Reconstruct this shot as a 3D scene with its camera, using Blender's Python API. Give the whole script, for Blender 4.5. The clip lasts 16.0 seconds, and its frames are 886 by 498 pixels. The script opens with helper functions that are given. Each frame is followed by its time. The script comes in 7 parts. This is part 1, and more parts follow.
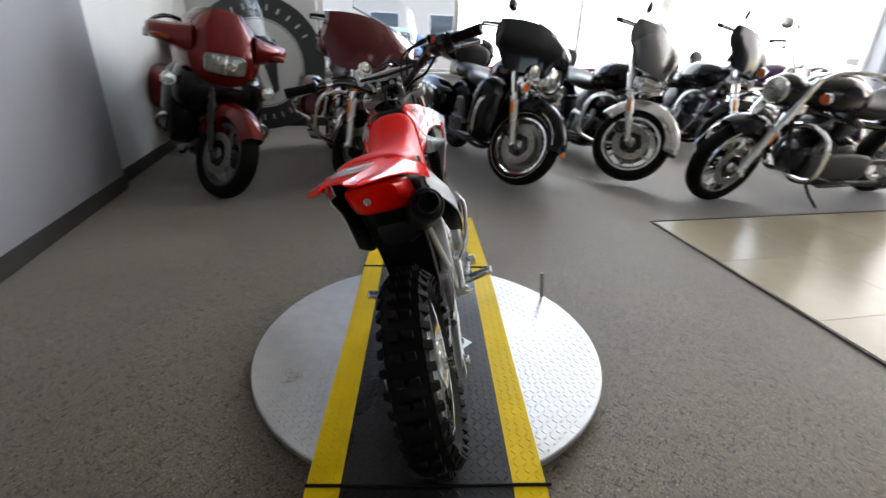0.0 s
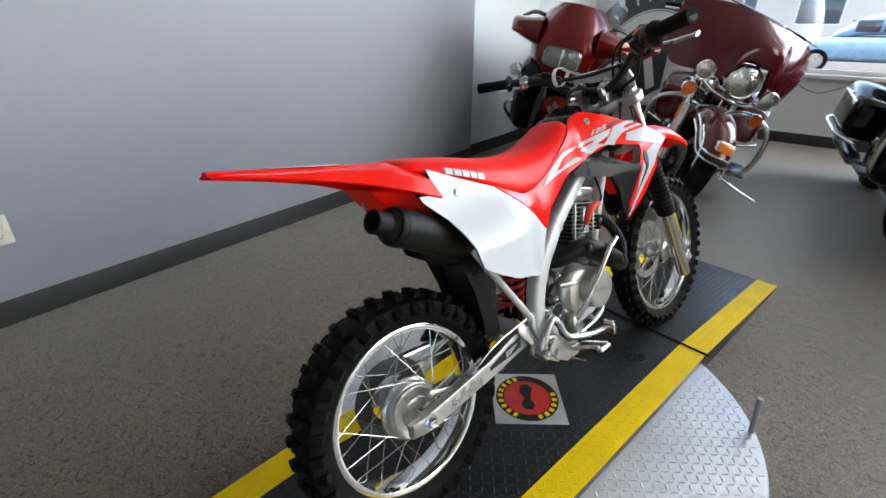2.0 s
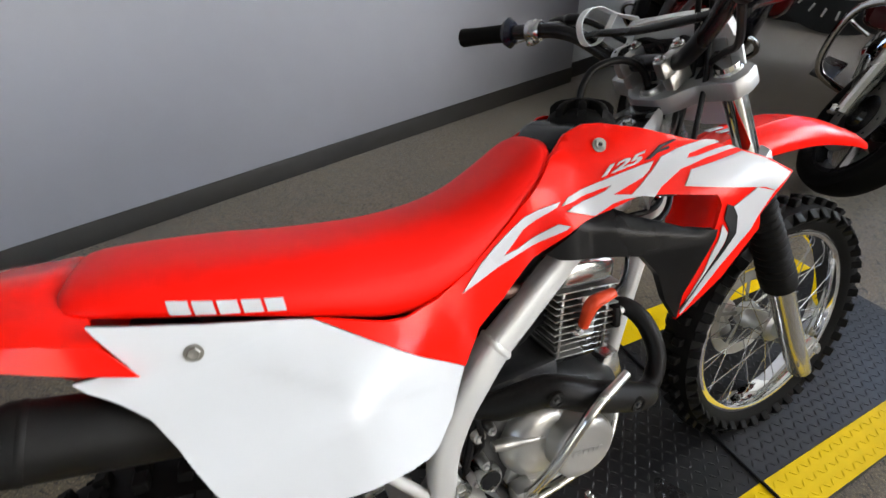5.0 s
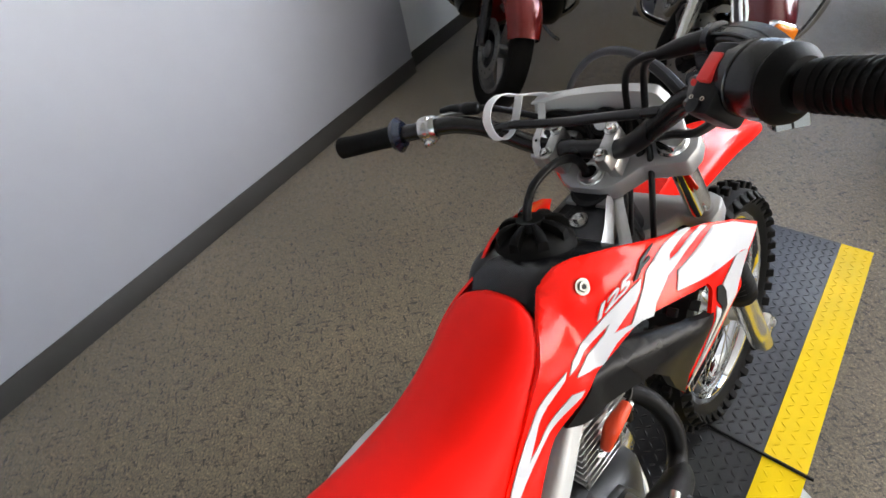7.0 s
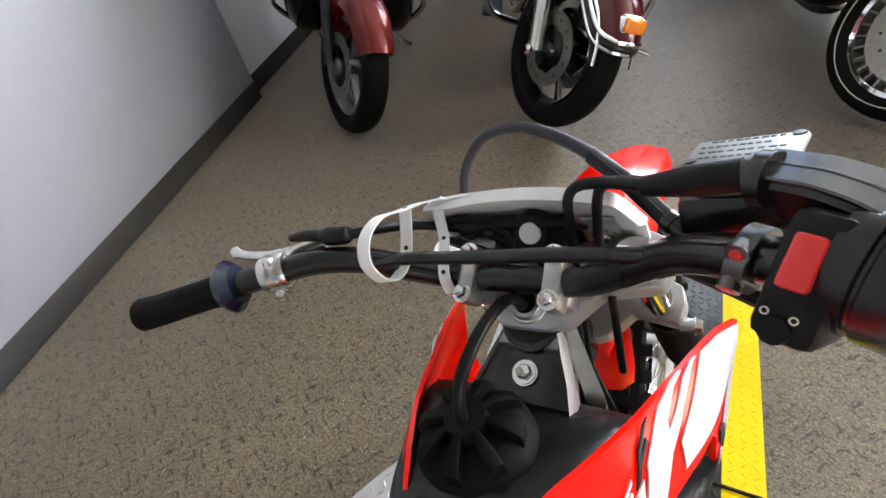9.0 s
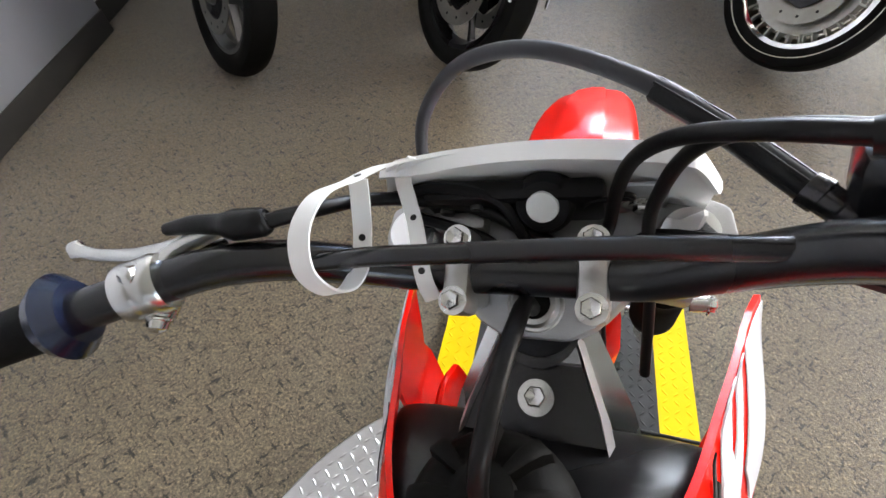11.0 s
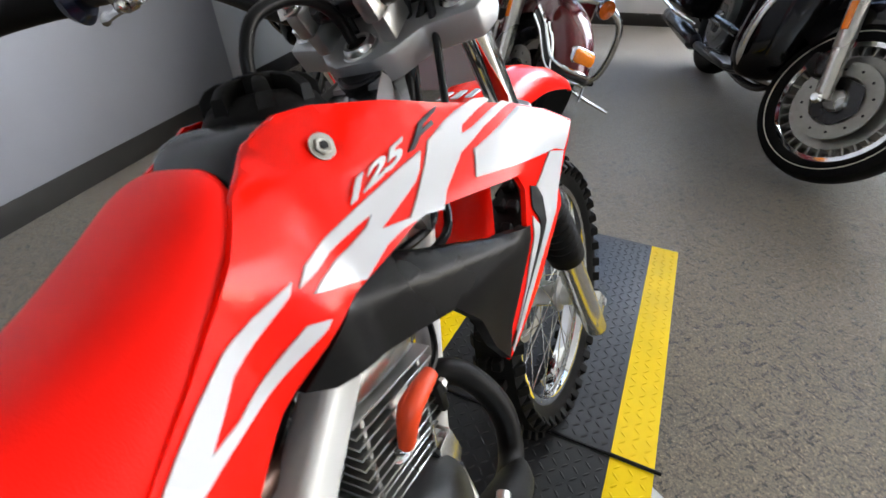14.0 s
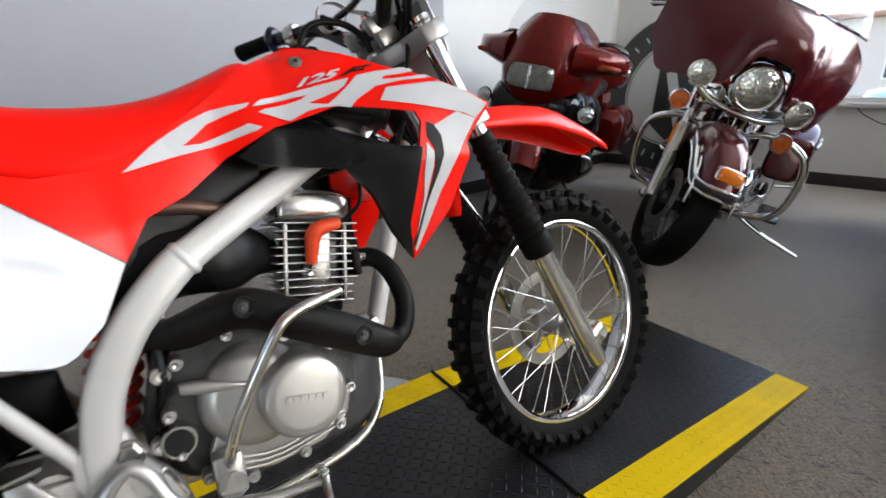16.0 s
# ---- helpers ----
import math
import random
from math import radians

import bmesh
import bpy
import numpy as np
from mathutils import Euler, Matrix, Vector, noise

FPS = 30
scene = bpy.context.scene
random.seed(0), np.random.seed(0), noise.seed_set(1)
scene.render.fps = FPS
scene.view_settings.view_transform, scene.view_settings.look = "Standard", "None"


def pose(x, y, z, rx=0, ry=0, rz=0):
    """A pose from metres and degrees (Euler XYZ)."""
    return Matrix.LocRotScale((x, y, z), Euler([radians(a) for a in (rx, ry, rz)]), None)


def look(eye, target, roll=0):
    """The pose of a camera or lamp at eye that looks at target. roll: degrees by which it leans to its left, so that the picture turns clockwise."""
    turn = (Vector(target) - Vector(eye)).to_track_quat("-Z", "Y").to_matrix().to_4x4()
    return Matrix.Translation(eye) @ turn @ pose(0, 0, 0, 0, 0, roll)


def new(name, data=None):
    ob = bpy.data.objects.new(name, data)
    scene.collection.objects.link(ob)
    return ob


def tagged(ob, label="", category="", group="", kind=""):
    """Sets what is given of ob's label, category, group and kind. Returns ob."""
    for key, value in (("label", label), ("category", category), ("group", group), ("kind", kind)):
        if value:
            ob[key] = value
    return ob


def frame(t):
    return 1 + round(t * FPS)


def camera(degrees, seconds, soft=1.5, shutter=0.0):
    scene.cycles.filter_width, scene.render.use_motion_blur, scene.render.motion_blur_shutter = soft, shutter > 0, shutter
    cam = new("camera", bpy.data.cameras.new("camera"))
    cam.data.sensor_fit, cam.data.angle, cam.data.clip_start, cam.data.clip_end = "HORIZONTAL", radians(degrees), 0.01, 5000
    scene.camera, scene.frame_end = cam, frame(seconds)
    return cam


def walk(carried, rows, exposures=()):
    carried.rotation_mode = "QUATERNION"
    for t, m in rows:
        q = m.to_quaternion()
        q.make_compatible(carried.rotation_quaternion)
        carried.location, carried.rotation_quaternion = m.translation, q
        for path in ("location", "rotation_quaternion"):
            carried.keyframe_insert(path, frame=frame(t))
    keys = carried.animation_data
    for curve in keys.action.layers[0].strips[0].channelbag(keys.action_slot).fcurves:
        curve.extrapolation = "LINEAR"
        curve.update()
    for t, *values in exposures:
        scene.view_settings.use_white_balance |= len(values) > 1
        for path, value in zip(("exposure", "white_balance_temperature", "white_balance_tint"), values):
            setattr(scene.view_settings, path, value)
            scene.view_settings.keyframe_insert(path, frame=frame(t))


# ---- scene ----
cam = camera(86.6, 16.0, 1.5, 0.3)
PATH = [
    (0, (-0.02, -1.779, 1.108), (0.065, 0.039, 0.28), 2.0),
    (0.5, (0.205, -1.707, 1.112), (-0.224, 0.044, 0.245), 1.5),
    (1, (0.389, -1.619, 1.119), (-0.456, -0.037, 0.233), 1.5),
    (1.5, (0.533, -1.454, 1.127), (-0.594, -0.063, 0.235), 0.5),
    (2, (0.641, -1.287, 1.119), (-0.681, -0.072, 0.239), 0.4),
    (2.5, (0.705, -1.104, 1.129), (-0.754, -0.075, 0.227), 1.5),
    (3, (0.685, -0.93, 1.118), (-0.856, -0.1, 0.153), 1.2),
    (3.5, (0.601, -0.792, 1.102), (-0.934, -0.055, 0.052), 1.5),
    (4, (0.521, -0.713, 1.083), (-0.973, 0.023, -0.024), 1.0),
    (4.5, (0.448, -0.612, 1.111), (-1.03, 0.041, -0.067), -1.3),
    (7, (0.101, -0.432, 1.279), (-1.016, 0.512, -0.085), -13.7),
    (7.5, (0.063, -0.367, 1.275), (-0.99, 0.637, -0.098), -16.0),
    (8, (0.013, -0.316, 1.271), (-0.92, 0.815, -0.089), -14.2),
    (8.5, (-0.025, -0.238, 1.265), (-0.872, 0.902, -0.142), -14.6),
    (9, (-0.061, -0.197, 1.253), (-0.786, 0.972, -0.198), -12.6),
    (11.5, (-0.164, -0.106, 1.144), (-0.374, 1.036, -0.485), 0.6),
    (12, (-0.15, -0.158, 1.128), (-0.302, 1.062, -0.449), 3.2),
    (12.5, (-0.115, -0.209, 1.122), (-0.284, 1.084, -0.395), 4.1),
    (13, (-0.055, -0.253, 1.107), (-0.346, 1.102, -0.334), 2.7),
    (13.5, (0.041, -0.298, 1.073), (-0.454, 1.097, -0.272), 0.6),
    (14, (0.143, -0.341, 1.004), (-0.567, 1.083, -0.208), -1.2),
    (14.5, (0.261, -0.342, 0.941), (-0.645, 1.093, -0.116), -1.1),
    (15, (0.4, -0.314, 0.883), (-0.715, 1.08, -0.018), -0.7),
    (15.5, (0.513, -0.307, 0.85), (-0.831, 0.947, 0.063), -0.6),
    (16, (0.644, -0.352, 0.834), (-0.911, 0.722, 0.181), -0.9),
]
walk(cam, [(t, look(eye, target, roll)) for t, eye, target, roll in PATH],
     exposures=((0, 2.0, 7350, 14.5), (0.5, 2.2, 7000, 12), (2.5, 2.22, 7000, 12.5), (3.5, 2.15, 7450, 14.5), (4.5, 2.15, 7450, 15), (5.5, 2.4, 7400, 15), (7.0, 2.73, 7400, 15.5), (9.0, 3.06, 7550, 16),
                (11.5, 3.26, 7350, 16), (12.5, 3.34, 7200, 14.5), (13.5, 3.0, 7200, 14), (14.5, 2.28, 7250, 14.5), (16.0, 2.12, 7350, 15)))

# ---- sky, sun, north window daylight, fill lamps at added openings ----
world = bpy.data.worlds.new("sky")
scene.world = world
world.use_nodes = True
wn = world.node_tree
sky = wn.nodes.new("ShaderNodeTexSky")
sky.sky_type, sky.sun_disc = "NISHITA", False
sky.sun_elevation, sky.sun_rotation = radians(48), radians(259)
wn.nodes["Background"].inputs["Strength"].default_value = 0.15
wn.links.new(sky.outputs[0], wn.nodes["Background"].inputs["Color"])
sun = new("sun", bpy.data.lights.new("sun", "SUN"))
sun.data.energy, sun.data.angle, sun.data.color = 3.0, radians(0.53), (1.0, 0.95, 0.87)
sun.matrix_world = look((-26, -5, 29), (0, 0, 0))

# the showroom's axes stand a little turned to the ramp
ROOM = pose(-1.94, 0, 0, 0, 0, 9.5)


def opening_fill(x, y, z, w, h, rz, watts, tone):
    lamp = new("opening_fill_lamp", bpy.data.lights.new("opening_fill_lamp", "AREA"))
    lamp.data.shape, lamp.data.size, lamp.data.size_y = "RECTANGLE", w, h
    lamp.data.energy, lamp.data.color = watts, tone
    lamp.matrix_world = ROOM @ pose(x, y, z, 90, 0, rz)
    return lamp


COOL = (0.74, 0.87, 1.0)
opening_fill(6.2, 4.42, 2.3, 6.2, 3.1, 180, 122, COOL)
# East and south lamps are added fill, set in unseen openings.
opening_fill(9.45, 1.9, 2.2, 4.3, 3.2, 90, 48, (1.0, 0.93, 0.83))
opening_fill(6.6, -7.75, 2.2, 4.4, 3.2, 0, 3, (1.0, 0.89, 0.75))

import mathutils

# ---- mesh helpers ----


def part(name, bm, material, parent=None, label="", m=None, angle=38):
    """One bmesh becomes one mesh object, under a thing or at top level."""
    me = bpy.data.meshes.new(name)
    bmesh.ops.recalc_face_normals(bm, faces=bm.faces)
    bm.to_mesh(me)
    bm.free()
    for mm in (material if isinstance(material, (list, tuple)) else [material]):
        me.materials.append(mm)
    me.shade_smooth()
    me.set_sharp_from_angle(angle=radians(angle))
    ob = new(name, me)
    if m is not None:
        ob.matrix_basis = m
    if parent is not None:
        ob.parent = parent
    if label:
        tagged(ob, label)
    return ob


def thing(name, m, label, category, group="", kind=""):
    ob = new(name)
    ob.empty_display_size = 0.1
    ob.matrix_world = m
    return tagged(ob, label, category, group, kind)


def box(bm, x0, x1, y0, y1, z0, z1, bevel=0.0, seg=2):
    """An upright block, its edges rounded by bevel."""
    r = bmesh.ops.create_cube(bm, size=1.0)
    vs = r["verts"]
    for v in vs:
        v.co = Vector(((x0 + x1) / 2 + v.co.x * (x1 - x0), (y0 + y1) / 2 + v.co.y * (y1 - y0), (z0 + z1) / 2 + v.co.z * (z1 - z0)))
    if bevel:
        es = list({e for v in vs for e in v.link_edges})
        bmesh.ops.bevel(bm, geom=es, offset=bevel, segments=seg, profile=0.5, affect="EDGES")
    return bm


def block(x0, x1, y0, y1, z0, z1, bevel=0.0, seg=2):
    return box(bmesh.new(), x0, x1, y0, y1, z0, z1, bevel, seg)


def moved(bm, m):
    bmesh.ops.transform(bm, matrix=m, verts=bm.verts)
    return bm


def curve_points(pts, steps=6):
    """A smooth run of points through the given ones."""
    p = [Vector(q) for q in pts]
    if len(p) < 3 or steps < 2:
        return p
    out = []
    ext = [p[0] * 2 - p[1]] + p + [p[-1] * 2 - p[-2]]
    for i in range(1, len(ext) - 2):
        a, b, c, d = ext[i - 1:i + 3]
        for k in range(steps):
            t = k / steps
            out.append(0.5 * ((2 * b) + (c - a) * t + (2 * a - 5 * b + 4 * c - d) * t * t + (3 * b - a - 3 * c + d) * t ** 3))
    out.append(p[-1])
    return out


def tube(bm, pts, r, seg=10, steps=6, flat=1.0):
    """A round bar swept along smooth points; r is one radius or one for each given point."""
    path = curve_points(pts, steps)
    n = len(path)
    if isinstance(r, (int, float)):
        radii = [r] * n
    else:
        radii = [float(v) for v in np.interp(np.linspace(0, len(r) - 1, n), range(len(r)), r)]
    t0 = (path[1] - path[0]).normalized()
    side = t0.orthogonal().normalized()
    rings = []
    for i, q in enumerate(path):
        t = (path[min(i + 1, n - 1)] - path[max(i - 1, 0)]).normalized()
        side = (side - t * side.dot(t)).normalized()
        up = t.cross(side)
        ring = [bm.verts.new(q + (side * math.cos(a) + up * math.sin(a) * flat) * radii[i]) for a in (2 * math.pi * k / seg for k in range(seg))]
        rings.append(ring)
    for a, b in zip(rings, rings[1:]):
        for k in range(seg):
            bm.faces.new((a[k], a[(k + 1) % seg], b[(k + 1) % seg], b[k]))
    bm.faces.new(list(reversed(rings[0])))
    bm.faces.new(rings[-1])
    return bm


def rod(*args, **kw):
    return tube(bmesh.new(), *args, **kw)


def lathe(bm, profile, seg=32, m=None):
    """Turns (radius, along) points round the x axis; closed when the last point equals the first."""
    closed = profile[0] == profile[-1]
    prof = profile[:-1] if closed else profile
    rings = []
    for k in range(seg):
        a = 2 * math.pi * k / seg
        ring = []
        for rad, x in prof:
            co = Vector((x, rad * math.cos(a), rad * math.sin(a)))
            ring.append(bm.verts.new(m @ co if m is not None else co))
        rings.append(ring)
    n = len(prof)
    for k in range(seg):
        a, b = rings[k], rings[(k + 1) % seg]
        for i in range(n if closed else n - 1):
            j = (i + 1) % n
            bm.faces.new((a[i], a[j], b[j], b[i]))
    if not closed:
        for end in (0, n - 1):
            if prof[end][0] > 1e-4:
                bm.faces.new([r[end] for r in rings])
    return bm


def turned(profile, seg=32, m=None):
    return lathe(bmesh.new(), profile, seg, m)


def loft(bm, sections, close=True, cap=True):
    """A skin over rings of points, each with the same count."""
    rings = [[bm.verts.new(Vector(p)) for p in s] for s in sections]
    n = len(rings[0])
    for a, b in zip(rings, rings[1:]):
        for k in range(n if close else n - 1):
            bm.faces.new((a[k], a[(k + 1) % n], b[(k + 1) % n], b[k]))
    if cap and close:
        bm.faces.new(list(reversed(rings[0])))
        bm.faces.new(rings[-1])
    return bm


def oval(y, zc, hw, hh, power=2.6, n=24, xc=0.0, tilt=0.0):
    """A rounded-box ring standing across the y axis."""
    pts = []
    for k in range(n):
        a = 2 * math.pi * k / n
        c, s = math.cos(a), math.sin(a)
        px = math.copysign(abs(c) ** (2 / power), c) * hw
        pz = math.copysign(abs(s) ** (2 / power), s) * hh
        pts.append((xc + px, y + tilt * pz, zc + pz))
    return pts


def body(rows, power=2.6, n=24, smooth=4):
    """A rounded body along y from rows of (y, centre height, half width, half height[, xc])."""
    full = [tuple(r) + (0.0,) * (5 - len(r)) for r in rows]
    path = curve_points([(r[0], r[1], r[2]) for r in full], smooth)
    rest = curve_points([(r[3], r[4], 0) for r in full], smooth)
    return loft(bmesh.new(), [oval(p.x, p.y, max(p.z, 0.002), max(q.x, 0.002), power, n, q.y) for p, q in zip(path, rest)])


def sheet(poly, dfun, thick=0.004, cell=0.03, side=1, off=0.0):
    """A curved panel: an outline in (y, z), set out sideways to dfun(y, z)."""
    bm = bmesh.new()
    corner = [bm.verts.new((0, y, z)) for y, z in poly]
    for i, j, k in mathutils.geometry.tessellate_polygon([[Vector((y, z, 0)) for y, z in poly]]):
        (ay, az), (by, bz), (cy, cz) = poly[i], poly[j], poly[k]
        area = (by - ay) * (cz - az) - (bz - az) * (cy - ay)
        if abs(area) > 1e-9:
            bm.faces.new([corner[q] for q in ((i, j, k) if area > 0 else (i, k, j))])
    ys, zs = [p[0] for p in poly], [p[1] for p in poly]
    for axis, lo, hi in ((1, min(ys), max(ys)), (2, min(zs), max(zs))):
        no = Vector((0, 1, 0)) if axis == 1 else Vector((0, 0, 1))
        for k in range(math.ceil(lo / cell), math.floor(hi / cell) + 1):
            bmesh.ops.bisect_plane(bm, geom=bm.verts[:] + bm.edges[:] + bm.faces[:], plane_co=no * (k * cell), plane_no=no)
    bmesh.ops.triangulate(bm, faces=[f for f in bm.faces if len(f.verts) > 4])
    front = list(bm.faces)
    r = bmesh.ops.extrude_face_region(bm, geom=front)
    inner = {v for v in r["geom"] if isinstance(v, bmesh.types.BMVert)}
    for v in bm.verts:
        d = dfun(v.co.y, v.co.z) + off
        v.co.x = side * (d - thick if v in inner else d)
    return bm


def slab(poly, x0, x1, bevel=0.0):
    """A flat plate: an outline in (y, z), from x0 to x1."""
    bm = bmesh.new()
    a = [bm.verts.new((x0, y, z)) for y, z in poly]
    b = [bm.verts.new((x1, y, z)) for y, z in poly]
    n = len(poly)
    bm.faces.new(a)
    bm.faces.new(list(reversed(b)))
    for k in range(n):
        bm.faces.new((a[k], b[k], b[(k + 1) % n], a[(k + 1) % n]))
    if bevel:
        bmesh.ops.recalc_face_normals(bm, faces=bm.faces)
        bmesh.ops.bevel(bm, geom=list(bm.edges), offset=bevel, segments=2, profile=0.5, affect="EDGES")
    return bm


def bolt(bm, at, axis, r=0.006, h=0.005):
    """A washer with a six-sided head."""
    q = Vector(axis).normalized().to_track_quat("X", "Z").to_matrix().to_4x4()
    m = Matrix.Translation(at) @ q
    lathe(bm, [(0.0, 0.0), (r * 1.45, 0.0), (r * 1.45, 0.0012), (0.0, 0.0012)], 16, m)
    lathe(bm, [(r * 0.98, 0.001), (r, h * 0.8), (r * 0.86, h), (r * 0.4, h * 0.9), (0.0, h * 0.8)], 6, m)
    return bm


def arch(radius, a0, a1, half, crown, thick=0.004, lip=0.02, n=28, seg=12):
    """A mudguard round the x axis from angle a0 to a1 (0 ahead, 90 up)."""
    rows = []
    for k in range(n + 1):
        a = radians(a0 + (a1 - a0) * k / n)
        e = min(1.0, 0.35 + 3.2 * min(k, n - k) / n)
        ring = []
        for i in range(seg + 1):
            u = -1 + 2 * i / seg
            r = radius + crown * (1 - abs(u) ** 2.4) - lip * max(0, abs(u) - 0.8) * 5
            ring.append((half * u * (0.8 + 0.2 * e), r * math.cos(a), r * math.sin(a)))
        inner = [(x * 0.95, y * (1 - thick / radius), z * (1 - thick / radius)) for x, y, z in reversed(ring)]
        rows.append(ring + inner)
    return loft(bmesh.new(), rows)

# ---- materials ----


def mat(name, col, rough=0.5, metal=0.0, vary=0.12, scale=30.0, bump=0.0, bscale=200.0, coat=0.0, rvary=0.1, spec=0.5):
    """A surface with tone and gloss that vary at two scales, and fine relief."""
    m = bpy.data.materials.new(name)
    m.use_nodes = True
    nt = m.node_tree
    nd, lk = nt.nodes, nt.links
    b = nd["Principled BSDF"]
    tc = nd.new("ShaderNodeTexCoord")
    n1 = nd.new("ShaderNodeTexNoise")
    n1.inputs["Scale"].default_value, n1.inputs["Detail"].default_value = scale, 6
    n2 = nd.new("ShaderNodeTexNoise")
    n2.inputs["Scale"].default_value, n2.inputs["Detail"].default_value = scale * 0.13, 3
    for n in (n1, n2):
        lk.new(tc.outputs["Object"], n.inputs["Vector"])
    add = nd.new("ShaderNodeMath")
    add.operation = "ADD"
    lk.new(n1.outputs["Fac"], add.inputs[0])
    lk.new(n2.outputs["Fac"], add.inputs[1])
    ramp = nd.new("ShaderNodeMapRange")
    ramp.inputs["From Min"].default_value, ramp.inputs["From Max"].default_value = 0.6, 1.4
    ramp.inputs["To Min"].default_value, ramp.inputs["To Max"].default_value = 1 - vary, 1 + vary
    lk.new(add.outputs[0], ramp.inputs["Value"])
    mul = nd.new("ShaderNodeVectorMath")
    mul.operation = "SCALE"
    mul.inputs[0].default_value = col
    lk.new(ramp.outputs[0], mul.inputs["Scale"])
    lk.new(mul.outputs[0], b.inputs["Base Color"])
    rr = nd.new("ShaderNodeMapRange")
    rr.inputs["From Min"].default_value, rr.inputs["From Max"].default_value = 0.3, 0.7
    rr.inputs["To Min"].default_value, rr.inputs["To Max"].default_value = max(0.02, rough - rvary), min(1, rough + rvary)
    lk.new(n2.outputs["Fac"], rr.inputs["Value"])
    lk.new(rr.outputs[0], b.inputs["Roughness"])
    b.inputs["Metallic"].default_value = metal
    b.inputs["Coat Weight"].default_value = coat
    b.inputs["Coat Roughness"].default_value = 0.06
    b.inputs["Specular IOR Level"].default_value = spec
    if bump:
        n3 = nd.new("ShaderNodeTexNoise")
        n3.inputs["Scale"].default_value, n3.inputs["Detail"].default_value = bscale, 4
        lk.new(tc.outputs["Object"], n3.inputs["Vector"])
        bp = nd.new("ShaderNodeBump")
        bp.inputs["Strength"].default_value, bp.inputs["Distance"].default_value = bump, 0.002
        lk.new(n3.outputs["Fac"], bp.inputs["Height"])
        lk.new(bp.outputs[0], b.inputs["Normal"])
    return m


def glass_mat(name, tint=(1, 1, 1), rough=0.02):
    m = bpy.data.materials.new(name)
    m.use_nodes = True
    nd, lk = m.node_tree.nodes, m.node_tree.links
    b = nd["Principled BSDF"]
    b.inputs["Base Color"].default_value = (*tint, 1)
    b.inputs["Transmission Weight"].default_value, b.inputs["Roughness"].default_value, b.inputs["IOR"].default_value = 1.0, rough, 1.12
    return m


def carpet_mat():
    """Heathered loop-pile carpet: fine speckle of browns, with short dark flecks laid both ways."""
    m = bpy.data.materials.new("carpet")
    m.use_nodes = True
    nt = m.node_tree
    nd, lk = nt.nodes, nt.links
    b = nd["Principled BSDF"]
    tc = nd.new("ShaderNodeTexCoord")

    def noise(scale, detail, rough=0.6, turn=0.0, sx=1.0, sy=1.0):
        mp = nd.new("ShaderNodeMapping")
        mp.vector_type = "TEXTURE"
        mp.inputs["Rotation"].default_value = (0, 0, radians(turn))
        mp.inputs["Scale"].default_value = (sx, sy, 1)
        lk.new(tc.outputs["Object"], mp.inputs["Vector"])
        n = nd.new("ShaderNodeTexNoise")
        n.inputs["Scale"].default_value, n.inputs["Detail"].default_value, n.inputs["Roughness"].default_value = scale, detail, rough
        lk.new(mp.outputs[0], n.inputs["Vector"])
        return n.outputs["Fac"]

    def calc(op, p, q):
        k = nd.new("ShaderNodeMath")
        k.operation = op
        for i, v in enumerate((p, q)):
            if isinstance(v, float):
                k.inputs[i].default_value = v
            else:
                lk.new(v, k.inputs[i])
        return k.outputs[0]

    def spread(v, f0, f1, t0, t1):
        k = nd.new("ShaderNodeMapRange")
        for name, x in (("From Min", f0), ("From Max", f1), ("To Min", t0), ("To Max", t1)):
            k.inputs[name].default_value = x
        lk.new(v, k.inputs["Value"])
        return k.outputs[0]
    speckle = noise(135, 3, 0.85)
    flecks = calc("MINIMUM", noise(78, 4, 0.6, 38, 3.0, 1.0), noise(78, 4, 0.6, -42, 3.0, 1.0))
    flecks = calc("ADD", flecks, calc("MULTIPLY", calc("SUBTRACT", speckle, 0.5), 0.22))
    ramp = nd.new("ShaderNodeValToRGB")
    e = ramp.color_ramp.elements
    e[0].position, e[0].color = 0.33, (0.022, 0.0165, 0.01, 1)
    e[1].position, e[1].color = 0.7, (0.36, 0.265, 0.152, 1)
    for pos, col in ((0.43, (0.097, 0.0725, 0.0425, 1)), (0.54, (0.141, 0.1045, 0.06, 1))):
        k = e.new(pos)
        k.color = col
    lk.new(speckle, ramp.inputs[0])
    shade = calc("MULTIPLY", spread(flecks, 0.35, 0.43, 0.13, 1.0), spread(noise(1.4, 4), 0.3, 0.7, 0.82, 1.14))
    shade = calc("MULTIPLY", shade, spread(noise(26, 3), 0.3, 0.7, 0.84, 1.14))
    sc = nd.new("ShaderNodeVectorMath")
    sc.operation = "SCALE"
    lk.new(ramp.outputs[0], sc.inputs[0])
    lk.new(shade, sc.inputs["Scale"])
    lk.new(sc.outputs[0], b.inputs["Base Color"])
    b.inputs["Roughness"].default_value = 0.58
    b.inputs["Sheen Weight"].default_value, b.inputs["Sheen Roughness"].default_value = 0.7, 0.35
    b.inputs["Specular IOR Level"].default_value = 0.62
    bp = nd.new("ShaderNodeBump")
    bp.inputs["Strength"].default_value, bp.inputs["Distance"].default_value = 0.7, 0.003
    lk.new(calc("ADD", speckle, calc("MULTIPLY", flecks, 0.8)), bp.inputs["Height"])
    lk.new(bp.outputs[0], b.inputs["Normal"])
    return m


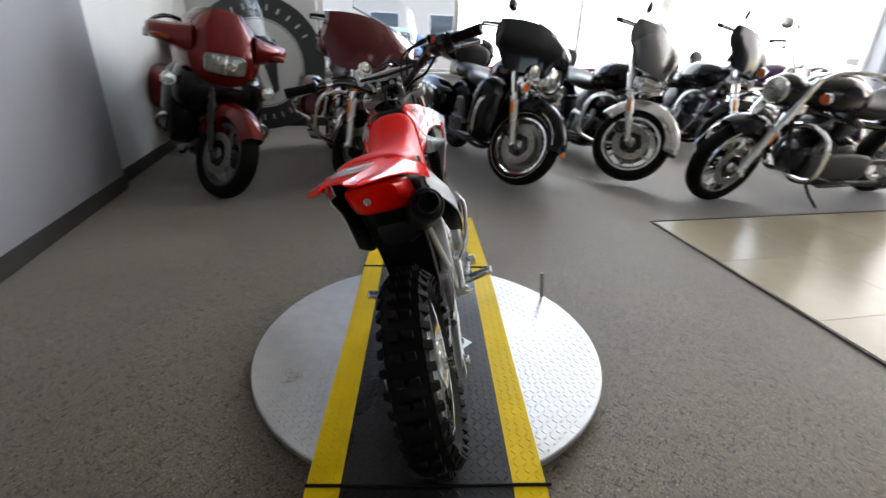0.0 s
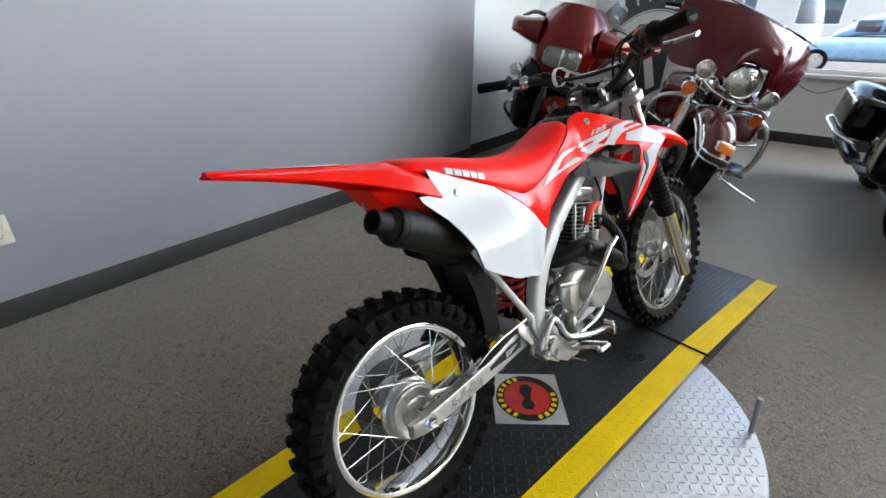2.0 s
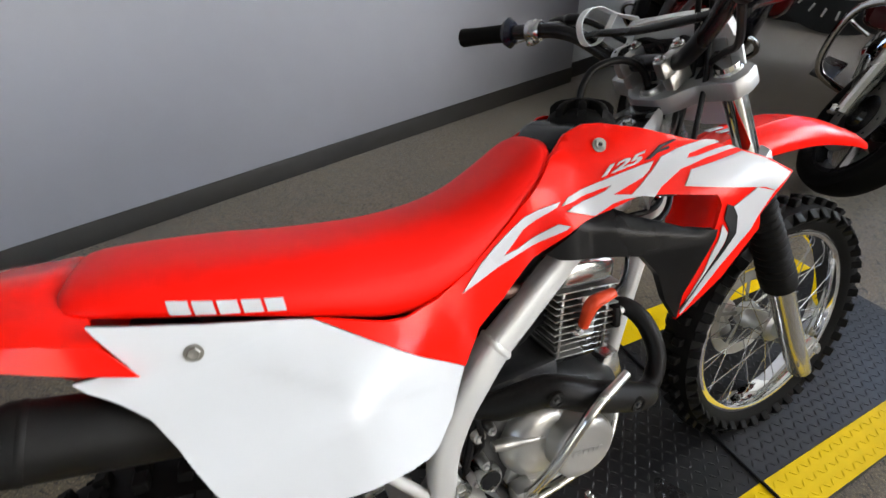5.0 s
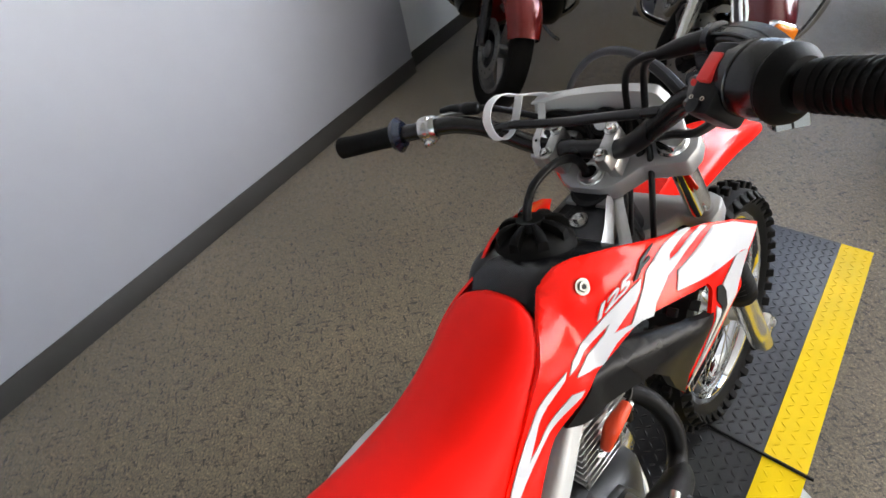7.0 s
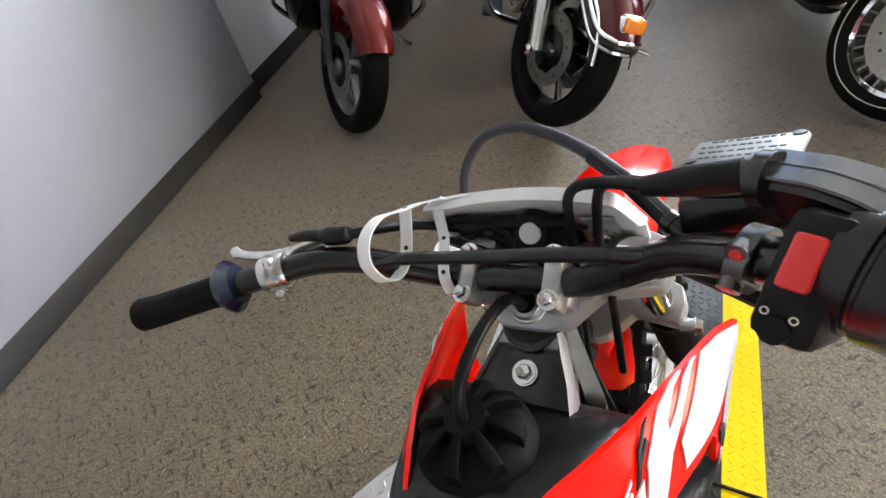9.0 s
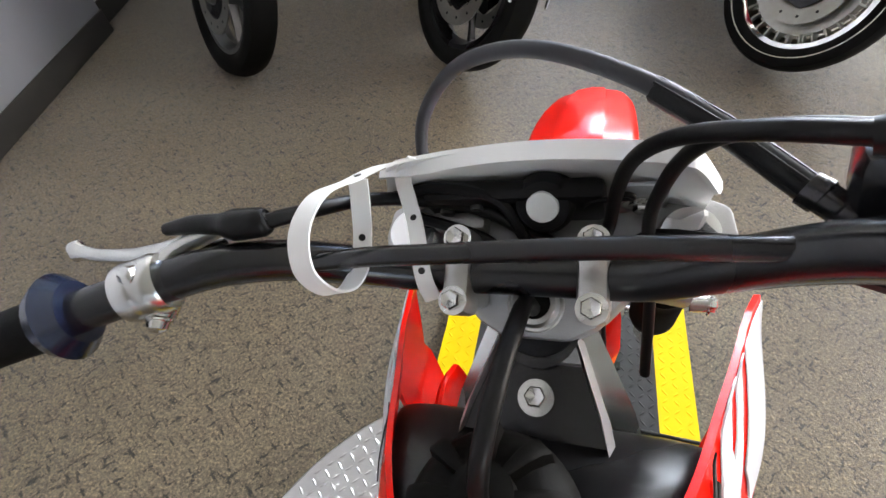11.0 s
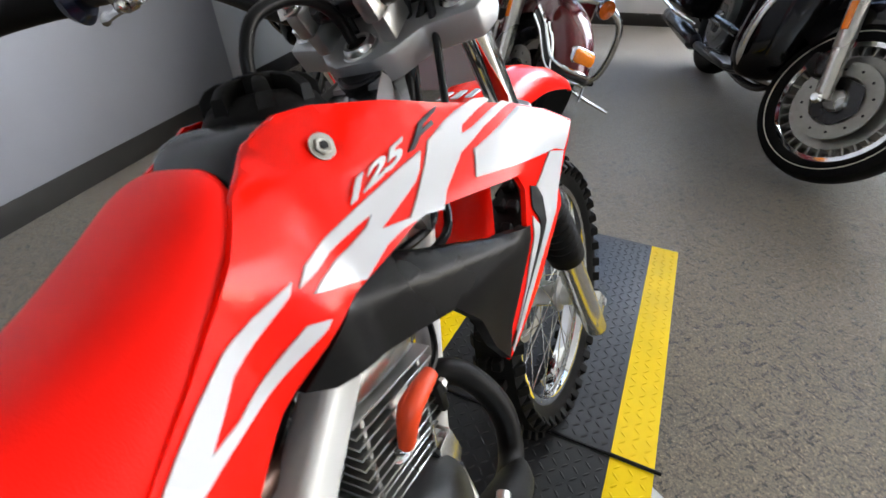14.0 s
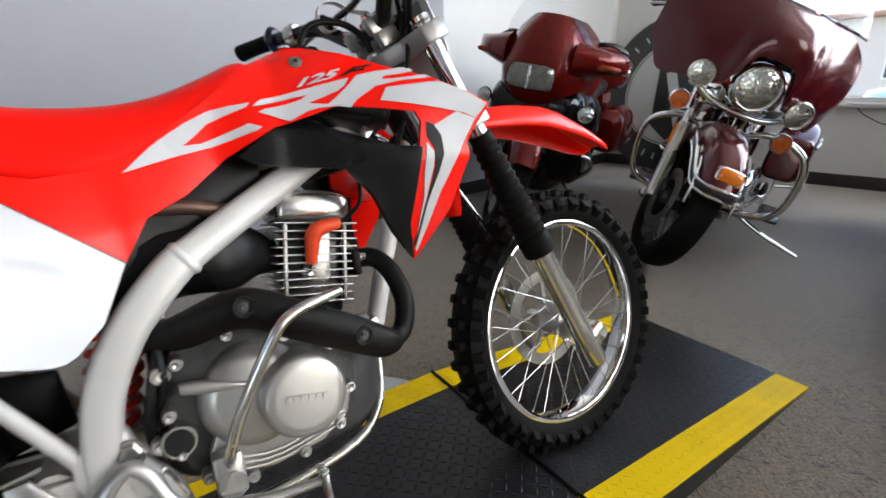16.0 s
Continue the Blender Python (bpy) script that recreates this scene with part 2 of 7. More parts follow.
M_CARPET = carpet_mat()
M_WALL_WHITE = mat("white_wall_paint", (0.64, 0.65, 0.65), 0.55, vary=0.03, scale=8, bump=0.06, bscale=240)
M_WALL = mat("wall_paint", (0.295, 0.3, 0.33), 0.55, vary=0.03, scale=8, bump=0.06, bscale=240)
M_CEIL = mat("ceiling_tile", (0.45, 0.45, 0.43), 0.9, vary=0.05, scale=20, bump=0.2, bscale=120)
M_BASE = mat("vinyl_baseboard", (0.036, 0.034, 0.032), 0.42, vary=0.15, scale=12)
M_TILE = mat("glazed_tile", (0.4, 0.345, 0.25), 0.25, vary=0.05, scale=10, rvary=0.06, spec=0.35)
M_GROUT = mat("grout", (0.33, 0.285, 0.215), 0.9, bump=0.2)
M_ALU_PLATE = mat("tread_plate_aluminium", (0.5, 0.5, 0.5), 0.38, 0.9, vary=0.12, scale=22, rvary=0.12)
M_BLACK_PLATE = mat("black_tread_plate", (0.0105, 0.0105, 0.0115), 0.36, 0.0, vary=0.3, scale=18, rvary=0.12, bump=0.06, spec=0.3)
M_YELLOW = mat("yellow_safety_paint", (0.8, 0.53, 0.002), 0.5, vary=0.12, scale=14, rvary=0.12, bump=0.05, spec=0.14)
M_FRAME_WHITE = mat("white_window_frame", (0.78, 0.78, 0.76), 0.4, vary=0.04)
M_RED = mat("red_plastic", (0.98, 0.0085, 0.003), 0.17, vary=0.03, scale=9, rvary=0.05, bump=0.02, bscale=500, spec=0.32)
M_SEAT = mat("red_vinyl_seat", (0.97, 0.0085, 0.004), 0.45, vary=0.05, scale=16, bump=0.12, bscale=700, spec=0.16)
M_WHITE = mat("white_plastic", (0.58, 0.59, 0.6), 0.2, vary=0.03, scale=9, rvary=0.05)
M_DECAL = mat("white_decal", (0.54, 0.54, 0.555), 0.24, vary=0.02)
M_DECAL_K = mat("black_decal", (0.008, 0.008, 0.009), 0.5, vary=0.1, spec=0.25)
M_BLACK = mat("black_plastic", (0.0055, 0.0055, 0.006), 0.36, vary=0.2, scale=40, bump=0.07, bscale=600, spec=0.2)
M_SATIN = mat("black_satin_paint", (0.006, 0.006, 0.007), 0.25, vary=0.2, spec=0.5)
M_HEAT = mat("black_heat_paint", (0.006, 0.0055, 0.0052), 0.5, vary=0.3, scale=60, bump=0.12, bscale=900, spec=0.16)
M_RUBBER = mat("rubber", (0.0045, 0.0043, 0.004), 0.62, vary=0.3, scale=30, bump=0.1, bscale=300, spec=0.1)
M_FRAME = mat("silver_frame_paint", (0.53, 0.52, 0.495), 0.36, 0.15, vary=0.05, scale=14)
M_CAST = mat("cast_aluminium", (0.46, 0.455, 0.44), 0.32, 0.9, vary=0.14, scale=40, bump=0.12, bscale=700)
M_COVER = mat("painted_engine_cover", (0.46, 0.45, 0.425), 0.28, 0.75, vary=0.06, scale=20, bump=0.04, bscale=500)
M_SLATE = mat("grey_fairing_paint", (0.045, 0.045, 0.047), 0.32, 0.2, coat=0.3)
M_CLAMP = mat("dull_cast_aluminium", (0.36, 0.36, 0.36), 0.42, 0.6, vary=0.12, scale=30, bump=0.1, bscale=600)
M_DISC = mat("brake_disc_steel", (0.3, 0.29, 0.26), 0.38, 0.85, vary=0.15, scale=40)
M_CRANK = mat("dark_cast_metal", (0.06, 0.06, 0.06), 0.45, 0.6, vary=0.3, scale=40, bump=0.15, bscale=500)
M_FORK = mat("fork_slider", (0.6, 0.585, 0.54), 0.24, 0.85, vary=0.08, scale=18)
M_CHROME = mat("chrome", (0.8, 0.8, 0.79), 0.05, 1.0, vary=0.04, rvary=0.03)
M_STEEL = mat("zinc_steel", (0.6, 0.6, 0.58), 0.25, 1.0, vary=0.14, scale=50)
M_SPOKE = mat("spoke_steel", (0.55, 0.55, 0.53), 0.25, 1.0, vary=0.1, scale=50)
M_SPRING = mat("red_spring", (0.62, 0.03, 0.014), 0.35, vary=0.12)
M_CAP = mat("orange_rubber", (0.78, 0.06, 0.012), 0.5, vary=0.08)
M_BLUE = mat("blue_plastic_film", (0.004, 0.008, 0.02), 0.2, vary=0.2)
M_PLATE = mat("matt_white_plastic", (0.68, 0.68, 0.67), 0.4, vary=0.03)
M_SWITCH = mat("red_switch", (0.65, 0.025, 0.02), 0.4)
M_AMBER = mat("amber_lens", (0.9, 0.22, 0.01), 0.12, vary=0.1, scale=80, coat=0.5)
M_MAROON = mat("maroon_paint", (0.085, 0.004, 0.006), 0.18, 0.15, vary=0.1, scale=10, coat=0.6, rvary=0.04, spec=0.3)
M_REDPAINT = mat("candy_red_paint", (0.13, 0.004, 0.0025), 0.16, 0.25, vary=0.1, scale=10, coat=0.25, rvary=0.04, spec=0.3)
M_GLOSSBLACK = mat("gloss_black_paint", (0.003, 0.003, 0.004), 0.12, vary=0.15, coat=0.15, rvary=0.04, spec=0.25)
M_LEATHER = mat("black_leather", (0.011, 0.0105, 0.01), 0.45, vary=0.25, scale=30, bump=0.15, bscale=260, spec=0.35)


def lens_mat(name, col, facet, metal=0.9, coat=0.6):
    """A lamp lens over a faceted reflector: cells of many tilts under clear plastic."""
    m = mat(name, col, 0.12, metal, vary=0.35, scale=50, coat=coat)
    nd, lk = m.node_tree.nodes, m.node_tree.links
    tc = nd.new("ShaderNodeTexCoord")
    v = nd.new("ShaderNodeTexVoronoi")
    v.distance, v.inputs["Scale"].default_value = "CHEBYCHEV", facet
    lk.new(tc.outputs["Object"], v.inputs["Vector"])
    bp = nd.new("ShaderNodeBump")
    bp.inputs["Strength"].default_value, bp.inputs["Distance"].default_value = 0.5, 0.005
    lk.new(v.outputs["Distance"], bp.inputs["Height"])
    lk.new(bp.outputs[0], nd["Principled BSDF"].inputs["Normal"])
    return m


M_LENS = lens_mat("headlight_lens", (0.55, 0.56, 0.53), 55)
M_LENS_DULL = lens_mat("frosted_headlight_lens", (0.2, 0.2, 0.18), 40, 0.5, 0.2)
M_SIGNAL = lens_mat("turn_signal_lens", (0.5, 0.085, 0.006), 90, 0.0, 0.2)
M_AMBER_DARK = mat("smoked_amber_lens", (0.2, 0.028, 0.004), 0.4, vary=0.2, scale=60, spec=0.15)
M_GLASS = glass_mat("clear_glass")
M_SMOKE = glass_mat("clear_windscreen", (0.86, 0.88, 0.9))
M_ASPHALT = mat("asphalt", (0.11, 0.108, 0.105), 0.9, vary=0.2, scale=6, bump=0.4, bscale=90)
M_RING = mat("dark_sign_print", (0.022, 0.026, 0.028), 0.35, vary=0.15, scale=14)
M_RINGFACE = mat("pale_sign_print", (0.5, 0.52, 0.52), 0.35, vary=0.06, scale=10)
M_IVORY = mat("ivory_plastic", (0.72, 0.68, 0.55), 0.35)

# ---- the showroom ----
# Unseen room height H is set tall so window light falls steeper.
X1, Y0, Y1, H = 9.6, -8.0, 4.25, 4.2
CORNER = 1.685


def setting(name, bm, material, label, category, m=ROOM):
    return tagged(part(name, bm, material, None, "", m), label, category, kind="structure")


setting("floor", block(-0.4, X1, Y0, Y1 + 0.2, -0.12, 0.0), M_CARPET, "brown flecked loop-pile carpet floor of the showroom", "floor")
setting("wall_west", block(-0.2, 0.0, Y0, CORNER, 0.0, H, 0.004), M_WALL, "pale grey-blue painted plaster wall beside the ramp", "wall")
setting("wall_west_recess", block(-0.2, -0.06, CORNER, Y1, 0.0, H), M_WALL_WHITE, "pale painted wall set back behind the parked tourers", "wall")
setting("baseboard_west", block(0.0005, 0.008, Y0 + 0.01, CORNER + 0.003, 0.0, 0.105, 0.003), M_BASE, "dark grey vinyl cove baseboard along the wall", "baseboard")
setting("baseboard_recess", block(-0.0595, -0.052, CORNER + 0.004, Y1 - 0.002, 0.0, 0.105, 0.003), M_BASE, "dark grey vinyl baseboard in the recess", "baseboard")
WX = 1.35
SILL, HEAD = 0.63, 3.9
setting("wall_north", block(-0.2, WX, Y1, Y1 + 0.2, 0.0, H), M_WALL_WHITE, "white painted wall behind the round sign", "wall")
setting("wall_north_low", block(WX, X1, Y1 + 0.001, Y1 + 0.2, 0.0, SILL), M_WALL_WHITE, "low painted wall under the shop window", "wall")
setting("wall_north_head", block(WX, X1, Y1 + 0.001, Y1 + 0.2, HEAD, H), M_WALL_WHITE, "painted wall over the shop window", "wall")
setting("baseboard_north", block(-0.05, X1, Y1 - 0.008, Y1 - 0.0005, 0.0, 0.105, 0.003), M_BASE, "dark grey vinyl baseboard under the window", "baseboard")
# Unseen ceiling, added high up and toned down to dim reflections.
setting("ceiling", block(-0.4, X1 + 0.3, Y0 - 0.3, Y1 + 0.2, H + 0.001, H + 0.15), M_CEIL, "unseen showroom ceiling, set high for steeper window light", "ceiling")


def wall_with_opening(name, axis, at, lo, hi, w0, w1):
    """An unseen wall with one long added light opening, whose four pieces butt end to end."""
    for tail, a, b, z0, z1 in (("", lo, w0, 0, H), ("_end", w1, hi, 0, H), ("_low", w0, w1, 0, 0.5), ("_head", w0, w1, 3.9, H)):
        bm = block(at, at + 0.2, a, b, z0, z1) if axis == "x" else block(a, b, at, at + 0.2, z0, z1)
        setting(name + tail, bm, M_WALL, "unseen plain painted wall closing the showroom round an added opening", "wall")


# Both walls are unseen additions; the south one stands back to darken reflections.
wall_with_opening("wall_east", "x", X1, Y0, Y1 + 0.2, -0.3, 4.1)
wall_with_opening("wall_south", "y", Y0 - 0.2, -0.4, X1 + 0.2, 4.3, 8.9)

# shop window: frame, sill, mullions and panes
window = tagged(thing("window_1", ROOM, "", ""), "long white-framed shop window over a low wall", "window", kind="structure")
YW = Y1 + 0.1
MULL = [WX + 0.05, 3.05, 4.72, 5.95, 7.6, X1 - 0.03]
part("window_sill", block(WX - 0.04, X1, Y1 - 0.05, Y1 + 0.199, SILL + 0.001, SILL + 0.035, 0.006), M_FRAME_WHITE, window, "white painted window sill")
part("window_frame", block(WX, X1, YW - 0.03, YW + 0.03, HEAD - 0.05, HEAD - 0.001, 0.004), M_FRAME_WHITE, window)
part("window_frame", block(WX, X1, YW - 0.03, YW + 0.03, SILL + 0.036, SILL + 0.075, 0.004), M_FRAME_WHITE, window)
for i, x in enumerate(MULL):
    half = 0.085 if abs(x - 5.95) < 0.01 else 0.03
    part("mullion", block(x - half, x + half, YW - 0.035, YW + 0.035, SILL + 0.076, HEAD - 0.051, 0.004), M_FRAME_WHITE, window)
for a, b in zip(MULL, MULL[1:]):
    pane = part("pane", block(a + 0.03, b - 0.03, YW - 0.003, YW + 0.003, SILL + 0.076, HEAD - 0.051), M_GLASS, window)
    pane.visible_shadow = False
cable = thing("window_cable", ROOM, "thin black cable hanging from the window sill", "cable")
part("cord", rod([(2.02, Y1 - 0.045, SILL - 0.002), (2.08, Y1 - 0.03, 0.57), (2.25, Y1 - 0.025, 0.5), (2.42, Y1 - 0.03, 0.56), (2.5, Y1 - 0.045, SILL - 0.002)], 0.004, 6), M_BLACK, cable)

# inlaid field of glazed floor tiles
tile_field = setting("tile_floor", block(3.6, X1 - 0.01, Y0 + 0.01, 0.55, 0.0005, 0.004), M_GROUT, "cream glazed ceramic tile floor beside the carpet", "floor")
tile_mesh = None
for i in range(9):
    for j in range(13):
        x, y = 3.612 + i * 0.609, 0.54 - (j + 1) * 0.609 + 0.0
        if tile_mesh is None:
            t_ob = part("tile", block(0, 0.6075, 0, 0.6075, 0, 0.006, 0.001, 1), M_TILE, tile_field)
            tile_mesh = t_ob.data
        else:
            t_ob = new("tile", tile_mesh)
            t_ob.parent = tile_field
        t_ob.matrix_basis = pose(x, y, 0.0025)
setting("tile_edge_trim", block(3.592, 3.6, Y0 + 0.01, 0.559, 0.0005, 0.01, 0.003), M_BASE, "dark metal strip edging the tiles", "trim")
setting("tile_edge_trim", block(3.6, X1 - 0.01, 0.551, 0.559, 0.0005, 0.01, 0.003), M_BASE, "dark metal strip edging the tiles", "trim")

# wall socket
socket = thing("power_outlet", ROOM @ pose(0.0, -1.45, 0.385), "ivory double power outlet on the painted wall", "outlet")
part("cover_plate", block(0.0005, 0.007, -0.036, 0.036, -0.058, 0.058, 0.003), M_IVORY, socket)
for z in (0.02, -0.02):
    face = part("socket_face", block(0.006, 0.0095, -0.017, 0.017, z - 0.014, z + 0.014, 0.003), M_IVORY, socket)
    for y in (-0.006, 0.006):
        part("slot", block(0.0093, 0.0099, y - 0.001, y + 0.001, z - 0.004, z + 0.005), M_BLACK, face)
    part("slot", block(0.0093, 0.0099, -0.002, 0.002, z - 0.011, z - 0.007), M_BLACK, face)
part("screw", bolt(bmesh.new(), (0.007, 0, 0), (1, 0, 0), 0.003, 0.002), M_STEEL, socket)

# round sign leaning on the far wall
R_SIGN = 0.74
sign = thing("round_sign", ROOM @ pose(0.68, 3.98, 0.012, -9, 0, 0) @ pose(0, 0, R_SIGN), "round dark-ringed sign with a pale centre leaning on the wall", "sign")
Z90 = pose(0, 0, 0, 0, 0, 90)
part("ring", turned([(R_SIGN, 0.0), (R_SIGN, 0.03), (0.47, 0.03), (0.47, 0.0), (R_SIGN, 0.0)], 72, Z90), M_RING, sign, "dark printed ring")
part("face", turned([(0.47, 0.004), (0.47, 0.02), (0.0, 0.02), (0.0, 0.004)], 64, Z90), M_RINGFACE, sign, "pale centre")
part("rim_line", turned([(0.49, -0.0005), (0.49, -0.002), (0.478, -0.002), (0.478, -0.0005), (0.49, -0.0005)], 64, Z90), M_RINGFACE, sign)
# emblem and letters as plain shapes
part("emblem", slab([(-0.19, -0.3), (0.02, -0.44), (0.19, -0.3), (0.19, 0.26), (-0.19, 0.26)], -0.002, 0.002), M_RING, sign, "dark shield shape", Z90 @ pose(-0.0015, 0, 0))
part("emblem_bar", slab([(-0.12, -0.28), (-0.04, -0.33), (0.12, 0.18), (0.03, 0.2)], -0.002, 0.002), M_RINGFACE, sign, "", Z90 @ pose(-0.004, 0, 0))
letter = None
for a in list(range(150, 29, -12)) + list(range(-150, -29, 10)):
    r = 0.605
    if letter is None:
        letter = part("letter_bar", block(-0.008, 0.008, -0.003, 0.0, -0.032, 0.032, 0.001, 1), M_RINGFACE, sign)
        l_ob = letter
    else:
        l_ob = new("letter_bar", letter.data)
        l_ob.parent = sign
    l_ob.matrix_basis = pose(r * math.cos(radians(a)), -0.0005, r * math.sin(radians(a)), 0, 90 - a if a > 0 else -90 - a, 0)

# ---- the turntable ramp ----
DECK, TABLE, HALF, BAND = 0.085, 0.05, 0.300, 0.085
YA, YB, YC, YD = -1.85, -0.957, 0.257, 1.15


def treads(bm, inside, zfun, x0, x1, y0, y1, pitch=0.0205, size=0.0098, wide=0.0028, high=0.0013):
    """Raised lozenges, turned by right angles in turn, where inside(x, y) holds."""
    nx, ny = int((x1 - x0) / pitch), int((y1 - y0) / pitch)
    for i in range(nx):
        for j in range(ny):
            cx, cy = x0 + (i + 0.5) * (x1 - x0) / nx, y0 + (j + 0.5) * (y1 - y0) / ny
            if not inside(cx, cy):
                continue
            a = radians(45 if (i + j) % 2 else -45)
            c, s = math.cos(a), math.sin(a)
            ring = []
            for u, w in ((-size, 0), (-size * 0.4, -wide), (size * 0.4, -wide), (size, 0), (size * 0.4, wide), (-size * 0.4, wide)):
                x, y = cx + u * c - w * s, cy + u * s + w * c
                ring.append(bm.verts.new((x, y, zfun(x, y))))
            x, y = cx - size * 0.5 * c, cy - size * 0.5 * s
            p = bm.verts.new((x, y, zfun(x, y) + high))
            x, y = cx + size * 0.5 * c, cy + size * 0.5 * s
            q = bm.verts.new((x, y, zfun(x, y) + high))
            for f in ((ring[0], ring[1], p), (ring[1], ring[2], q, p), (ring[2], ring[3], q), (ring[3], ring[4], q), (ring[4], ring[5], p, q), (ring[5], ring[0], p)):
                bm.faces.new(f)
    return bm


def deck_height(y):
    if y > YC:
        return DECK - (DECK - 0.006) * (y - YC) / (YD - YC)
    if y < YB:
        return DECK - (DECK - 0.006) * (YB - y) / (YB - YA)
    return DECK


def plank(x0, x1, y0, y1, drop=0.006, lift=0.0, skirt=0.0):
    """A strip of deck plate, flat or sloping, with a folded skirt along one side when asked."""
    bm = bmesh.new()
    a = [(x, y, deck_height(y) + lift) for x, y in ((x0, y0), (x1, y0), (x1, y1), (x0, y1))]
    top = [bm.verts.new(p) for p in a]
    low = [bm.verts.new((p[0], p[1], p[2] - drop)) for p in a]
    bm.faces.new(top)
    bm.faces.new(list(reversed(low)))
    for k in range(4):
        bm.faces.new((top[k], low[k], low[(k + 1) % 4], top[(k + 1) % 4]))
    treads(bm, lambda x, y: True, lambda x, y: deck_height(y) + lift, min(x0, x1) + 0.004, max(x0, x1) - 0.004, y0 + 0.006, y1 - 0.006)
    return bm


turntable = thing("turntable", pose(0.008, -0.305, 0), "round aluminium tread-plate turntable lying on the carpet", "turntable")
top = turned([(0.0, TABLE), (0.626, TABLE), (0.63, TABLE - 0.004), (0.63, TABLE - 0.022), (0.0, TABLE - 0.022)], 96, pose(0, 0, 0, 0, -90, 0))
treads(top, lambda x, y: x * x + y * y < 0.615 ** 2 and abs(x + 0.008) > HALF + 0.014, lambda x, y: TABLE, -0.63, 0.63, -0.63, 0.63, 0.0215, 0.0103, 0.003, 0.0014)
part("table_top", top, M_ALU_PLATE, turntable, "aluminium tread plate")
part("base_ring", turned([(0.595, 0.0), (0.612, 0.0), (0.612, 0.027), (0.595, 0.027), (0.595, 0.0)], 72, pose(0, 0, 0, 0, -90, 0)), M_BLACK, turntable, "dark bearing ring")
ramp_thing = thing("motorcycle_ramp", pose(0, 0, 0), "black tread-plate motorcycle ramp with yellow edge bands, on a turntable", "ramp")
for y0, y1 in ((YA, YB - 0.004), (YB + 0.004, YC - 0.004), (YC + 0.004, YD)):
    part("deck", plank(-HALF + BAND, HALF - BAND, y0, y1), M_BLACK_PLATE, ramp_thing, "black tread plate")
    for sgn in (-1, 1):
        xa, xb = sorted((sgn * (HALF - BAND + 0.0005), sgn * HALF))
        part("edge_band", plank(xa, xb, y0, y1), M_YELLOW, ramp_thing, "yellow painted edge band")
        xo = sgn * HALF
        lo = 0.0 if not (y0 > YB and y1 < YC) else TABLE + 0.002
        bm = bmesh.new()
        vs = []
        for x in (xo - sgn * 0.004, xo + sgn * 0.0):
            for y, z in ((y0, lo), (y1, lo), (y1, max(lo + 0.001, deck_height(y1) - 0.0065)), (y0, max(lo + 0.001, deck_height(y0) - 0.0065))):
                vs.append(bm.verts.new((x, y, z)))
        for f in ((0, 1, 2, 3), (7, 6, 5, 4), (0, 4, 5, 1), (1, 5, 6, 2), (2, 6, 7, 3), (3, 7, 4, 0)):
            bm.faces.new([vs[k] for k in f])
        part("side_rail", bm, M_BLACK_PLATE, ramp_thing)
for y in (YB, YC):
    part("hinge_rod", rod([(-HALF - 0.002, y, DECK + 0.002), (HALF + 0.012, y, DECK + 0.002)], 0.0042, 8, 1), M_BLACK, ramp_thing, "black hinge rod")
for x in (-0.26, 0.26):
    part("foot", block(x - 0.03, x + 0.03, -0.9, 0.2, TABLE + 0.002, DECK - 0.0065), M_BLACK, ramp_thing)

stop_pin = thing("stop_pin", pose(0.52, 0.045, 0.0), "upright steel stop pin at the turntable's rim", "pin")
part("pin", rod([(0, 0, 0), (-0.004, 0, 0.06), (-0.012, 0.008, 0.165)], [0.008, 0.0075, 0.0085], 10, 3), M_CLAMP, stop_pin)
part("bracket", block(-0.012, 0.012, -0.012, 0.012, 0.0, 0.008, 0.002), M_CLAMP, stop_pin)

badge = thing("ramp_badge", pose(0.018, -0.364, DECK + 0.0026, 0, 0, 47), "square silver plate with a round red and black badge", "badge")
part("backing_plate", treads(block(-0.104, 0.104, -0.104, 0.104, -0.0008, 0.0012, 0.0004, 1), lambda x, y: x * x + y * y > 0.1 ** 2, lambda x, y: 0.0012, -0.1, 0.1, -0.1, 0.1, 0.02, 0.008, 0.003, 0.0012), M_ALU_PLATE, badge)
UP = pose(0, 0, 0, 0, -90, 0)
part("black_disc", turned([(0.0, 0.0016), (0.094, 0.0016), (0.094, 0.001), (0.0, 0.001)], 56, UP), M_DECAL_K, badge)
part("red_disc", turned([(0.0, 0.002), (0.07, 0.002), (0.07, 0.0014), (0.0, 0.0014)], 48, UP), mat("red_badge", (0.42, 0.012, 0.01), 0.35), badge, "red centre of the badge")
part("black_shape", slab([(-0.05, -0.012), (-0.028, -0.022), (-0.004, -0.008), (0.02, -0.02), (0.05, -0.016), (0.056, 0.006), (0.04, 0.022), (0.016, 0.014), (-0.01, 0.01), (-0.03, 0.02), (-0.05, 0.012)], -0.0024, -0.0018), M_DECAL_K, badge, "", pose(0, 0, 0, 0, 90, 0))
bar = None
for a in list(range(20, 160, 16)) + list(range(200, 290, 16)):
    if bar is None:
        bar = part("yellow_bar", block(-0.006, 0.006, 0.074, 0.089, 0.0014, 0.0021, 0.0002, 1), M_YELLOW, badge)
        ob = bar
    else:
        ob = new("yellow_bar", bar.data)
        ob.parent = badge
    ob.matrix_basis = pose(0, 0, 0, 0, 0, a)

# ---- the dirt bike on the ramp ----
BIKE = pose(0.0585, -0.815, DECK, 0, 0, -1.25) @ pose(0, 0, 0, -0.7, 0, 0) @ pose(0, 0, 0, 0, -15, 0)
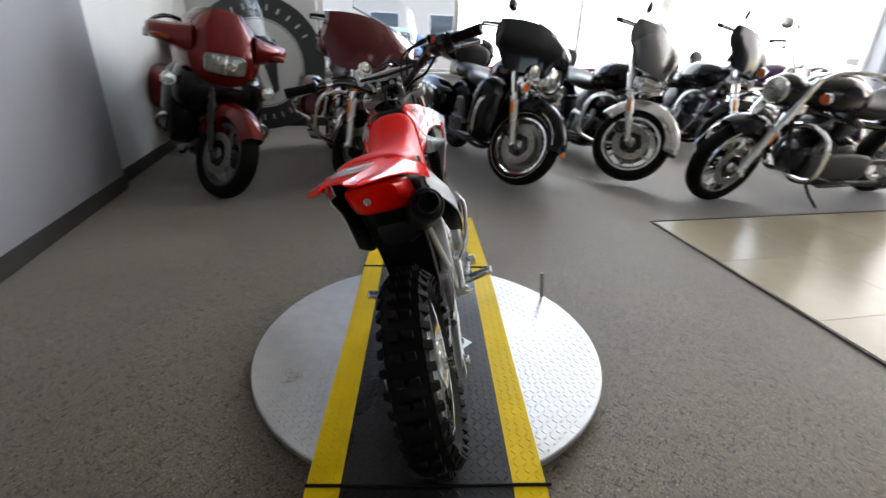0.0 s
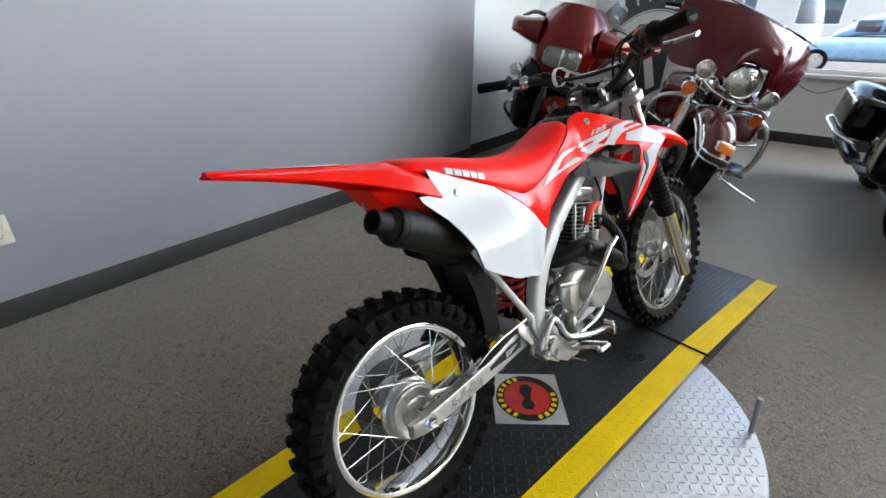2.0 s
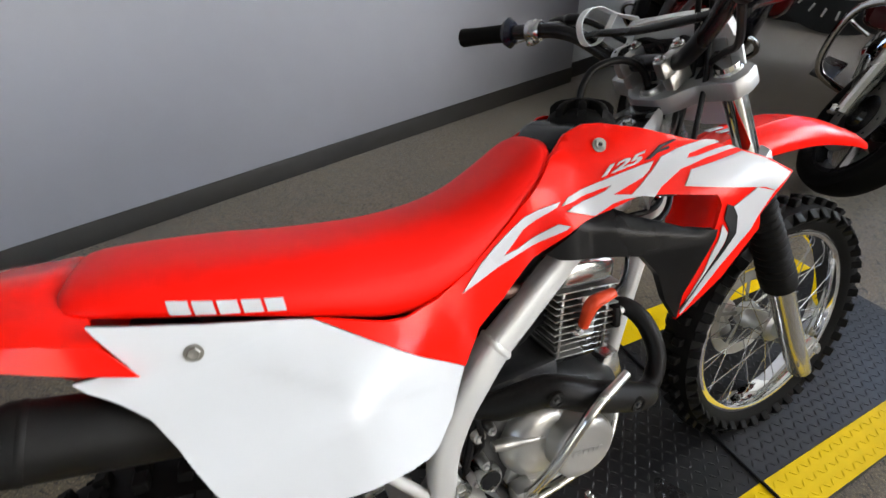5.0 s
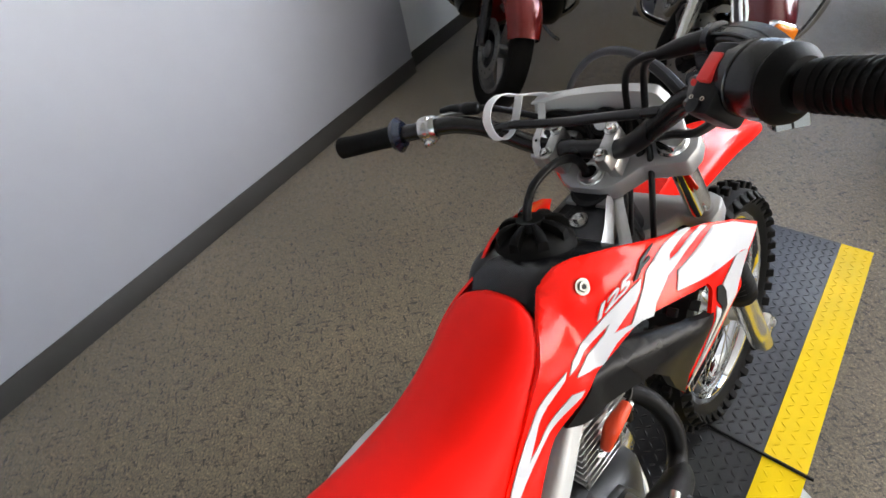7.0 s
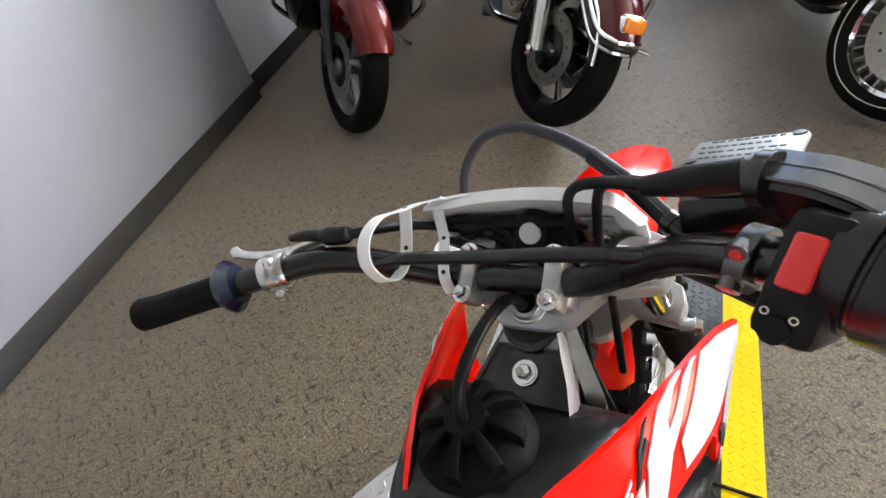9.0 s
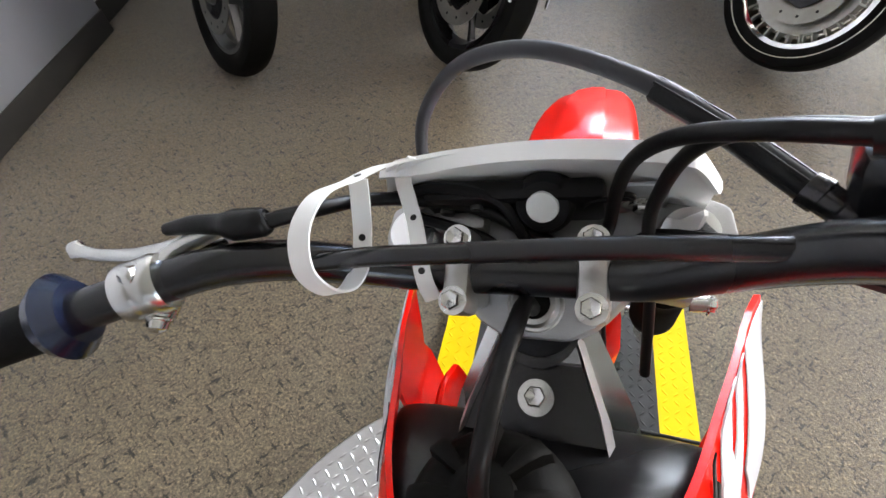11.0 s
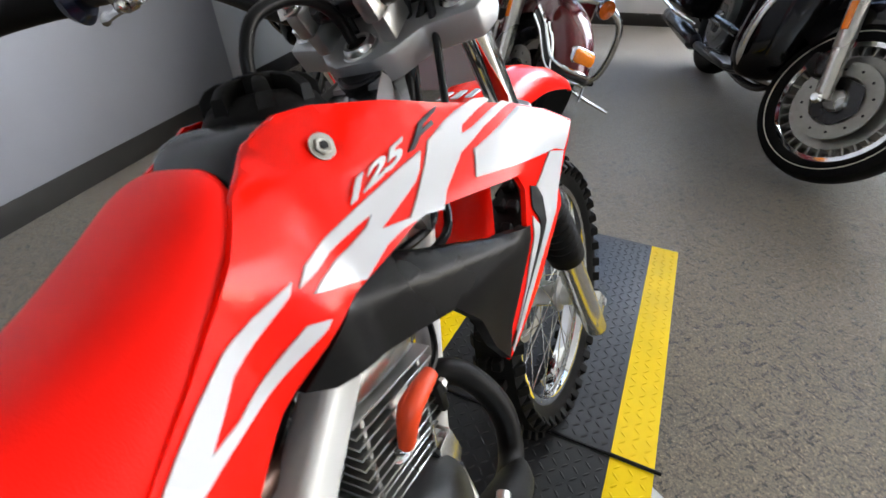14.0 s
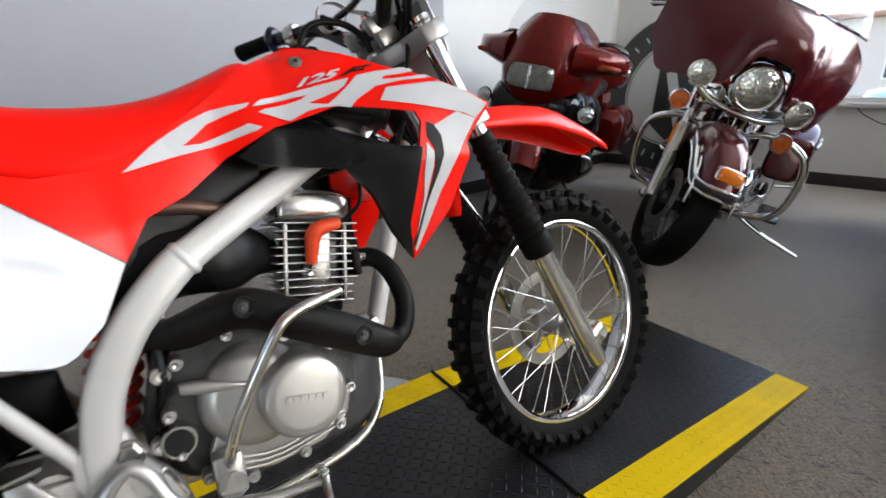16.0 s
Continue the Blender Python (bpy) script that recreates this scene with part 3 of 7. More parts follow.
bike = thing("dirt_bike", BIKE, "red and white dirt bike leaning on its stand on the ramp", "motorcycle")
RAX, FAX = Vector((0, 0.004, 0.255)), Vector((0, 1.21, 0.275))


def knobby(parent, outer, rim, half, count):
    """An off-road tyre: a rounded carcass, with each tread block a piece of its own on the wheel."""
    t = outer - rim
    side = [(rim, 0.60), (rim + 0.22 * t, 0.9), (rim + 0.5 * t, 1.0), (rim + 0.76 * t, 0.88), (outer - 0.014, 0.6), (outer - 0.01, 0.0)]
    prof = [(r, -u * half) for r, u in side] + [(r, u * half) for r, u in reversed(side[:-1])]
    prof.append(prof[0])
    part("tyre", turned(prof, 72), M_RUBBER, parent, "black knobbly off-road tyre")
    lanes = ((-0.86, -0.029, 0.3, 0.021, 0.0, -46), (-0.3, -0.006, 0.23, 0.0175, 0.5, -6), (0.3, -0.006, 0.23, 0.0175, 0.5, 6), (0.86, -0.029, 0.3, 0.021, 0.0, 46))
    for lane, (u, dr, w, ln, ph, tilt) in enumerate(lanes):
        seat_m = Matrix.Translation((u * half, 0, outer + dr - 0.004)) @ Matrix.Rotation(radians(tilt), 4, "Y")
        shared = None
        for k in range(count):
            a = 2 * math.pi * (k + ph + 0.04 * math.sin(k * 2.3 + lane)) / count
            if shared is None:
                ob = part("tread_block", block(-w * half, w * half, -ln / 2, ln / 2, -0.01, 0.013, 0.002, 1), M_RUBBER, parent)
                shared = ob.data
            else:
                ob = new("tread_block", shared)
                ob.parent = parent
            ob.matrix_basis = Matrix.Rotation(a, 4, "X") @ seat_m


def spoke_set(parent, rim, hub, flange, count, mesh=None):
    """Crossed wire spokes from the two hub flanges to the rim."""
    meshes = {}
    for k in range(count):
        sgn = 1 if k % 2 else -1
        lead = 1 if (k // 2) % 2 else -1
        key = (sgn, lead)
        if key not in meshes:
            a = radians(58) * lead
            p0 = Vector((sgn * flange, hub * math.sin(-a), hub * math.cos(a)))
            p1 = Vector((sgn * 0.004, 0, rim - 0.006))
            meshes[key] = part("spoke", rod([p0, p1], 0.0011, 6, 1), M_SPOKE, parent)
            ob = meshes[key]
        else:
            ob = new("spoke", meshes[key].data)
            ob.parent = parent
        ob.matrix_basis = Matrix.Rotation(2 * math.pi * k / count, 4, "X")


def wire_wheel(name, at, outer, rim, half, hubrows, knobs, label):
    hub = part(name, turned(hubrows, 36), M_CAST, bike, label, Matrix.Translation(at))
    knobby(hub, outer, rim, half, knobs)
    rw = half * 0.68
    part("rim", turned([(rim + 0.004, -rw), (rim - 0.003, -rw * 0.6), (rim - 0.007, 0), (rim - 0.003, rw * 0.6), (rim + 0.004, rw), (rim - 0.002, rw + 0.0015), (rim - 0.009, rw - 0.0015), (rim - 0.011, rw * 0.7), (rim - 0.015, 0), (rim - 0.011, -rw * 0.7), (rim - 0.009, -rw + 0.0015), (rim - 0.002, -rw - 0.0015), (rim + 0.004, -rw)], 72), M_CHROME, hub, "polished chrome rim")
    spoke_set(hub, rim, max(r for r, x in hubrows) * 0.93, 0.026, 32)
    return hub


rear = wire_wheel("rear_wheel", RAX, 0.264, 0.19, 0.05, [(0.012, -0.062), (0.03, -0.06), (0.036, -0.03), (0.05, -0.026), (0.05, -0.02), (0.034, -0.015), (0.05, 0.006), (0.069, 0.01), (0.071, 0.016), (0.071, 0.02), (0.066, 0.024), (0.064, 0.038), (0.06, 0.04), (0.012, 0.041)], 34, "rear wheel with an aluminium drum hub")
front = wire_wheel("front_wheel", FAX, 0.287, 0.219, 0.037, [(0.012, -0.05), (0.03, -0.048), (0.034, -0.03), (0.026, -0.02), (0.024, 0.015), (0.036, 0.024), (0.036, 0.03), (0.022, 0.034), (0.02, 0.05), (0.012, 0.055)], 40, "front wheel with a slim aluminium hub")
disc = part("brake_disc", turned([(0.11, -0.044), (0.11, -0.041), (0.088, -0.041), (0.084, -0.0415), (0.084, -0.0435), (0.088, -0.044), (0.11, -0.044)], 48), M_DISC, front, "steel brake disc")
for k in range(5):
    part("disc_arm", block(-0.0438, -0.0412, -0.005, 0.005, 0.02, 0.088, 0.001, 1), M_DISC, front, "", Matrix.Rotation(2 * math.pi * k / 5, 4, "X"))
part("sprocket", turned([(0.098, -0.052), (0.098, -0.048), (0.055, -0.048), (0.055, -0.052), (0.098, -0.052)], 44), M_CRANK, rear, "chain sprocket")
drum = part("brake_plate", turned([(0.0, 0.058), (0.014, 0.058), (0.017, 0.05), (0.034, 0.047), (0.036, 0.044), (0.052, 0.0435), (0.056, 0.046), (0.06, 0.0455), (0.062, 0.041), (0.0, 0.04)], 40), M_COVER, rear, "drum brake plate")
part("brake_arm", rod([(0.064, 0.006, 0.005), (0.068, 0.03, -0.035), (0.068, 0.07, -0.03)], [0.01, 0.008, 0.006], 10, 3, 0.5), M_CAST, bike, "", Matrix.Translation(RAX))
part("brake_rod", rod([(0.075, 0.06, 0.235), (0.095, 0.20, 0.33), (0.1, 0.33, 0.36)], 0.0028, 6, 3), M_STEEL, bike, "thin steel brake rod")

# swingarm, axle, shock
for sgn in (-1, 1):
    rows = [(-0.045, 0.25, 0.008, 0.014, sgn * 0.088), (0.0, 0.252, 0.0105, 0.0195, sgn * 0.088), (0.1, 0.268, 0.0115, 0.0205, sgn * 0.087), (0.2, 0.285, 0.0125, 0.022, sgn * 0.085), (0.3, 0.306, 0.014, 0.027, sgn * 0.079), (0.37, 0.303, 0.016, 0.026, sgn * 0.07), (0.42, 0.285, 0.016, 0.026, sgn * 0.065)]
    arm = part("swingarm", body(rows, 9.0, 28, 3), M_CAST, bike, "silver box-section swingarm")
    part("chain_adjuster", slab([(-0.045, 0.24), (0.03, 0.238), (0.035, 0.268), (-0.045, 0.272)], sgn * 0.098, sgn * 0.102, 0.001), M_CAST, arm)
    part("arm_label", loft(bmesh.new(), [[(sgn * (x - 0.002), y, z - h), (sgn * (x + 0.0012), y, z - h), (sgn * (x + 0.0012), y, z + h), (sgn * (x - 0.002), y, z + h)] for y, x, z, h in ((0.19, 0.0977, 0.287, 0.004), (0.215, 0.0972, 0.292, 0.0065), (0.26, 0.0958, 0.3, 0.0125), (0.305, 0.0935, 0.307, 0.0125))]), M_DECAL_K, arm, "black printed label")
    for j in range(3):
        part("print_line", loft(bmesh.new(), [[(sgn * (x - 0.001), y, z - 0.0014), (sgn * (x + 0.0006), y, z - 0.0014), (sgn * (x + 0.0006), y, z + 0.0014), (sgn * (x - 0.001), y, z + 0.0014)] for y, x, z in ((0.248, 0.0978, 0.2925 + j * 0.0052), (0.27 + j * 0.009, 0.0966, 0.2965 + j * 0.0062))]), M_DECAL, arm, "line of white print")
    part("axle_nut", bolt(bmesh.new(), (sgn * 0.102, 0, 0.256), (sgn, 0, 0), 0.012, 0.012), M_STEEL, arm)
    part("adjuster_bolt", bolt(bmesh.new(), (sgn * 0.1, 0.075, 0.262), (sgn, 0, 0), 0.007, 0.006), M_STEEL, arm)
part("swingarm_bridge", rod([(-0.08, 0.33, 0.32), (0.08, 0.33, 0.32)], 0.022, 14, 1), M_FRAME, bike)
part("axle", rod([(-0.1, 0, 0.257), (0.1, 0, 0.257)], 0.008, 10, 1), M_STEEL, bike)
part("brake_stay", slab([(0.02, 0.29), (0.085, 0.268), (0.19, 0.303), (0.19, 0.312), (0.09, 0.285), (0.03, 0.303)], 0.07, 0.074, 0.001), M_CAST, bike)
chain = rod([(-0.055, -0.07, 0.24), (-0.055, -0.03, 0.335), (-0.055, 0.03, 0.34), (-0.055, 0.42, 0.32), (-0.055, 0.455, 0.3), (-0.055, 0.42, 0.272), (-0.055, 0.05, 0.19), (-0.055, -0.03, 0.185), (-0.055, -0.07, 0.24)], 0.0075, 6, 6, 0.6)
part("chain", chain, M_STEEL, bike, "drive chain")
coil = [(0.031 * math.cos(a), 0.384 + 0.056 * (a / 66) + 0.031 * math.sin(a) * 0.95, 0.352 + 0.22 * (a / 66)) for a in np.linspace(0, 66, 190)]
shock = part("shock_absorber", rod([(0, 0.378, 0.325), (0, 0.45, 0.63)], 0.018, 16, 1), M_SATIN, bike, "rear shock absorber")
part("spring", rod(coil, 0.0062, 8, 1), M_SPRING, shock, "red coil spring")
part("chain_guard", slab([(0.12, 0.345), (0.2, 0.415), (0.27, 0.44), (0.335, 0.43), (0.345, 0.35), (0.27, 0.33), (0.18, 0.32)], -0.074, -0.062, 0.004), M_BLACK, bike, "black plastic chain guard")
part("mud_flap", loft(bmesh.new(), [[(-w, y - 0.02, z), (-w * 0.9, y, z), (w * 0.9, y, z), (w, y - 0.02, z), (w, y + 0.03, z + 0.004), (-w, y + 0.03, z + 0.004)] for y, z, w in ((0.06, 0.71, 0.06), (0.13, 0.64, 0.066), (0.19, 0.56, 0.068), (0.225, 0.47, 0.068), (0.24, 0.39, 0.066), (0.245, 0.335, 0.06))]), M_BLACK, bike, "black inner mudguard")
part("air_box", body([(0.16, 0.62, 0.05, 0.08), (0.22, 0.62, 0.072, 0.1), (0.36, 0.60, 0.072, 0.12), (0.46, 0.61, 0.05, 0.09), (0.55, 0.64, 0.045, 0.06), (0.62, 0.665, 0.04, 0.03)], 3.5), M_BLACK, bike, "black air box")

# frame
def spar(rows, sgn, steps=4):
    """A rounded-box tube through rows of (y, z, sideways, half width)."""
    a = curve_points([(r[0], r[1], r[2]) for r in rows], steps)
    h = curve_points([(r[3], 0, 0) for r in rows], steps)
    rings = []
    for i, (p, q) in enumerate(zip(a, h)):
        t = a[min(i + 1, len(a) - 1)] - a[max(i - 1, 0)]
        n = Vector((0, -t.y, t.x)).normalized()
        ring = []
        for k in range(24):
            c, d = math.cos(2 * math.pi * k / 24), math.sin(2 * math.pi * k / 24)
            u, w = math.copysign(abs(c) ** 0.6, c) * q.x, math.copysign(abs(d) ** 0.6, d) * q.x * 0.92
            ring.append((sgn * (p.z + w), p.x + n.y * u, p.y + n.z * u))
        rings.append(ring)
    return loft(bmesh.new(), rings)


frame_main = part("frame", rod([(0, 0.85, 0.77), (0, 0.80, 0.73), (0, 0.68, 0.70), (0, 0.5, 0.66), (0, 0.42, 0.63)], [0.03, 0.03, 0.027, 0.025, 0.025], 16, 4), M_FRAME, bike, "silver painted steel frame")
part("steering_head", rod([(0, 0.85, 0.82), (0, 0.909, 0.69)], 0.029, 20, 1), M_SATIN, frame_main)
part("down_tube", rod([(0, 0.895, 0.70), (0, 0.83, 0.545), (0, 0.772, 0.385), (0, 0.755, 0.325)], 0.0165, 14, 3), M_FRAME, frame_main)
part("engine_mount", slab([(0.735, 0.40), (0.765, 0.405), (0.775, 0.35), (0.75, 0.33), (0.725, 0.36)], -0.03, 0.03, 0.002), M_STEEL, frame_main)
for sgn in (-1, 1):
    upper = [(0.80, 0.728, 0.026, 0.018), (0.73, 0.687, 0.036, 0.0192), (0.65, 0.641, 0.049, 0.02), (0.569, 0.594, 0.064, 0.0208), (0.505, 0.556, 0.075, 0.0215)]
    lower = [(0.505, 0.556, 0.075, 0.0222), (0.491, 0.547, 0.077, 0.0232), (0.462, 0.519, 0.081, 0.0235), (0.426, 0.477, 0.084, 0.0232), (0.3985, 0.425, 0.086, 0.0222), (0.386, 0.375, 0.086, 0.0212), (0.382, 0.33, 0.086, 0.0205), (0.392, 0.28, 0.085, 0.021), (0.415, 0.24, 0.083, 0.021)]
    part("upper_spar", spar(upper, sgn), M_FRAME, frame_main, "straight silver upper spar")
    part("side_spar", spar(lower, sgn), M_FRAME, frame_main, "broad silver side spar")
    part("weld_bead", spar([(0.508, 0.558, 0.0746, 0.0228), (0.5055, 0.5562, 0.075, 0.0247), (0.5025, 0.5543, 0.0754, 0.0249), (0.4995, 0.5522, 0.0759, 0.0234)], sgn, 1), M_FRAME, frame_main, "rounded weld bead")
    part("seat_stay", rod([(sgn * 0.072, 0.19, 0.60), (sgn * 0.08, 0.28, 0.467), (sgn * 0.088, 0.352, 0.36), (sgn * 0.088, 0.375, 0.328)], [0.0085, 0.0085, 0.0095, 0.013], 12, 3), M_FRAME, frame_main, "thin silver seat stay")
    part("cradle_tube", rod([(sgn * 0.03, 0.755, 0.335), (sgn * 0.055, 0.735, 0.275), (sgn * 0.075, 0.68, 0.235), (sgn * 0.078, 0.55, 0.215), (sgn * 0.08, 0.43, 0.22)], 0.0075, 10, 4), M_STEEL, frame_main, "bright lower guard tube")
    part("pivot_plate", slab([(0.375, 0.30), (0.40, 0.215), (0.44, 0.19), (0.475, 0.21), (0.46, 0.26), (0.425, 0.31)], sgn * 0.088, sgn * 0.097, 0.002), M_CAST, frame_main)
    part("frame_node", slab([(0.352, 0.352), (0.372, 0.376), (0.408, 0.372), (0.42, 0.33), (0.452, 0.285), (0.462, 0.24), (0.43, 0.212), (0.395, 0.222), (0.372, 0.275), (0.352, 0.325)], sgn * 0.064, sgn * 0.099, 0.007), M_FRAME, frame_main, "cast silver swingarm mount")
    part("pivot_bolt", bolt(bmesh.new(), (sgn * 0.101, 0.406, 0.343), (sgn, 0, 0), 0.0125, 0.008), M_STEEL, frame_main)
    part("mount_arm", slab([(0.296, 0.35), (0.318, 0.352), (0.34, 0.318), (0.36, 0.294), (0.372, 0.26), (0.35, 0.242), (0.334, 0.262), (0.337, 0.285), (0.316, 0.308), (0.298, 0.33)], sgn * 0.094, sgn * 0.102, 0.003), M_CAST, frame_main, "forged link plate")
    part("plate_bolt", bolt(bmesh.new(), (sgn * 0.097, 0.44, 0.225), (sgn, 0, 0), 0.006, 0.005), M_STEEL, frame_main)

# engine
engine = part("engine", body([(0.44, 0.37, 0.06, 0.07), (0.46, 0.36, 0.08, 0.095), (0.54, 0.35, 0.085, 0.105), (0.63, 0.335, 0.085, 0.1), (0.70, 0.325, 0.075, 0.085), (0.745, 0.32, 0.05, 0.06)], 4.0), M_CRANK, bike, "air-cooled single-cylinder engine")


def round_cover(y, z, r, x0, x1, dome=0.01, seg=44):
    return turned([(0.0, x1), (r * 0.7, x1), (r - dome, x1 - dome * 0.15), (r - dome * 0.3, x1 - dome * 0.6), (r, x1 - dome * 1.4), (r, x0), (0.0, x0)], seg, Matrix.Translation((0, y, z)))


cov = part("clutch_cover", round_cover(0.553, 0.362, 0.07, 0.07, 0.108, 0.016), M_COVER, engine, "smooth silver clutch cover")
part("generator_cover", round_cover(0.606, 0.352, 0.056, 0.08, 0.14, 0.007), M_COVER, engine, "round raised engine cover with an embossed mark")
part("cover_web", body([(0.468, 0.4, 0.008, 0.007, 0.1), (0.49, 0.396, 0.009, 0.009, 0.102), (0.53, 0.387, 0.006, 0.005, 0.106), (0.55, 0.383, 0.003, 0.002, 0.108)], 2.4), M_COVER, engine)
for k in range(6):
    part("mark_bar", block(0.1418, 0.1426, -0.0275 + k * 0.0095, -0.0205 + k * 0.0095, -0.004, 0.004), M_CAST, engine, "", Matrix.Translation((0, 0.606, 0.352)) @ pose(0, 0, 0, -12, 0, 0))
for k in range(3):
    part("sump_rib", rod([(0.0925, 0.5, 0.292 - k * 0.009), (0.0945, 0.57, 0.279 - k * 0.007), (0.0925, 0.665, 0.297 - k * 0.007)], 0.0022, 6, 4), M_COVER, engine)
for k, (y, z) in enumerate([(0.452, 0.37), (0.457, 0.32), (0.48, 0.278), (0.53, 0.257), (0.6, 0.262), (0.655, 0.282), (0.678, 0.33), (0.66, 0.40), (0.6, 0.43), (0.53, 0.45), (0.47, 0.43)]):
    bm = turned([(0.0, 0.1), (0.0075, 0.1), (0.0085, 0.094), (0.0085, 0.07), (0.0, 0.07)], 12, Matrix.Translation((0, y, z)))
    part("cover_bolt", bolt(bm, (0.1, y, z), (1, 0, 0), 0.0048, 0.005), M_CAST, engine)
part("case_flange", slab([(0.448, 0.40), (0.444, 0.33), (0.475, 0.268), (0.535, 0.248), (0.64, 0.258), (0.69, 0.3), (0.695, 0.36), (0.665, 0.42), (0.6, 0.445), (0.52, 0.462), (0.465, 0.445)], 0.066, 0.0785, 0.003), M_CRANK, engine)
part("sump_cover", slab([(0.5, 0.335), (0.484, 0.3), (0.505, 0.268), (0.56, 0.256), (0.63, 0.264), (0.672, 0.292), (0.682, 0.33), (0.64, 0.34)], 0.07, 0.0925, 0.006), M_COVER, engine, "smooth silver lower engine cover")
part("starter_boss", turned([(0.0, 0.1), (0.02, 0.1), (0.022, 0.095), (0.022, 0.06), (0.0, 0.06)], 24, Matrix.Translation((0, 0.457, 0.336))), M_STEEL, engine)
part("starter_hole", turned([(0.0, 0.1015), (0.0165, 0.1015), (0.0165, 0.098), (0.0, 0.098)], 24, Matrix.Translation((0, 0.457, 0.336))), M_DECAL_K, engine)
part("left_cover", round_cover(0.60, 0.34, 0.075, -0.118, -0.07, 0.014), M_COVER, engine)
part("intake_cover", block(-0.06, 0.06, 0.47, 0.62, 0.43, 0.47, 0.012), M_CRANK, engine)
CYL = pose(0, 0.664, 0.435, -9, 0, 0)
bm = block(-0.042, 0.042, -0.045, 0.045, 0.0, 0.15, 0.008)
part("cylinder", bm, M_SATIN, engine, "finned aluminium cylinder", CYL)
for k in range(11):
    z = 0.02 + k * 0.0118
    wx, wy = (0.058, 0.062) if k > 2 else (0.054, 0.056)
    part("cooling_fin", block(-wx, wx, -wy, wy, z, z + 0.0024, 0.0008, 1), M_CAST, engine, "", CYL)
part("plug_recess", block(0.04, 0.056, -0.012, 0.02, 0.05, 0.13, 0.005), M_CAST, engine, "", CYL)
part("fin_post", block(0.046, 0.0545, -0.05, -0.044, 0.02, 0.14, 0.002), M_CAST, engine, "", CYL)
part("fin_post", block(0.046, 0.0545, 0.04, 0.046, 0.02, 0.14, 0.002), M_CAST, engine, "", CYL)
part("head_cover", moved(body([(-0.06, 0, 0.034, 0.014), (-0.054, 0, 0.05, 0.021), (-0.03, 0.003, 0.055, 0.024), (0.02, 0.003, 0.055, 0.024), (0.048, 0, 0.05, 0.021), (0.056, -0.002, 0.034, 0.014)], 5.0), pose(0, 0, 0.163)), mat("satin_head_cover", (0.6, 0.6, 0.59), 0.2, 0.95, vary=0.1, scale=30, bump=0.08, bscale=500), engine, "satin aluminium cylinder head cover", CYL)
plug = part("spark_plug_cap", rod([(0.065, 0.664, 0.517), (0.071, 0.666, 0.536), (0.0755, 0.6685, 0.551), (0.0785, 0.674, 0.5615), (0.0805, 0.686, 0.566), (0.081, 0.7, 0.5675), (0.081, 0.71, 0.568)], [0.0085, 0.0098, 0.0112, 0.0118, 0.0105, 0.0092, 0.008], 16, 4), M_CAP, engine, "orange rubber spark plug cap")
part("spark_plug", bolt(rod([(0.046, 0.659, 0.498), (0.064, 0.667, 0.526)], [0.0085, 0.0055], 12, 1), (0.05, 0.661, 0.504), (0.5, 0.2, 0.8), 0.0095, 0.008), M_STEEL, engine)
part("ignition_lead", rod([(0.081, 0.708, 0.568), (0.078, 0.73, 0.578), (0.055, 0.76, 0.6), (0.02, 0.78, 0.66)], 0.0035, 8, 5), M_BLACK, engine)
part("carburettor", body([(0.42, 0.55, 0.05, 0.06), (0.5, 0.555, 0.052, 0.055), (0.56, 0.55, 0.05, 0.055), (0.60, 0.545, 0.034, 0.036), (0.63, 0.53, 0.024, 0.025)], 3), M_BLACK, bike, "black intake and carburettor")
part("intake_pipe", rod([(0.05, 0.46, 0.625), (0.05, 0.53, 0.618), (0.035, 0.60, 0.595)], 0.011, 12, 4), mat("dull_brown_metal", (0.16, 0.09, 0.07), 0.4, 0.6), bike)
for pts in ([(0.02, 0.70, 0.655), (0.05, 0.75, 0.67), (0.06, 0.81, 0.675), (0.03, 0.86, 0.70)], [(0.03, 0.69, 0.64), (0.065, 0.76, 0.655), (0.07, 0.82, 0.665), (0.035, 0.87, 0.72)], [(0.085, 0.45, 0.46), (0.09, 0.47, 0.51), (0.07, 0.49, 0.55)], [(0.06, 0.43, 0.35), (0.09, 0.452, 0.40), (0.09, 0.455, 0.44), (0.07, 0.45, 0.5)]):
    part("engine_hose", rod(pts, 0.0048, 8, 5), M_BLACK, bike, "black hose")
part("frame_gusset", slab([(0.74, 0.69), (0.80, 0.72), (0.79, 0.675), (0.75, 0.655)], -0.03, 0.03, 0.002), M_FRAME, bike)
part("inner_wing", body([(0.77, 0.66, 0.006, 0.03), (0.80, 0.66, 0.008, 0.05), (0.84, 0.655, 0.008, 0.06), (0.87, 0.65, 0.006, 0.045)], 3), M_RED, bike, "red inner wing of the far shroud", pose(-0.1, 0, 0))
part("fuel_tap", rod([(0.03, 0.80, 0.70), (0.045, 0.815, 0.69), (0.05, 0.83, 0.68)], [0.007, 0.0085, 0.006], 10, 3), M_CHROME, bike)

for y, z, r in ((0.452, 0.42, 0.012), (0.46, 0.465, 0.01), (0.437, 0.335, 0.011)):
    part("pipe_union", bolt(turned([(0.0, 0.06), (r, 0.06), (r, 0.088), (r * 0.7, 0.093), (0.0, 0.093)], 16, Matrix.Translation((0, y, z))), (0.092, y, z), (1, 0, 0), r * 0.6, 0.005), M_CAST, engine)
part("hose_clip", block(0.07, 0.078, 0.44, 0.47, 0.475, 0.49, 0.002), M_STEEL, bike)
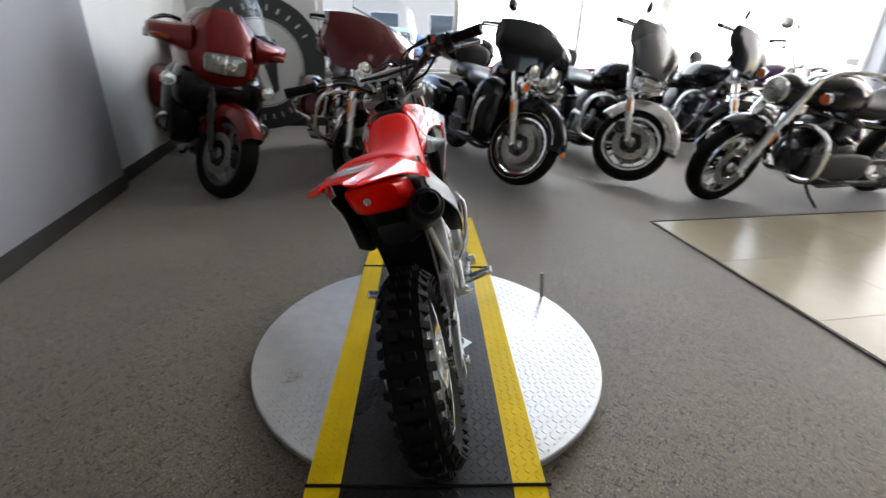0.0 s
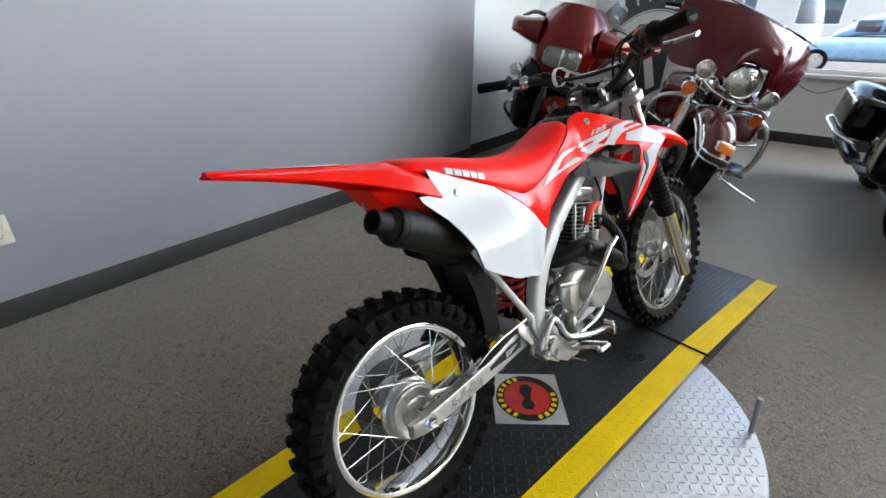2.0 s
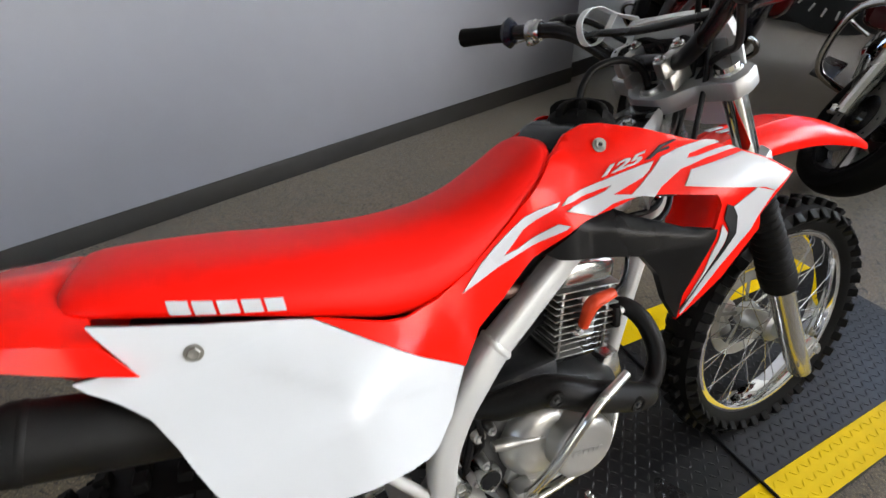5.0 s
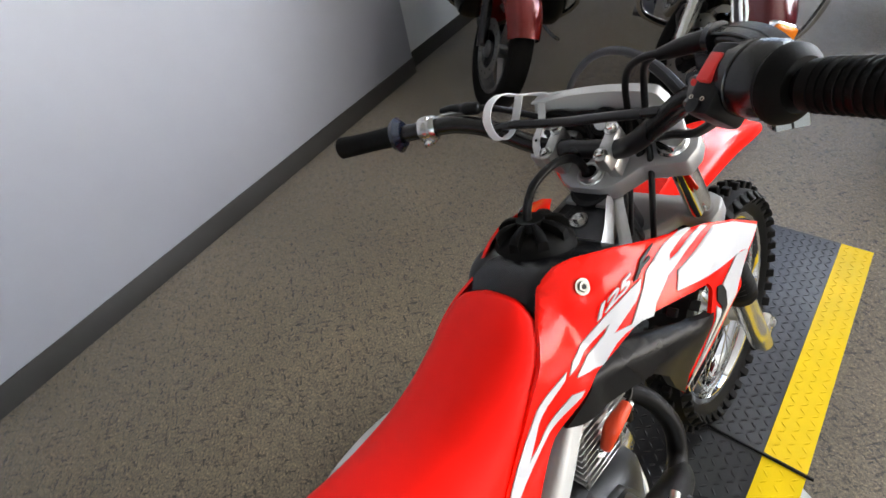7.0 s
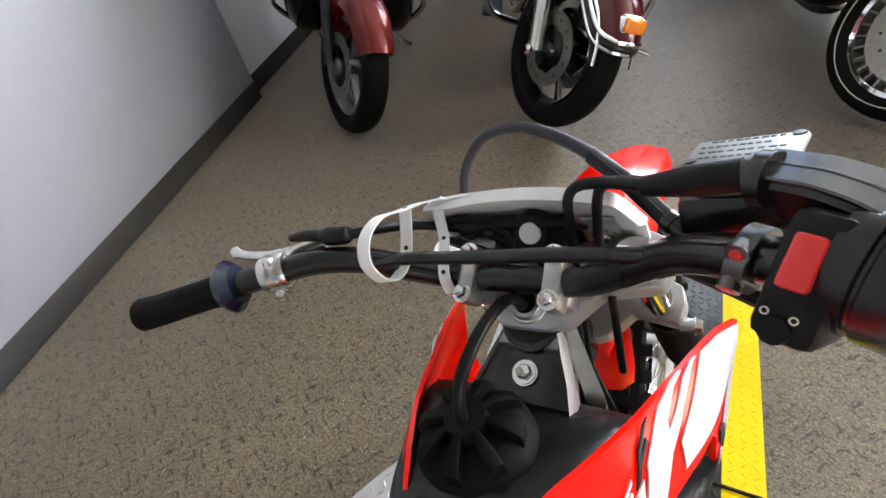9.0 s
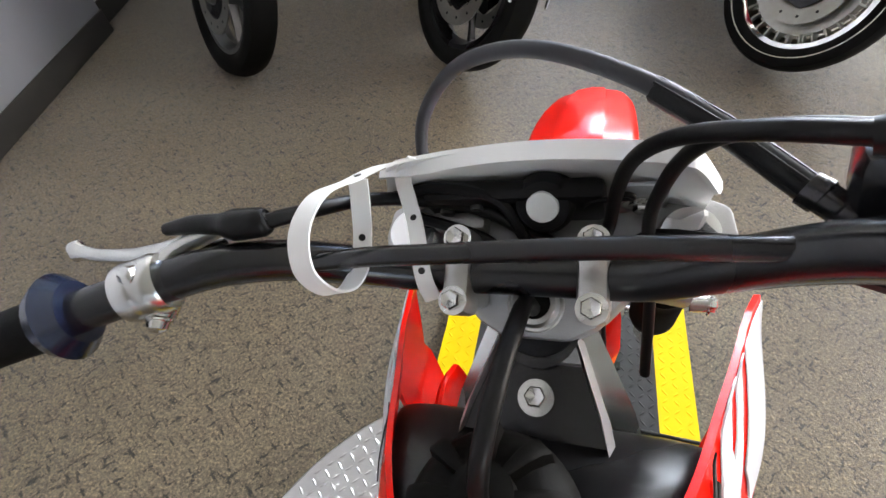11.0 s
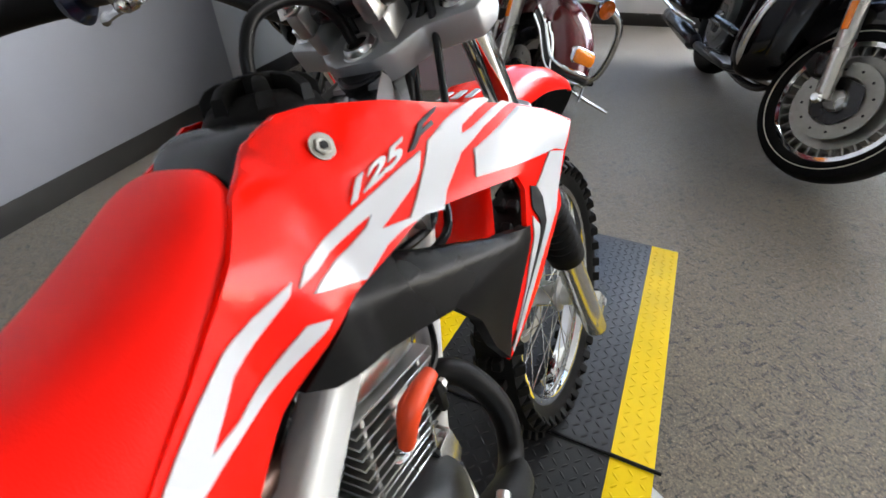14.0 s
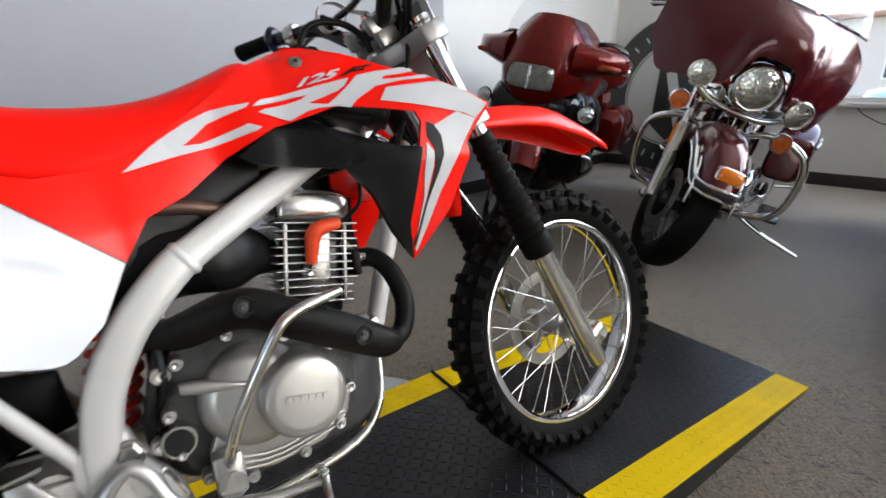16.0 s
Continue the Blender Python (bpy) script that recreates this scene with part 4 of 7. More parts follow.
part("wire_loom", rod([(0.06, 0.44, 0.50), (0.075, 0.455, 0.46), (0.08, 0.44, 0.4), (0.07, 0.43, 0.34), (0.06, 0.45, 0.26)], 0.007, 8, 5), M_BLACK, bike, "black wiring loom")

# kick starter, footpegs, pedal, stand
kick = part("kick_starter", rod([(0.105, 0.503, 0.283), (0.132, 0.507, 0.315), (0.16, 0.528, 0.375), (0.174, 0.572, 0.448), (0.174, 0.594, 0.468), (0.167, 0.625, 0.476), (0.155, 0.668, 0.482)], [0.009, 0.0075, 0.0075, 0.0075, 0.0078, 0.007, 0.0062], 12, 5), M_STEEL, bike, "bent steel kick-start lever")
part("kick_boss", rod([(0.085, 0.503, 0.272), (0.13, 0.503, 0.272)], 0.017, 14, 1), M_CAST, kick)
part("kick_clamp", block(0.095, 0.125, 0.485, 0.52, 0.255, 0.31, 0.005), M_CAST, kick)
for sgn in (-1, 1):
    PEG = pose(sgn * 0.118, 0.49, 0.222, 0, -sgn * 16, 0)
    peg = part("footpeg", block(min(0, sgn * 0.11), max(0, sgn * 0.11), -0.02, 0.02, -0.006, 0.006, 0.003), M_STEEL, bike, "toothed steel footpeg", PEG @ pose(0, 0, 0, 0, 0, -sgn * 8))
    for k in range(8):
        for y in (-0.018, 0.013):
            x = sgn * (0.028 + k * 0.0105)
            part("tooth", block(x - 0.003, x + 0.003, y, y + 0.005, 0.005, 0.0105, 0.0008, 1), M_STEEL, peg)
    part("peg_hollow", block(min(sgn * 0.025, sgn * 0.103), max(sgn * 0.025, sgn * 0.103), -0.011, 0.011, 0.0055, 0.0064), M_DECAL_K, peg)
    part("peg_bracket", slab([(0.394, 0.29), (0.42, 0.285), (0.444, 0.268), (0.47, 0.242), (0.505, 0.234), (0.52, 0.215), (0.51, 0.19), (0.458, 0.19), (0.42, 0.211), (0.392, 0.238)], sgn * 0.098, sgn * 0.114, 0.003), M_CAST, bike, "cast footpeg bracket", None)
    for y, z in ((0.402, 0.27), (0.417, 0.234)):
        part("peg_washer", turned([(0.0, sgn * 0.1165), (0.0105, sgn * 0.1165), (0.0115, sgn * 0.115), (0.0115, sgn * 0.113), (0.0, sgn * 0.113)], 20, Matrix.Translation((0, y, z))), M_STEEL, bike)
        part("peg_bolt", bolt(bmesh.new(), (sgn * 0.1165, y, z), (sgn, 0, 0), 0.0072, 0.005), M_CAST, bike)
    part("peg_spring", rod([(sgn * 0.105, 0.47, 0.196), (sgn * 0.125, 0.478, 0.19), (sgn * 0.15, 0.485, 0.19)], 0.004, 8, 3), M_STEEL, bike)
pedal = part("brake_pedal", rod([(0.116, 0.357, 0.258), (0.118, 0.364, 0.288), (0.12, 0.378, 0.314), (0.121, 0.395, 0.331), (0.122, 0.409, 0.334), (0.125, 0.424, 0.318), (0.129, 0.436, 0.288), (0.133, 0.452, 0.27), (0.137, 0.478, 0.26), (0.143, 0.545, 0.244), (0.148, 0.602, 0.241)], [0.0135, 0.012, 0.011, 0.0098, 0.0092, 0.0085, 0.008, 0.0085, 0.009, 0.0075, 0.0065], 14, 5, 0.75), M_CAST, bike, "forged aluminium brake pedal")
part("pedal_pivot", bolt(turned([(0.0, 0.134), (0.012, 0.134), (0.0145, 0.13), (0.0145, 0.1), (0.0, 0.1)], 24, Matrix.Translation((0, 0.357, 0.258))), (0.134, 0.357, 0.258), (1, 0, 0), 0.0065, 0.003), M_STEEL, pedal)
part("pedal_pad", block(0.136, 0.17, 0.601, 0.609, 0.222, 0.256, 0.003), M_STEEL, pedal)
for k in range(4):
    part("pad_tooth", block(0.138 + k * 0.008, 0.143 + k * 0.008, 0.6, 0.61, 0.255, 0.26, 0.001, 1), M_STEEL, pedal)
part("pedal_spring", rod([(0.118, 0.428, 0.3), (0.124, 0.438, 0.322), (0.118, 0.447, 0.3), (0.12, 0.455, 0.28)], 0.0028, 8, 4), M_STEEL, pedal)
part("gear_lever", rod([(-0.11, 0.50, 0.24), (-0.125, 0.58, 0.245), (-0.13, 0.65, 0.25), (-0.16, 0.655, 0.25)], 0.0065, 10, 4), M_STEEL, bike)
stand = part("side_stand", rod([(-0.095, 0.43, 0.225), (-0.14, 0.45, 0.14), (-0.193, 0.475, 0.062)], [0.011, 0.0095, 0.0095], 12, 3), M_STEEL, bike, "steel side stand")
part("stand_foot", block(-0.02, 0.02, -0.025, 0.025, -0.004, 0.003, 0.002), M_STEEL, stand, "", pose(-0.196, 0.478, 0.0565, 0, 15, 0))

# exhaust
PIPE = [(0.03, 0.725, 0.502), (0.045, 0.765, 0.505), (0.07, 0.785, 0.478), (0.095, 0.788, 0.43), (0.108, 0.765, 0.387), (0.122, 0.712, 0.397), (0.128, 0.63, 0.45), (0.112, 0.55, 0.482), (0.08, 0.475, 0.465), (0.045, 0.41, 0.49), (0.045, 0.30, 0.555), (0.055, 0.20, 0.59)]
exhaust = part("exhaust_pipe", rod(PIPE, 0.0155, 14, 5), M_HEAT, bike, "matt black exhaust pipe")
part("exhaust_flange", moved(block(-0.03, 0.03, -0.006, 0.006, -0.02, 0.02, 0.004), pose(0.035, 0.735, 0.503)), M_HEAT, exhaust)
for p in ((0.058, 0.74, 0.51), (0.012, 0.74, 0.495)):
    part("exhaust_stud", bolt(bmesh.new(), p, (0, 1, 0), 0.006, 0.01), M_STEEL, exhaust)
shield = part("heat_shield", rod([(0.115, 0.752, 0.38), (0.125, 0.728, 0.388), (0.132, 0.68, 0.416), (0.137, 0.61, 0.455), (0.124, 0.55, 0.484), (0.098, 0.485, 0.468), (0.066, 0.44, 0.462)], [0.018, 0.025, 0.028, 0.0275, 0.0275, 0.024, 0.015], 18, 5, 0.85), M_HEAT, exhaust, "matt black heat shield")
for d, y, z in ((0.157, 0.69, 0.414), (0.151, 0.55, 0.488)):
    part("shield_washer", turned([(0.0135, -0.003), (0.0125, 0.0015), (0.0095, 0.001), (0.0085, -0.0035), (0.0135, -0.003)], 24, Matrix.Translation((d, y, z))), M_HEAT, exhaust)
    part("shield_hole", turned([(0.0, -0.001), (0.0092, -0.001), (0.0092, -0.004), (0.0, -0.004)], 20, Matrix.Translation((d, y, z))), M_DECAL_K, exhaust)
    part("shield_bolt", bolt(bmesh.new(), (d - 0.0015, y, z), (1, 0, 0), 0.0045, 0.004), M_CRANK, exhaust)
for k in range(3):
    part("shield_slot", rod([(0.156, 0.655 - k * 0.012, 0.445 + k * 0.006), (0.146, 0.648 - k * 0.012, 0.466 + k * 0.006)], 0.0022, 6, 1), M_DECAL_K, exhaust)
mu0, mu1 = Vector((0.062, 0.20, 0.588)), Vector((0.11, -0.014, 0.685))
ax = (mu1 - mu0).normalized()
MUF = Matrix.Translation(mu0) @ ax.to_track_quat("X", "Z").to_matrix().to_4x4()
ln = (mu1 - mu0).length
muffler = part("muffler", turned([(0.018, -0.02), (0.034, 0.01), (0.0405, 0.05), (0.0395, ln * 0.6), (0.038, ln - 0.022), (0.0385, ln - 0.018), (0.0385, ln - 0.006), (0.036, ln), (0.02, ln + 0.003), (0.012, ln + 0.003)], 36, MUF), M_HEAT, exhaust, "matt black silencer")
part("muffler_tip", turned([(0.03, ln), (0.031, ln + 0.004), (0.0225, ln + 0.012), (0.0225, ln + 0.046), (0.0205, ln + 0.048), (0.0185, ln + 0.046), (0.0165, ln + 0.01), (0.0, ln + 0.008)], 28, MUF), M_HEAT, muffler, "silencer outlet")
part("muffler_band", turned([(0.0388, ln - 0.02), (0.0395, ln - 0.018), (0.0395, ln - 0.015), (0.0388, ln - 0.013), (0.037, ln - 0.013), (0.037, ln - 0.02), (0.0388, ln - 0.02)], 36, MUF), M_HEAT, muffler)

# bodywork: side distance of the panels from the centre plane


def ease(t):
    t = min(1.0, max(0.0, t))
    return t * t * (3 - 2 * t)


FLARE = {"now": 1.0}


def side_d(y, z):
    d = 0.075 + (0.31 * (y - 0.65) if y >= 0.65 else 0.07 * (0.65 - y))
    d += FLARE["now"] * 0.062 * ease((0.715 - z) / 0.13) * (1 - 0.8 * ease((y - 0.28) / 0.17)) * (1 - ease((y - 0.45) / 0.1))
    d += 0.024 * ease((0.79 - z) / 0.09) * ease((y - 0.56) / 0.08) * (1 - ease((y - 0.80) / 0.15))
    d -= 0.255 * max(0.0, 0.645 - z) * ease((y - 0.68) / 0.1)
    top = 0.797 + 0.026 * math.exp(-((y - 0.69) / 0.07) ** 2) - max(0.0, y - 0.75) * 0.30
    d -= 0.005 * math.exp(-((y - 0.688) ** 2 + (z - 0.800) ** 2) / 0.0095 ** 2)
    return d - (0.012 + 0.018 * math.exp(-((y - 0.675) / 0.065) ** 2)) * max(0.0, 1 - max(0.0, top - z) / 0.045) ** 2


SHROUD = [(0.619, 0.797), (0.655, 0.817), (0.681, 0.8265), (0.702, 0.825), (0.75, 0.811), (0.804, 0.789), (0.875, 0.764), (0.923, 0.74), (0.954, 0.718), (0.929, 0.69), (0.905, 0.663), (0.908, 0.64), (0.871, 0.562), (0.81, 0.495), (0.8, 0.548), (0.833, 0.695), (0.826, 0.712), (0.762, 0.724), (0.724, 0.73), (0.685, 0.719), (0.638, 0.707), (0.573, 0.673), (0.52, 0.632), (0.473, 0.609), (0.444, 0.562), (0.35, 0.645), (0.278, 0.702), (0.353, 0.670), (0.379, 0.664), (0.423, 0.669), (0.476, 0.69), (0.537, 0.731), (0.591, 0.771)]
BLACKP = [(0.638, 0.707), (0.685, 0.719), (0.726, 0.696), (0.793, 0.667), (0.829, 0.660), (0.805, 0.55), (0.809, 0.498), (0.781, 0.542), (0.754, 0.601), (0.722, 0.641), (0.687, 0.648), (0.645, 0.654), (0.606, 0.662), (0.588, 0.674)]
WHITEP = [(0.088, 0.771), (0.106, 0.718), (0.06, 0.7225), (0.067, 0.709), (0.086, 0.691), (0.108, 0.668), (0.124, 0.638), (0.137, 0.604), (0.146, 0.572), (0.152, 0.556), (0.162, 0.549), (0.2, 0.527), (0.248, 0.503), (0.262, 0.4985), (0.305, 0.489), (0.362, 0.4685), (0.374, 0.4675), (0.384, 0.472), (0.412, 0.498), (0.443, 0.561), (0.349, 0.644), (0.276, 0.701), (0.176, 0.737)]
DECALS = {
    "white_graphic_a": [(0.614, 0.743), (0.584, 0.739), (0.561, 0.734), (0.533, 0.72), (0.513, 0.708), (0.491, 0.693), (0.458, 0.664), (0.513, 0.679), (0.56, 0.689), (0.616, 0.705), (0.622, 0.709), (0.607, 0.715), (0.548, 0.694), (0.526, 0.692), (0.543, 0.705), (0.558, 0.718), (0.577, 0.726), (0.608, 0.737)],
    "white_graphic_b": [(0.615, 0.737), (0.627, 0.746), (0.653, 0.751), (0.691, 0.759), (0.732, 0.767), (0.75, 0.77), (0.741, 0.759), (0.731, 0.752), (0.711, 0.745), (0.688, 0.737), (0.689, 0.749), (0.674, 0.747), (0.646, 0.742), (0.631, 0.739)],
    "white_graphic_c": [(0.689, 0.749), (0.679, 0.743), (0.66, 0.738), (0.631, 0.733), (0.621, 0.729), (0.659, 0.714), (0.685, 0.726), (0.701, 0.729), (0.725, 0.729), (0.74, 0.725), (0.751, 0.736), (0.782, 0.754), (0.821, 0.761), (0.872, 0.765), (0.863, 0.77), (0.811, 0.765), (0.795, 0.765), (0.802, 0.77), (0.848, 0.776), (0.843, 0.78), (0.83, 0.783), (0.791, 0.779), (0.761, 0.773), (0.745, 0.758), (0.725, 0.742), (0.712, 0.733), (0.688, 0.737)],
    "white_graphic_e": [(0.796, 0.751), (0.881, 0.7585), (0.912, 0.744), (0.928, 0.733), (0.949, 0.717), (0.924, 0.696), (0.906, 0.705), (0.782, 0.732)],
    "white_graphic_f": [(0.9235, 0.6955), (0.8985, 0.662), (0.854, 0.591), (0.813, 0.506), (0.811, 0.511), (0.833, 0.579), (0.853, 0.622), (0.862, 0.647), (0.861, 0.674), (0.852, 0.689), (0.893, 0.7075)],
    "white_graphic_g": [(0.836, 0.666), (0.846, 0.651), (0.844, 0.631), (0.831, 0.586), (0.813, 0.528), (0.827, 0.587), (0.829, 0.622)],
}
BLACK_STRIPE = [(0.841, 0.695), (0.8515, 0.69), (0.8605, 0.673), (0.8612, 0.647), (0.852, 0.621), (0.832, 0.578), (0.8105, 0.516), (0.808, 0.518), (0.831, 0.579), (0.847, 0.63), (0.848, 0.656), (0.838, 0.674)]

def crease_d(y, z):
    """The white panel: a soft raised fold runs down it towards the frame."""
    u = (z - 0.69) + (y - 0.2) * 0.62
    fold = 0.003 * ease((y - 0.17) / 0.08) * (1 - ease((y - 0.36) / 0.06))
    return side_d(y, z) - 0.0015 + fold * (ease((u + 0.022) / 0.022) - ease((u - 0.002) / 0.05))


for sgn in (1, -1):
    FLARE["now"] = 1.0 if sgn > 0 else 0.05
    shroud = part("side_shroud", sheet(SHROUD, side_d, 0.005, 0.008, sgn), M_RED, bike, "glossy red shroud with white graphics", angle=60)
    for nm, poly in DECALS.items():
        part(nm, sheet(poly, side_d, 0.0012, 0.008, sgn, 0.002), M_DECAL, shroud, "white graphic", angle=60)
    part("black_graphic", sheet(BLACK_STRIPE, side_d, 0.0012, 0.008, sgn, 0.002), M_DECAL_K, shroud, "black graphic", angle=60)
    part("shroud_bolt", bolt(bmesh.new(), (sgn * (side_d(0.688, 0.8) + 0.0025), 0.688, 0.8), (sgn, -0.2, 0.5), 0.0068, 0.0035), M_DISC, shroud)
    part("bolt_socket", turned([(0.0, 0.0), (0.0032, 0.0), (0.0032, 0.0006), (0.0, 0.0006)], 6, Matrix.Translation((sgn * (side_d(0.688, 0.8) + 0.0025), 0.688, 0.8)) @ Vector((sgn, -0.2, 0.5)).to_track_quat("X", "Z").to_matrix().to_4x4() @ pose(0.0034, 0, 0)), M_DECAL_K, shroud)
    part("black_panel", sheet(BLACKP, lambda y, z: side_d(y, min(z, 0.73)) + 0.0015 - 0.02 * ease((z - 0.3 * (0.83 - y) - 0.645) / 0.03) * (1 - ease((y - 0.8) / 0.02)), 0.012, 0.009, sgn), M_BLACK, bike, "matt black lower shroud panel", angle=60)
    sp = part("side_panel", sheet(WHITEP, crease_d, 0.0025, 0.008, sgn), M_WHITE, bike, "glossy white number side panel", angle=60)
    # A second sheet just inside the panel, coloured black.
    part("panel_inner_face", sheet(WHITEP, crease_d, 0.003, 0.016, sgn, -0.003), M_BLACK, sp, "black inner face of the panel", angle=60)
    part("panel_bolt", bolt(bmesh.new(), (sgn * (side_d(0.159, 0.712) - 0.001), 0.159, 0.712), (sgn, 0, 0.1), 0.0066, 0.004), M_DISC, sp)
    # model number on the shroud
    num = bpy.data.curves.new("number", "FONT")
    num.offset = 0.0007
    num.body, num.size, num.extrude, num.shear, num.space_character = "125", 0.0245, 0.0006, 0.35, 0.95
    tmp = bpy.data.objects.new("number", num)
    me = tmp.to_mesh()
    bm = bmesh.new()
    bm.from_mesh(me)
    tmp.to_mesh_clear()
    tmp.name = "spare_number"
    wide = max(v.co.x for v in bm.verts)
    tall = max(v.co.y for v in bm.verts)
    for v in bm.verts:
        fx, fy = (v.co.x / wide if sgn > 0 else 1 - v.co.x / wide), v.co.y / tall
        yy, zz = 0.672 + 0.067 * fx + 0.003 * fy, 0.760 + 0.0135 * fx + 0.0115 * fy
        v.co = Vector((sgn * (side_d(yy, zz) + 0.003 + v.co.z), yy, zz))
    part("model_number", bm, M_DECAL, shroud, "white number 125")
    bpy.data.objects.remove(tmp)
    bpy.data.curves.remove(num)
    part("black_mark", sheet([(0.739, 0.773), (0.763, 0.787), (0.791, 0.791), (0.786, 0.788), (0.766, 0.7845), (0.762, 0.782), (0.777, 0.784), (0.776, 0.781), (0.757, 0.779), (0.745, 0.773)], side_d, 0.0012, 0.008, sgn, 0.003), M_DECAL_K, shroud)


# seat
SEAT = [(0.055, 0.787, 0.777, 0.06), (0.08, 0.797, 0.764, 0.084), (0.19, 0.784, 0.728, 0.097), (0.28, 0.768, 0.69, 0.097), (0.374, 0.757, 0.651, 0.093), (0.45, 0.757, 0.656, 0.089), (0.509, 0.768, 0.685, 0.083), (0.566, 0.791, 0.725, 0.078), (0.603, 0.809, 0.757, 0.071), (0.624, 0.814, 0.78, 0.058), (0.637, 0.81, 0.794, 0.034)]


def seat_rings():
    a = curve_points([(s, t, b) for s, t, b, w in SEAT], 4)
    w = curve_points([(w, 0, 0) for s, t, b, w in SEAT], 4)
    rings = []
    for p, q in zip(a, w):
        y, zt, zb, hw = p.x, p.y, p.z, q.x
        ring = []
        for k in range(28):
            t = 2 * math.pi * k / 28
            c, s = math.cos(t), math.sin(t)
            px = math.copysign(abs(c) ** 0.62, c) * hw
            mid = zb + (zt - zb) * 0.3
            pz = mid + (zt - mid) * abs(s) ** 0.75 if s >= 0 else mid - (mid - zb) * abs(s) ** 0.5
            ring.append((px * (1 - 0.16 * max(0, s)), y, pz))
        rings.append(ring)
    return rings


seat = part("seat", loft(bmesh.new(), seat_rings()), M_SEAT, bike, "red vinyl seat with a white maker's mark", angle=70)
part("seat_base", loft(bmesh.new(), [oval(y, b + 0.006, w - 0.03, 0.01, 3) for y, t, b, w in SEAT]), M_BLACK, seat, "black seat base")


def seat_x(y, z):
    """Half width of the seat at that place of its side."""
    a = curve_points([(s, t, b) for s, t, b, w in SEAT], 8)
    ys = [p.x for p in a]
    zt, zb = float(np.interp(y, ys, [p.y for p in a])), float(np.interp(y, ys, [p.z for p in a]))
    hw = float(np.interp(y, [r[0] for r in SEAT], [r[3] for r in SEAT]))
    mid = zb + (zt - zb) * 0.3
    s = min(0.99, max(0, (z - mid) / (zt - mid))) ** (1 / 0.75) if z > mid else min(0.99, (mid - z) / (mid - zb)) ** 2
    return (1 - s * s) ** 0.31 * hw * (1 - (0.16 * s if z > mid else 0))


for sgn in (1, -1):
    for k in range(5):
        y0, y1 = 0.150 + k * 0.0215, 0.168 + k * 0.0215
        poly = [(y, 0.7595 - (y - 0.148) * 0.30 + dz) for y, dz in ((y0, -0.007), (y1, -0.007), (y1, 0.007), (y0, 0.007))]
        part("maker_bar", sheet(poly, seat_x, 0.003, 0.004, sgn, 0.0025), M_DECAL, seat, "white printed mark", angle=60)

# fuel tank cover, cap and breather
M_TANK = mat("satin_black_tank", (0.0075, 0.0075, 0.0085), 0.3, vary=0.2, scale=30, bump=0.05, bscale=500, spec=0.3)
tank = part("fuel_tank", body([(0.60, 0.733, 0.044, 0.04, -0.004), (0.63, 0.75, 0.055, 0.05, -0.005), (0.66, 0.772, 0.066, 0.052, -0.006), (0.705, 0.771, 0.082, 0.049, -0.005), (0.76, 0.755, 0.103, 0.046, -0.001), (0.785, 0.743, 0.114, 0.042, 0.0), (0.80, 0.735, 0.116, 0.036, 0.0), (0.806, 0.73, 0.112, 0.03, 0.0)], 4.2, 40), M_TANK, bike, "black plastic fuel tank cover", angle=60)
CAPM = pose(-0.012, 0.727, 0.803, -8, 0, 0)
part("cap_seat", turned([(0.0, 0.004), (0.05, 0.004), (0.054, -0.004), (0.056, -0.014), (0.0, -0.014)], 36, UP), M_BLACK, bike, "raised collar under the cap", CAPM)
cap = part("fuel_cap", turned([(0.0, 0.046), (0.012, 0.046), (0.0175, 0.045), (0.019, 0.032), (0.032, 0.031), (0.043, 0.0245), (0.051, 0.013), (0.0525, 0.003), (0.0, 0.003)], 40, UP), M_RUBBER, bike, "ribbed black fuel cap", CAPM)
for k in range(8):
    part("cap_lug", loft(bmesh.new(), [[(r, -w, 0.006), (r, w, 0.006), (r, w * 0.75, h - 0.0012), (r, w * 0.5, h), (r, -w * 0.5, h), (r, -w * 0.75, h - 0.0012)] for r, w, h in ((0.014, 0.003, 0.0445), (0.03, 0.0062, 0.043), (0.039, 0.0075, 0.0395), (0.0455, 0.008, 0.0325))]), M_RUBBER, cap, "", pose(0, 0, 0, 0, 0, 45 * k + 8))
hose = part("breather_hose", rod([(-0.012, 0.727, 0.842), (-0.009, 0.733, 0.866), (-0.005, 0.75, 0.886), (-0.001, 0.785, 0.892), (0.001, 0.815, 0.885), (0.0, 0.838, 0.868), (0.0, 0.848, 0.846)], 0.0055, 10, 6), M_BLACK, bike, "black breather hose from cap to steering stem")
part("tank_bracket", loft(bmesh.new(), [[(-w, y, z), (w, y, z), (w, y - 0.003, z - 0.012), (-w, y - 0.003, z - 0.012)] for w, y, z in ((0.051, 0.773, 0.782), (0.043, 0.80, 0.7915), (0.032, 0.826, 0.802), (0.026, 0.842, 0.807))]), M_SATIN, bike, "black tank mounting plate")
part("dust_cover", turned([(0.0, -0.004), (0.029, -0.004), (0.032, -0.01), (0.031, -0.026), (0.026, -0.034), (0.0, -0.034)], 32, Matrix.Translation((0, 0.855, 0.828)) @ pose(0, 0, 0, 25, 0, 0) @ UP), M_BLACK, bike, "black rubber dust cover under the clamp")
